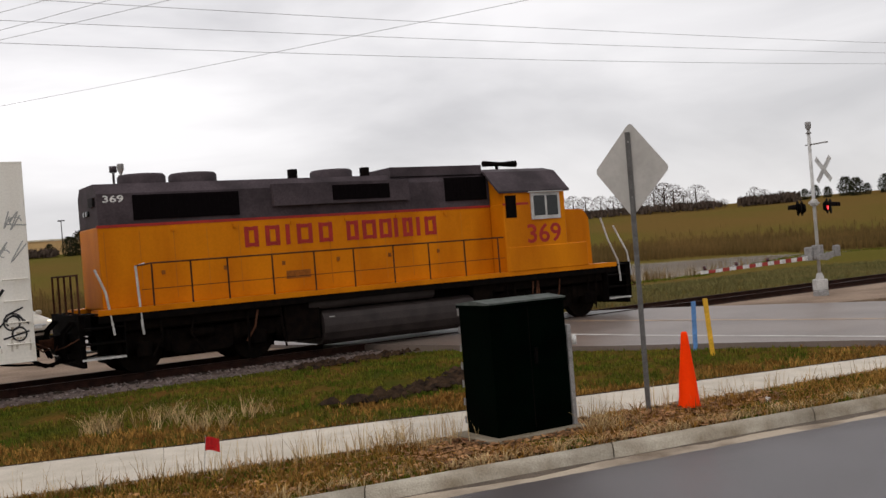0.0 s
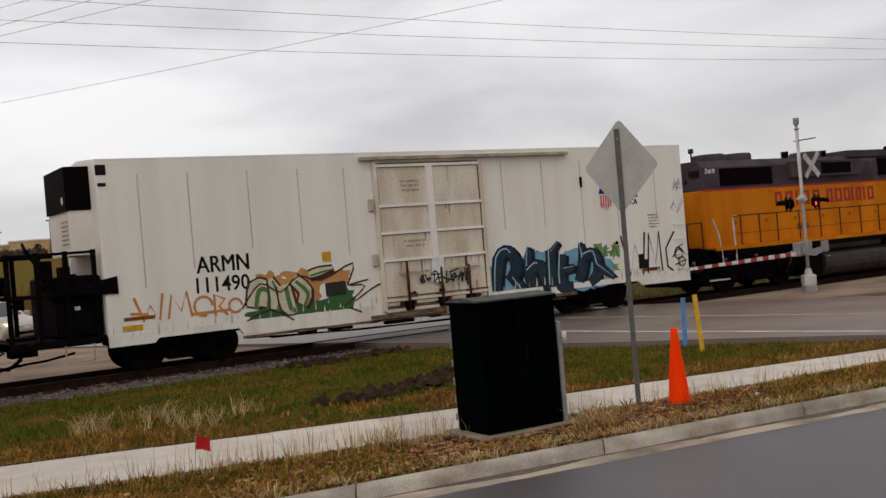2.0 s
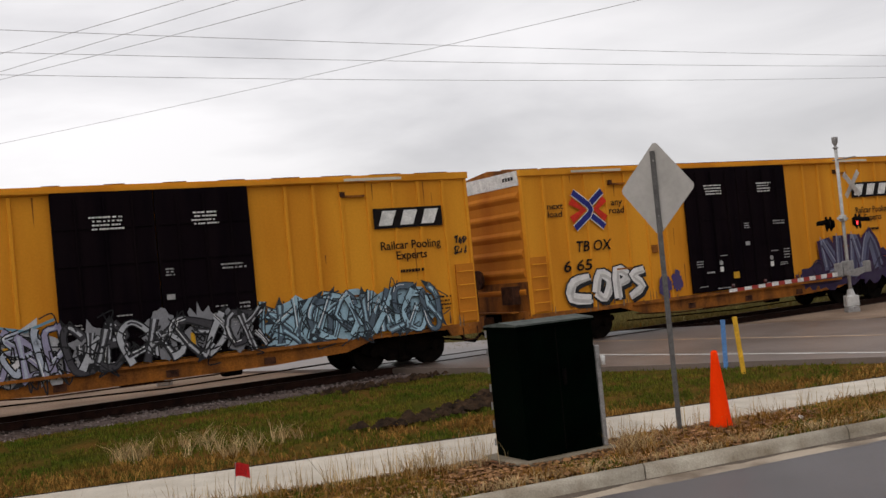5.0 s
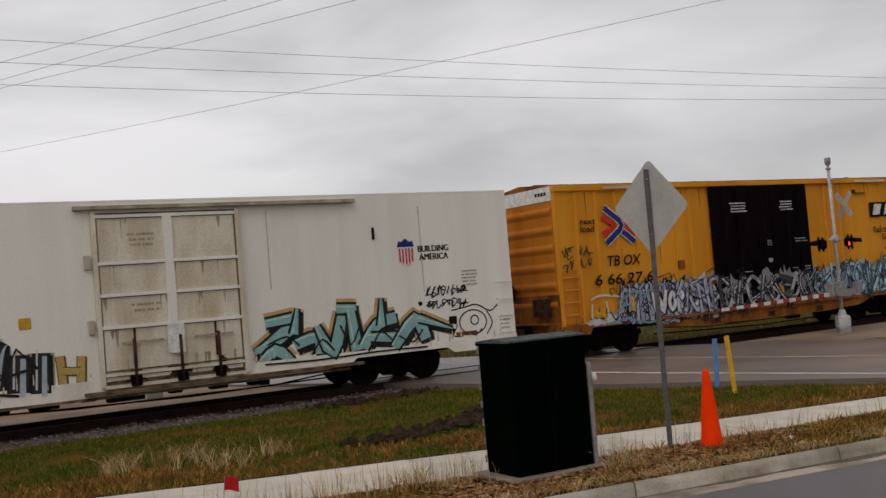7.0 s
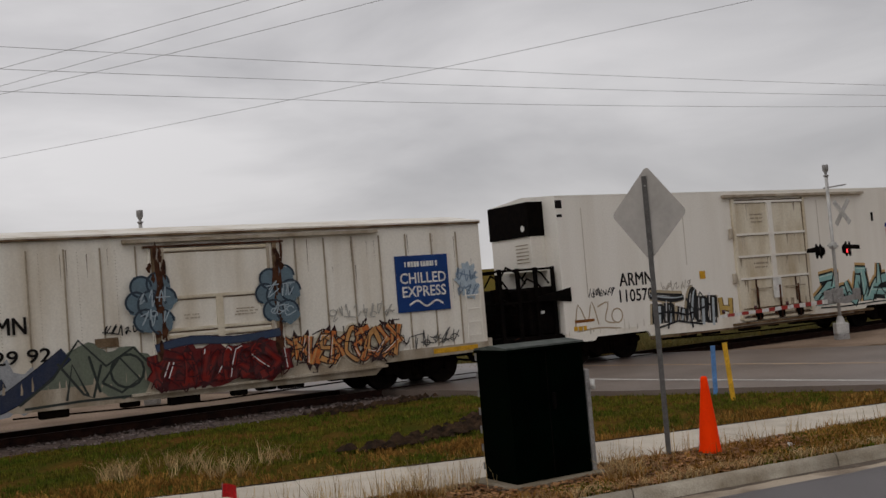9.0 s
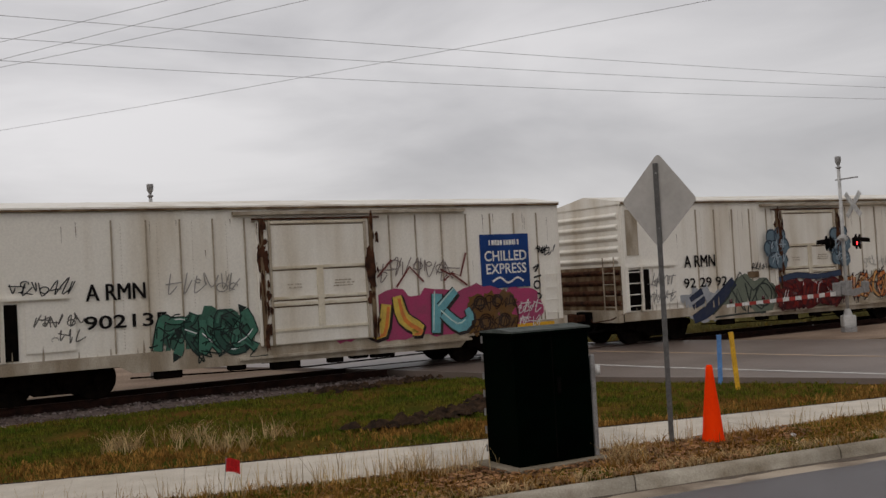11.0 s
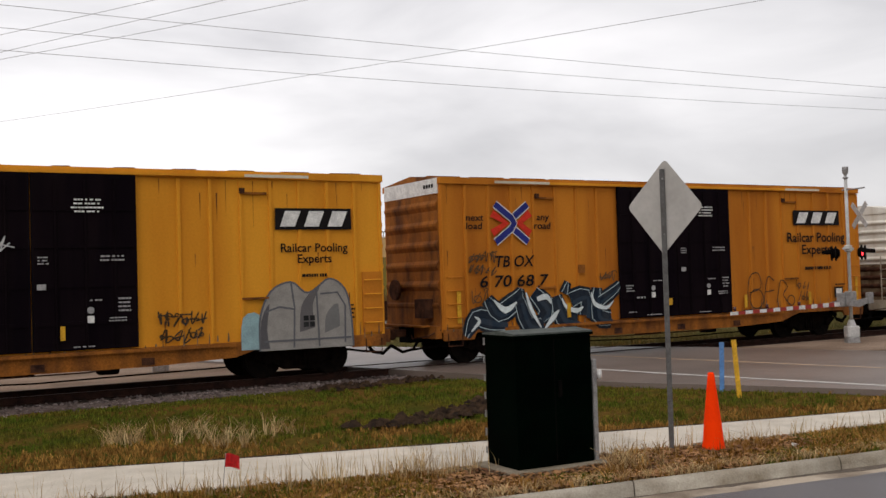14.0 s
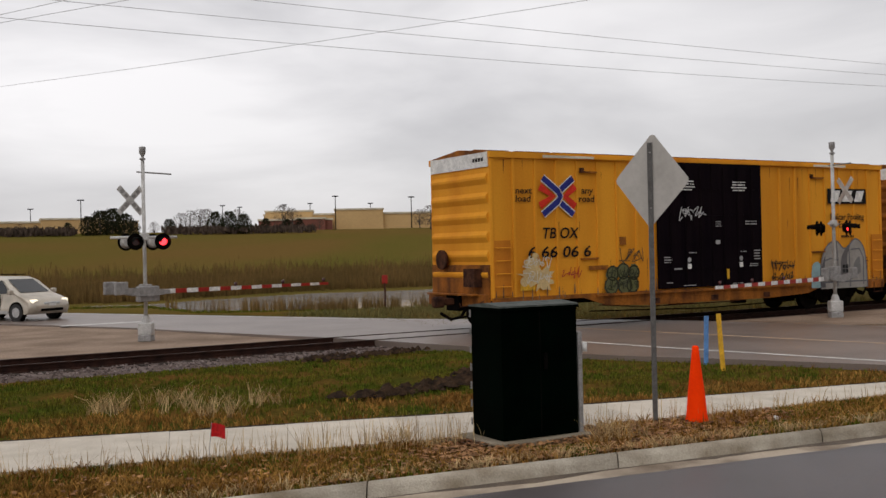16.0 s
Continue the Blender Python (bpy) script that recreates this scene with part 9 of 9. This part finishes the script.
def make_stakes():
    for x, y, top, m, lean, words in ((4.96, 21.07, 0.95, M_BSTAKE, 0.03, "blue plastic utility marker stake"), (5.02, 19.95, 1.07, M_YSTAKE, -0.075, "yellow plastic utility marker stake")):
        root = thing("marker_stake", pose(x, y, -0.16, 0, math.degrees(math.atan(lean)), 20), words, "marker stake")
        bm = bmesh.new()
        prism(bm, [(-0.045, -0.012), (0.045, -0.012), (0.05, 0.012), (0, 0.026), (-0.05, 0.012)], -0.2, top, "z")
        part("stake", bm, m, root)
        bm = bmesh.new()
        prism(bm, [(-0.046, -0.013), (0.046, -0.013), (0.051, 0.013), (0, 0.027), (-0.051, 0.013)], top, top + 0.03, "z")
        part("stake_cap", bm, m, root)


def make_flag():
    root = thing("pin_flag", pose(-2.96, 11.97, -0.17), "small red utility pin flag on a thin wire", "flag")
    bm = bmesh.new()
    tube(bm, (0, 0, -0.1), (0.06, 0, 0.50), 0.004, 6)
    part("wire", bm, M_GALV, root)
    bm = bmesh.new()
    grid = [[bm.verts.new((0.05 + 0.17 * i / 6, 0.02 * math.sin(i * 0.9), 0.335 + 0.155 * j / 3 - 0.03 * (i / 6) ** 2)) for j in range(4)] for i in range(7)]
    for a, b in zip(grid, grid[1:]):
        for j in range(3):
            bm.faces.new((a[j], b[j], b[j + 1], a[j + 1]))
    bmesh.ops.solidify(bm, geom=list(bm.faces), thickness=0.002)
    part("flag", bm, M_FLAG, root)


def make_litter():
    bm = bmesh.new()
    rng = random.Random(3)
    prism(bm, [(0.07 * math.cos(k) * rng.uniform(0.7, 1.2), 0.05 * math.sin(k) * rng.uniform(0.7, 1.2)) for k in (0, 1, 2, 3, 4, 5)], 0.0, 0.05, "z")
    ob = part("litter", bm, M_PAINTW, at=pose(4.30, 14.28, -0.16, 12, 20, 30))
    tagged(ob, "crumpled white paper cup in the grass", "litter")


def make_soil():
    rng = random.Random(8)
    for path, n, size, words in (([(-1.75, 17.0), (-1.0, 17.6), (-0.4, 18.2), (0.2, 19.6), (0.7, 20.8)], 260, 0.11, "ridge of dark dug soil in the grass"), ([(-3.4, 23.2), (-2.4, 24.0), (-1.6, 24.6), (-1.0, 25.2)], 170, 0.10, "brown heap of dug soil beside the track")):
        verts, faces = [], []
        for _ in range(n):
            p = along(path, rng.random())
            x, y = p.x + rng.gauss(0, 0.22), p.y + rng.gauss(0, 0.16)
            r = size * rng.uniform(0.35, 1.25)
            z = -0.16 + rng.uniform(0, 0.07)
            k = len(verts)
            for dx, dy, dz in ((1, 0, 0), (0.3, 0.9, 0), (-0.8, 0.6, 0), (-0.9, -0.5, 0), (0.1, -1, 0), (0.25, 0.1, 0.75), (-0.3, 0.1, 0.65)):
                verts.append((x + r * dx * rng.uniform(0.7, 1.3), y + r * dy * rng.uniform(0.7, 1.3), z + r * dz * rng.uniform(0.6, 1.2)))
            for f in ((0, 1, 5), (1, 2, 6), (1, 6, 5), (2, 3, 6), (3, 4, 6), (4, 5, 6), (4, 0, 5)):
                faces.append(tuple(k + q for q in f))
        tagged(raw("soil_clods", verts, faces, M_SOIL_AND_SHADE), words, "soil", kind="stuff")


def crossing_signal(x, y, turn, arm_way, arm_len, arm_z, buck, lit, words):
    """Level-crossing signal: mast, bell, crossbuck, paired lamps and a lowered gate. turn: the way its lamp bar points."""
    root = thing("crossing_signal", pose(x, y, 0, 0, 0, 0), words, "railway signal", "crossing signals")
    bm = bmesh.new()
    soft_box(bm, -0.19, 0.19, -0.19, 0.19, -0.12, 0.06, 0.02, 1)
    part("base_plate", bm, M_GALV, root)
    bm = bmesh.new()
    lathe(bm, [(0.17, 0.05), (0.16, 0.3), (0.12, 0.5), (0.08, 0.62)], seg=12)
    soft_box(bm, -0.2, 0.2, -0.16, 0.16, 0.06, 0.42, 0.03, 1)
    part("junction_base", bm, M_SILVER, root)
    bm = bmesh.new()
    tube(bm, (0, 0, 0.3), (0, 0, 5.0), 0.052, 14)
    part("mast", bm, M_SILVER, root)
    bm = bmesh.new()
    lathe(bm, [(0.05, 4.95), (0.05, 5.02), (0.085, 5.04), (0.085, 5.07), (0.035, 5.09), (0.045, 5.14), (0.09, 5.22), (0.095, 5.38), (0.085, 5.4), (0, 5.39)], seg=16)
    part("bell", bm, M_GALV, root)
    c, s = math.cos(radians(turn)), math.sin(radians(turn))
    rot = pose(0, 0, 0, 0, 0, turn)
    bm = bmesh.new()
    tube(bm, (-0.2, 0, 4.68), (0.95, 0, 4.66), 0.022, 8)
    part("sign_arm", bm, M_GALV, root, at=pose(0, 0, 0, 0, 0, buck[2]))
    # crossbuck
    cb = new("crossbuck")
    bm = bmesh.new()
    for k, tilt in enumerate((45, -45)):
        v = box(bm, -0.52, 0.52, -0.012 + 0.016 * k, 0.002 + 0.016 * k, -0.085, 0.085)
        bmesh.ops.rotate(bm, verts=v, cent=(0, 0, 0), matrix=Matrix.Rotation(radians(tilt), 3, "Y"))
    bpy.data.objects.remove(cb)
    cb = part("crossbuck", bm, M_SILVER, root, "white crossbuck blades", at=pose(buck[0], buck[1], 3.88, 0, 0, buck[2]))
    bm = bmesh.new()
    for k, tilt in enumerate((45, -45)):
        for j in range(5):
            q = -0.42 + 0.18 * j
            if abs(q) < 0.1:
                continue
            v = box(bm, q, q + 0.11, -0.022 + 0.016 * k, -0.013 + 0.016 * k, -0.045, 0.045)
            bmesh.ops.rotate(bm, verts=v, cent=(0, 0, 0), matrix=Matrix.Rotation(radians(tilt), 3, "Y"))
    if lit:
        part("crossbuck_lettering", bm, M_GALV, cb)
    else:
        bm.free()
    # lamp bar and lamps
    bm = bmesh.new()
    tube(bm, (-0.95, 0, 2.83), (0.95, 0, 2.83), 0.04, 8)
    soft_box(bm, -0.12, 0.12, -0.1, 0.1, 2.74, 2.94, 0.02, 1)
    part("lamp_bar", bm, M_SILVER, root, at=rot)
    for i, (lx, ly, face) in enumerate(((-0.39, -0.42, -1), (0.39, -0.42, -1), (-0.39, 0.42, 1), (0.39, 0.42, 1))):
        lamp = new("lamp")
        bpy.data.objects.remove(lamp)
        bm = bmesh.new()
        tube(bm, (lx, ly, 2.70), (lx, ly + face * 0.03, 2.70), 0.235, 22)
        lamp = part("lamp", bm, M_BLACK, root, "black lamp disc with hood", at=rot)
        bm = bmesh.new()
        tube(bm, (lx, ly - face * 0.10, 2.70), (lx, ly - face * 0.002, 2.70), 0.11, 18, 0.18)
        part("lamp_housing", bm, M_SILVER if lit else M_BLACK, lamp)
        bm = bmesh.new()
        seg = 12
        for k in range(seg):
            a0, a1 = math.pi * k / seg, math.pi * (k + 1) / seg
            q = [(lx + 0.135 * math.cos(a), 2.70 + 0.135 * math.sin(a)) for a in (a0, a1)]
            bm.faces.new([bm.verts.new(p) for p in ((q[0][0], ly + face * 0.03, q[0][1]), (q[1][0], ly + face * 0.03, q[1][1]), (q[1][0], ly + face * 0.3, q[1][1] - 0.03), (q[0][0], ly + face * 0.3, q[0][1] - 0.03))])
        part("hood", bm, M_BLACK, lamp)
        bm = bmesh.new()
        tube(bm, (lx, ly + face * 0.03, 2.70), (lx, ly + face * 0.045, 2.70), 0.105, 18)
        part("lens", bm, M_REDLAMP if i == lit else M_LENS, lamp)
    # gate mechanism
    ga = math.degrees(math.atan2(arm_way[1], arm_way[0]))
    rg = pose(0, 0, 0, 0, 0, ga)
    bm = bmesh.new()
    soft_box(bm, -0.36, 0.26, -0.34, -0.08, 1.02, 1.45, 0.03, 2)
    soft_box(bm, -0.14, 0.14, -0.14, 0.14, 1.05, 1.5, 0.02, 1)
    mech = part("gate_mechanism", bm, M_GALV, root, "grey gate motor housing", at=rg)
    for yy in (-0.42, 0.18):
        bm = bmesh.new()
        prism(bm, [(0.55, arm_z + 0.05), (0.55, arm_z - 0.06), (-0.2, arm_z - 0.12), (-1.05, arm_z + 0.02), (-1.05, arm_z + 0.16), (-0.2, arm_z + 0.12)], yy, yy + 0.03, "y")
        part("gate_support", bm, M_GALV, root, at=rg)
    for yy in (-0.46, 0.14):
        bm = bmesh.new()
        soft_box(bm, -1.16, -0.78, yy, yy + 0.12, arm_z - 0.04, arm_z + 0.32, 0.02, 1)
        part("counterweight", bm, M_GALV, root, at=rg)
    k = int(arm_len / 0.41)
    for i in range(k):
        a = 0.5 + (arm_len - 0.5) * i / k
        b = 0.5 + (arm_len - 0.5) * (i + 1) / k
        bm = bmesh.new()
        h = 0.065 - 0.025 * i / k
        box(bm, a, b, -0.145, -0.125, arm_z - h, arm_z + h)
        part("gate_stripe", bm, M_RED if i % 2 else M_PAINTW, root, "red gate stripe" if i % 2 else "white gate stripe", at=rg)
    for q in (0.45, 0.72, 0.97):
        bm = bmesh.new()
        tube(bm, (arm_len * q, -0.135, arm_z + 0.06), (arm_len * q, -0.135, arm_z + 0.17), 0.045, 10)
        part("gate_lamp", bm, M_LENS, root, at=rg)
    return root


def make_van():
    """A minivan that waits before the stop line. x points to its front."""
    yaw = math.degrees(math.atan2(-0.56, 0.83))
    root = thing("minivan", pose(-16.95, 40.3, -0.06, 0, 0, yaw + 9), "champagne minivan with lit headlamps waiting on the road", "car")
    prof = [(1.34, 0.26), (1.44, 0.52), (1.38, 0.72), (1.15, 0.88), (0.52, 1.06), (-0.28, 1.58), (-0.65, 1.69), (-2.9, 1.70), (-3.35, 1.60), (-3.62, 1.05), (-3.66, 0.40), (-3.6, 0.28)]
    secs = [(0.0, 0.985), (0.25, 0.985), (0.6, 0.96)]
    bm = bmesh.new()
    rows = []
    for y in (-0.97, -0.93, -0.72, 0.72, 0.93, 0.97):
        k = 1.0 if abs(y) < 0.8 else (0.45 if abs(y) < 0.95 else 0.0)
        row = []
        for x, z in prof:
            tuck = 0.17 * max(0.0, (z - 1.0) / 0.7)
            yy = y - math.copysign(tuck, y)
            row.append(bm.verts.new((x - (1 - k) * (0.22 if x > 1 else (0.05 if x > 0 else -0.07)), yy, 0.28 + (z - 0.28) * (0.965 + 0.035 * k))))
        rows.append(row)
    m = len(prof)
    for a, b in zip(rows, rows[1:]):
        for i in range(m):
            f = bm.faces.new((a[i], a[(i + 1) % m], b[(i + 1) % m], b[i]))
            f.smooth = True
    bm.faces.new(rows[0])
    bm.faces.new(rows[-1][::-1])
    part("body", bm, M_VAN, root)
    bm = bmesh.new()
    v = [bm.verts.new(p) for p in ((0.50, -0.70, 1.075), (0.50, 0.70, 1.075), (-0.27, 0.60, 1.575), (-0.27, -0.60, 1.575))]
    f = bm.faces.new(v)
    bmesh.ops.translate(bm, verts=v, vec=(0.012, 0, 0.014))
    part("windshield", bm, M_GLASS, root)
    for s in (-1, 1):
        for a, b in ((-0.2, -1.05), (-1.12, -2.15), (-2.22, -3.2)):
            bm = bmesh.new()
            y0, y1 = s * 0.955, s * 0.845
            q = [(a + (0.42 if a > -0.3 else 0), y0, 1.06), (b, y0, 1.06), (b + (0.15 if b < -3 else 0), y1, 1.56), (a - (0.08 if a > -0.3 else 0), y1, 1.56)]
            bm.faces.new([bm.verts.new((x, y + s * 0.014, z)) for x, y, z in q])
            part("side_window", bm, M_GLASS, root)
        bm = bmesh.new()
        soft_box(bm, 0.98, 1.33, s * 0.74 - 0.15, s * 0.74 + 0.15, 0.66, 0.82, 0.05, 2)
        part("headlamp", bm, M_LAMP, root)
        bm = bmesh.new()
        soft_box(bm, 0.28, 0.45, s * 1.06 - 0.1, s * 1.06 + 0.1, 1.02, 1.2, 0.04, 2)
        part("wing_mirror", bm, M_VAN, root)
        for x in (0.55, -2.5):
            bm = bmesh.new()
            tube(bm, (x, s * 0.74, 0.33), (x, s * 0.985, 0.33), 0.33, 24)
            wheel = part("wheel", bm, M_TYRE, root)
            bm = bmesh.new()
            tube(bm, (x, s * 0.95, 0.33), (x, s * 0.992, 0.33), 0.19, 20)
            rim = part("rim", bm, M_RIM, wheel)
    for x in (0.55, -2.5):
        for s in (-1, 1):
            bm = bmesh.new()
            tube(bm, (x, s * 0.80, 0.35), (x, s * 0.978, 0.35), 0.385, 24)
            part("wheel_arch", bm, M_BLACK, root)
    for s in (-1, 1):
        boxes("sill_trim", M_RIM, root, [(-2.1, 0.15, min(s * 0.96, s * 0.985), max(s * 0.96, s * 0.985), 0.28, 0.40)])
        for x in (-0.28, -1.1, -2.2):
            boxes("door_gap", M_BLACK, root, [(x - 0.006, x + 0.006, min(s * 0.94, s * 0.976), max(s * 0.94, s * 0.976), 0.42, 1.02)])
    bm = bmesh.new()
    soft_box(bm, 1.3, 1.43, -0.40, 0.40, 0.60, 0.71, 0.03, 1)
    part("grille", bm, M_RIM, root)
    bm = bmesh.new()
    soft_box(bm, 1.28, 1.44, -0.55, 0.55, 0.36, 0.47, 0.03, 1)
    part("air_intake", bm, M_BLACK, root)
    bm = bmesh.new()
    soft_box(bm, 1.40, 1.437, -0.18, 0.18, 0.555, 0.65, 0.008, 1)
    part("number_plate", bm, M_PAINTW, root)
    bm = bmesh.new()
    for y in (-0.62, 0.62):
        tube(bm, (-0.7, y, 1.76), (-2.9, y, 1.77), 0.02, 6)
    part("roof_rail", bm, M_BLACK, root)


def make_far_marker():
    root = thing("pond_marker", pose(-3.55, 49.5, -0.45), "small red marker post beside the pond", "marker post")
    bm = bmesh.new()
    tube(bm, (0, 0, -0.3), (0, 0, 1.25), 0.05, 8)
    part("post", bm, M_RUST, root)
    bm = bmesh.new()
    soft_box(bm, -0.14, 0.14, -0.03, 0.03, 1.2, 1.62, 0.02, 1)
    part("marker_board", bm, M_RED, root)


make_cabinet()
make_sign()
make_cone()
make_stakes()
make_flag()
make_litter()
crossing_signal(-8.9, 29.29, 35, (0.68, 0.73), 6.6, 1.28, (-0.34, -0.12, 50), 1, "silver railway crossing signal with lowered gate and red lamp")
crossing_signal(11.8, 32.77, 62, (-0.68, -0.73), 7.2, 1.12, (0.42, 0.10, -76), 0, "silver railway crossing signal on the gravel apron, red lamp lit")
make_van()
make_far_marker()
make_soil()
make_track()
make_sidewalk()
make_edge_shade()
make_grass()
make_leaves()


# ---- what moves ----
def motions():
    for ob, front in MOVING:
        walk(ob, [(t, Matrix.Translation(on_track(front + train_way(t))) @ pose(0, 0, 0, 0, 0, HEAD)) for t in range(0, 17)])
    for w, dx, r in WHEELS:
        rows = []
        for i in range(241):
            t = i / 15
            rows.append((t, pose(dx, 0, r) @ Matrix.Rotation((train_way(t) - train_way(0)) / r, 4, "Y")))
        walk(w, rows)


motions()
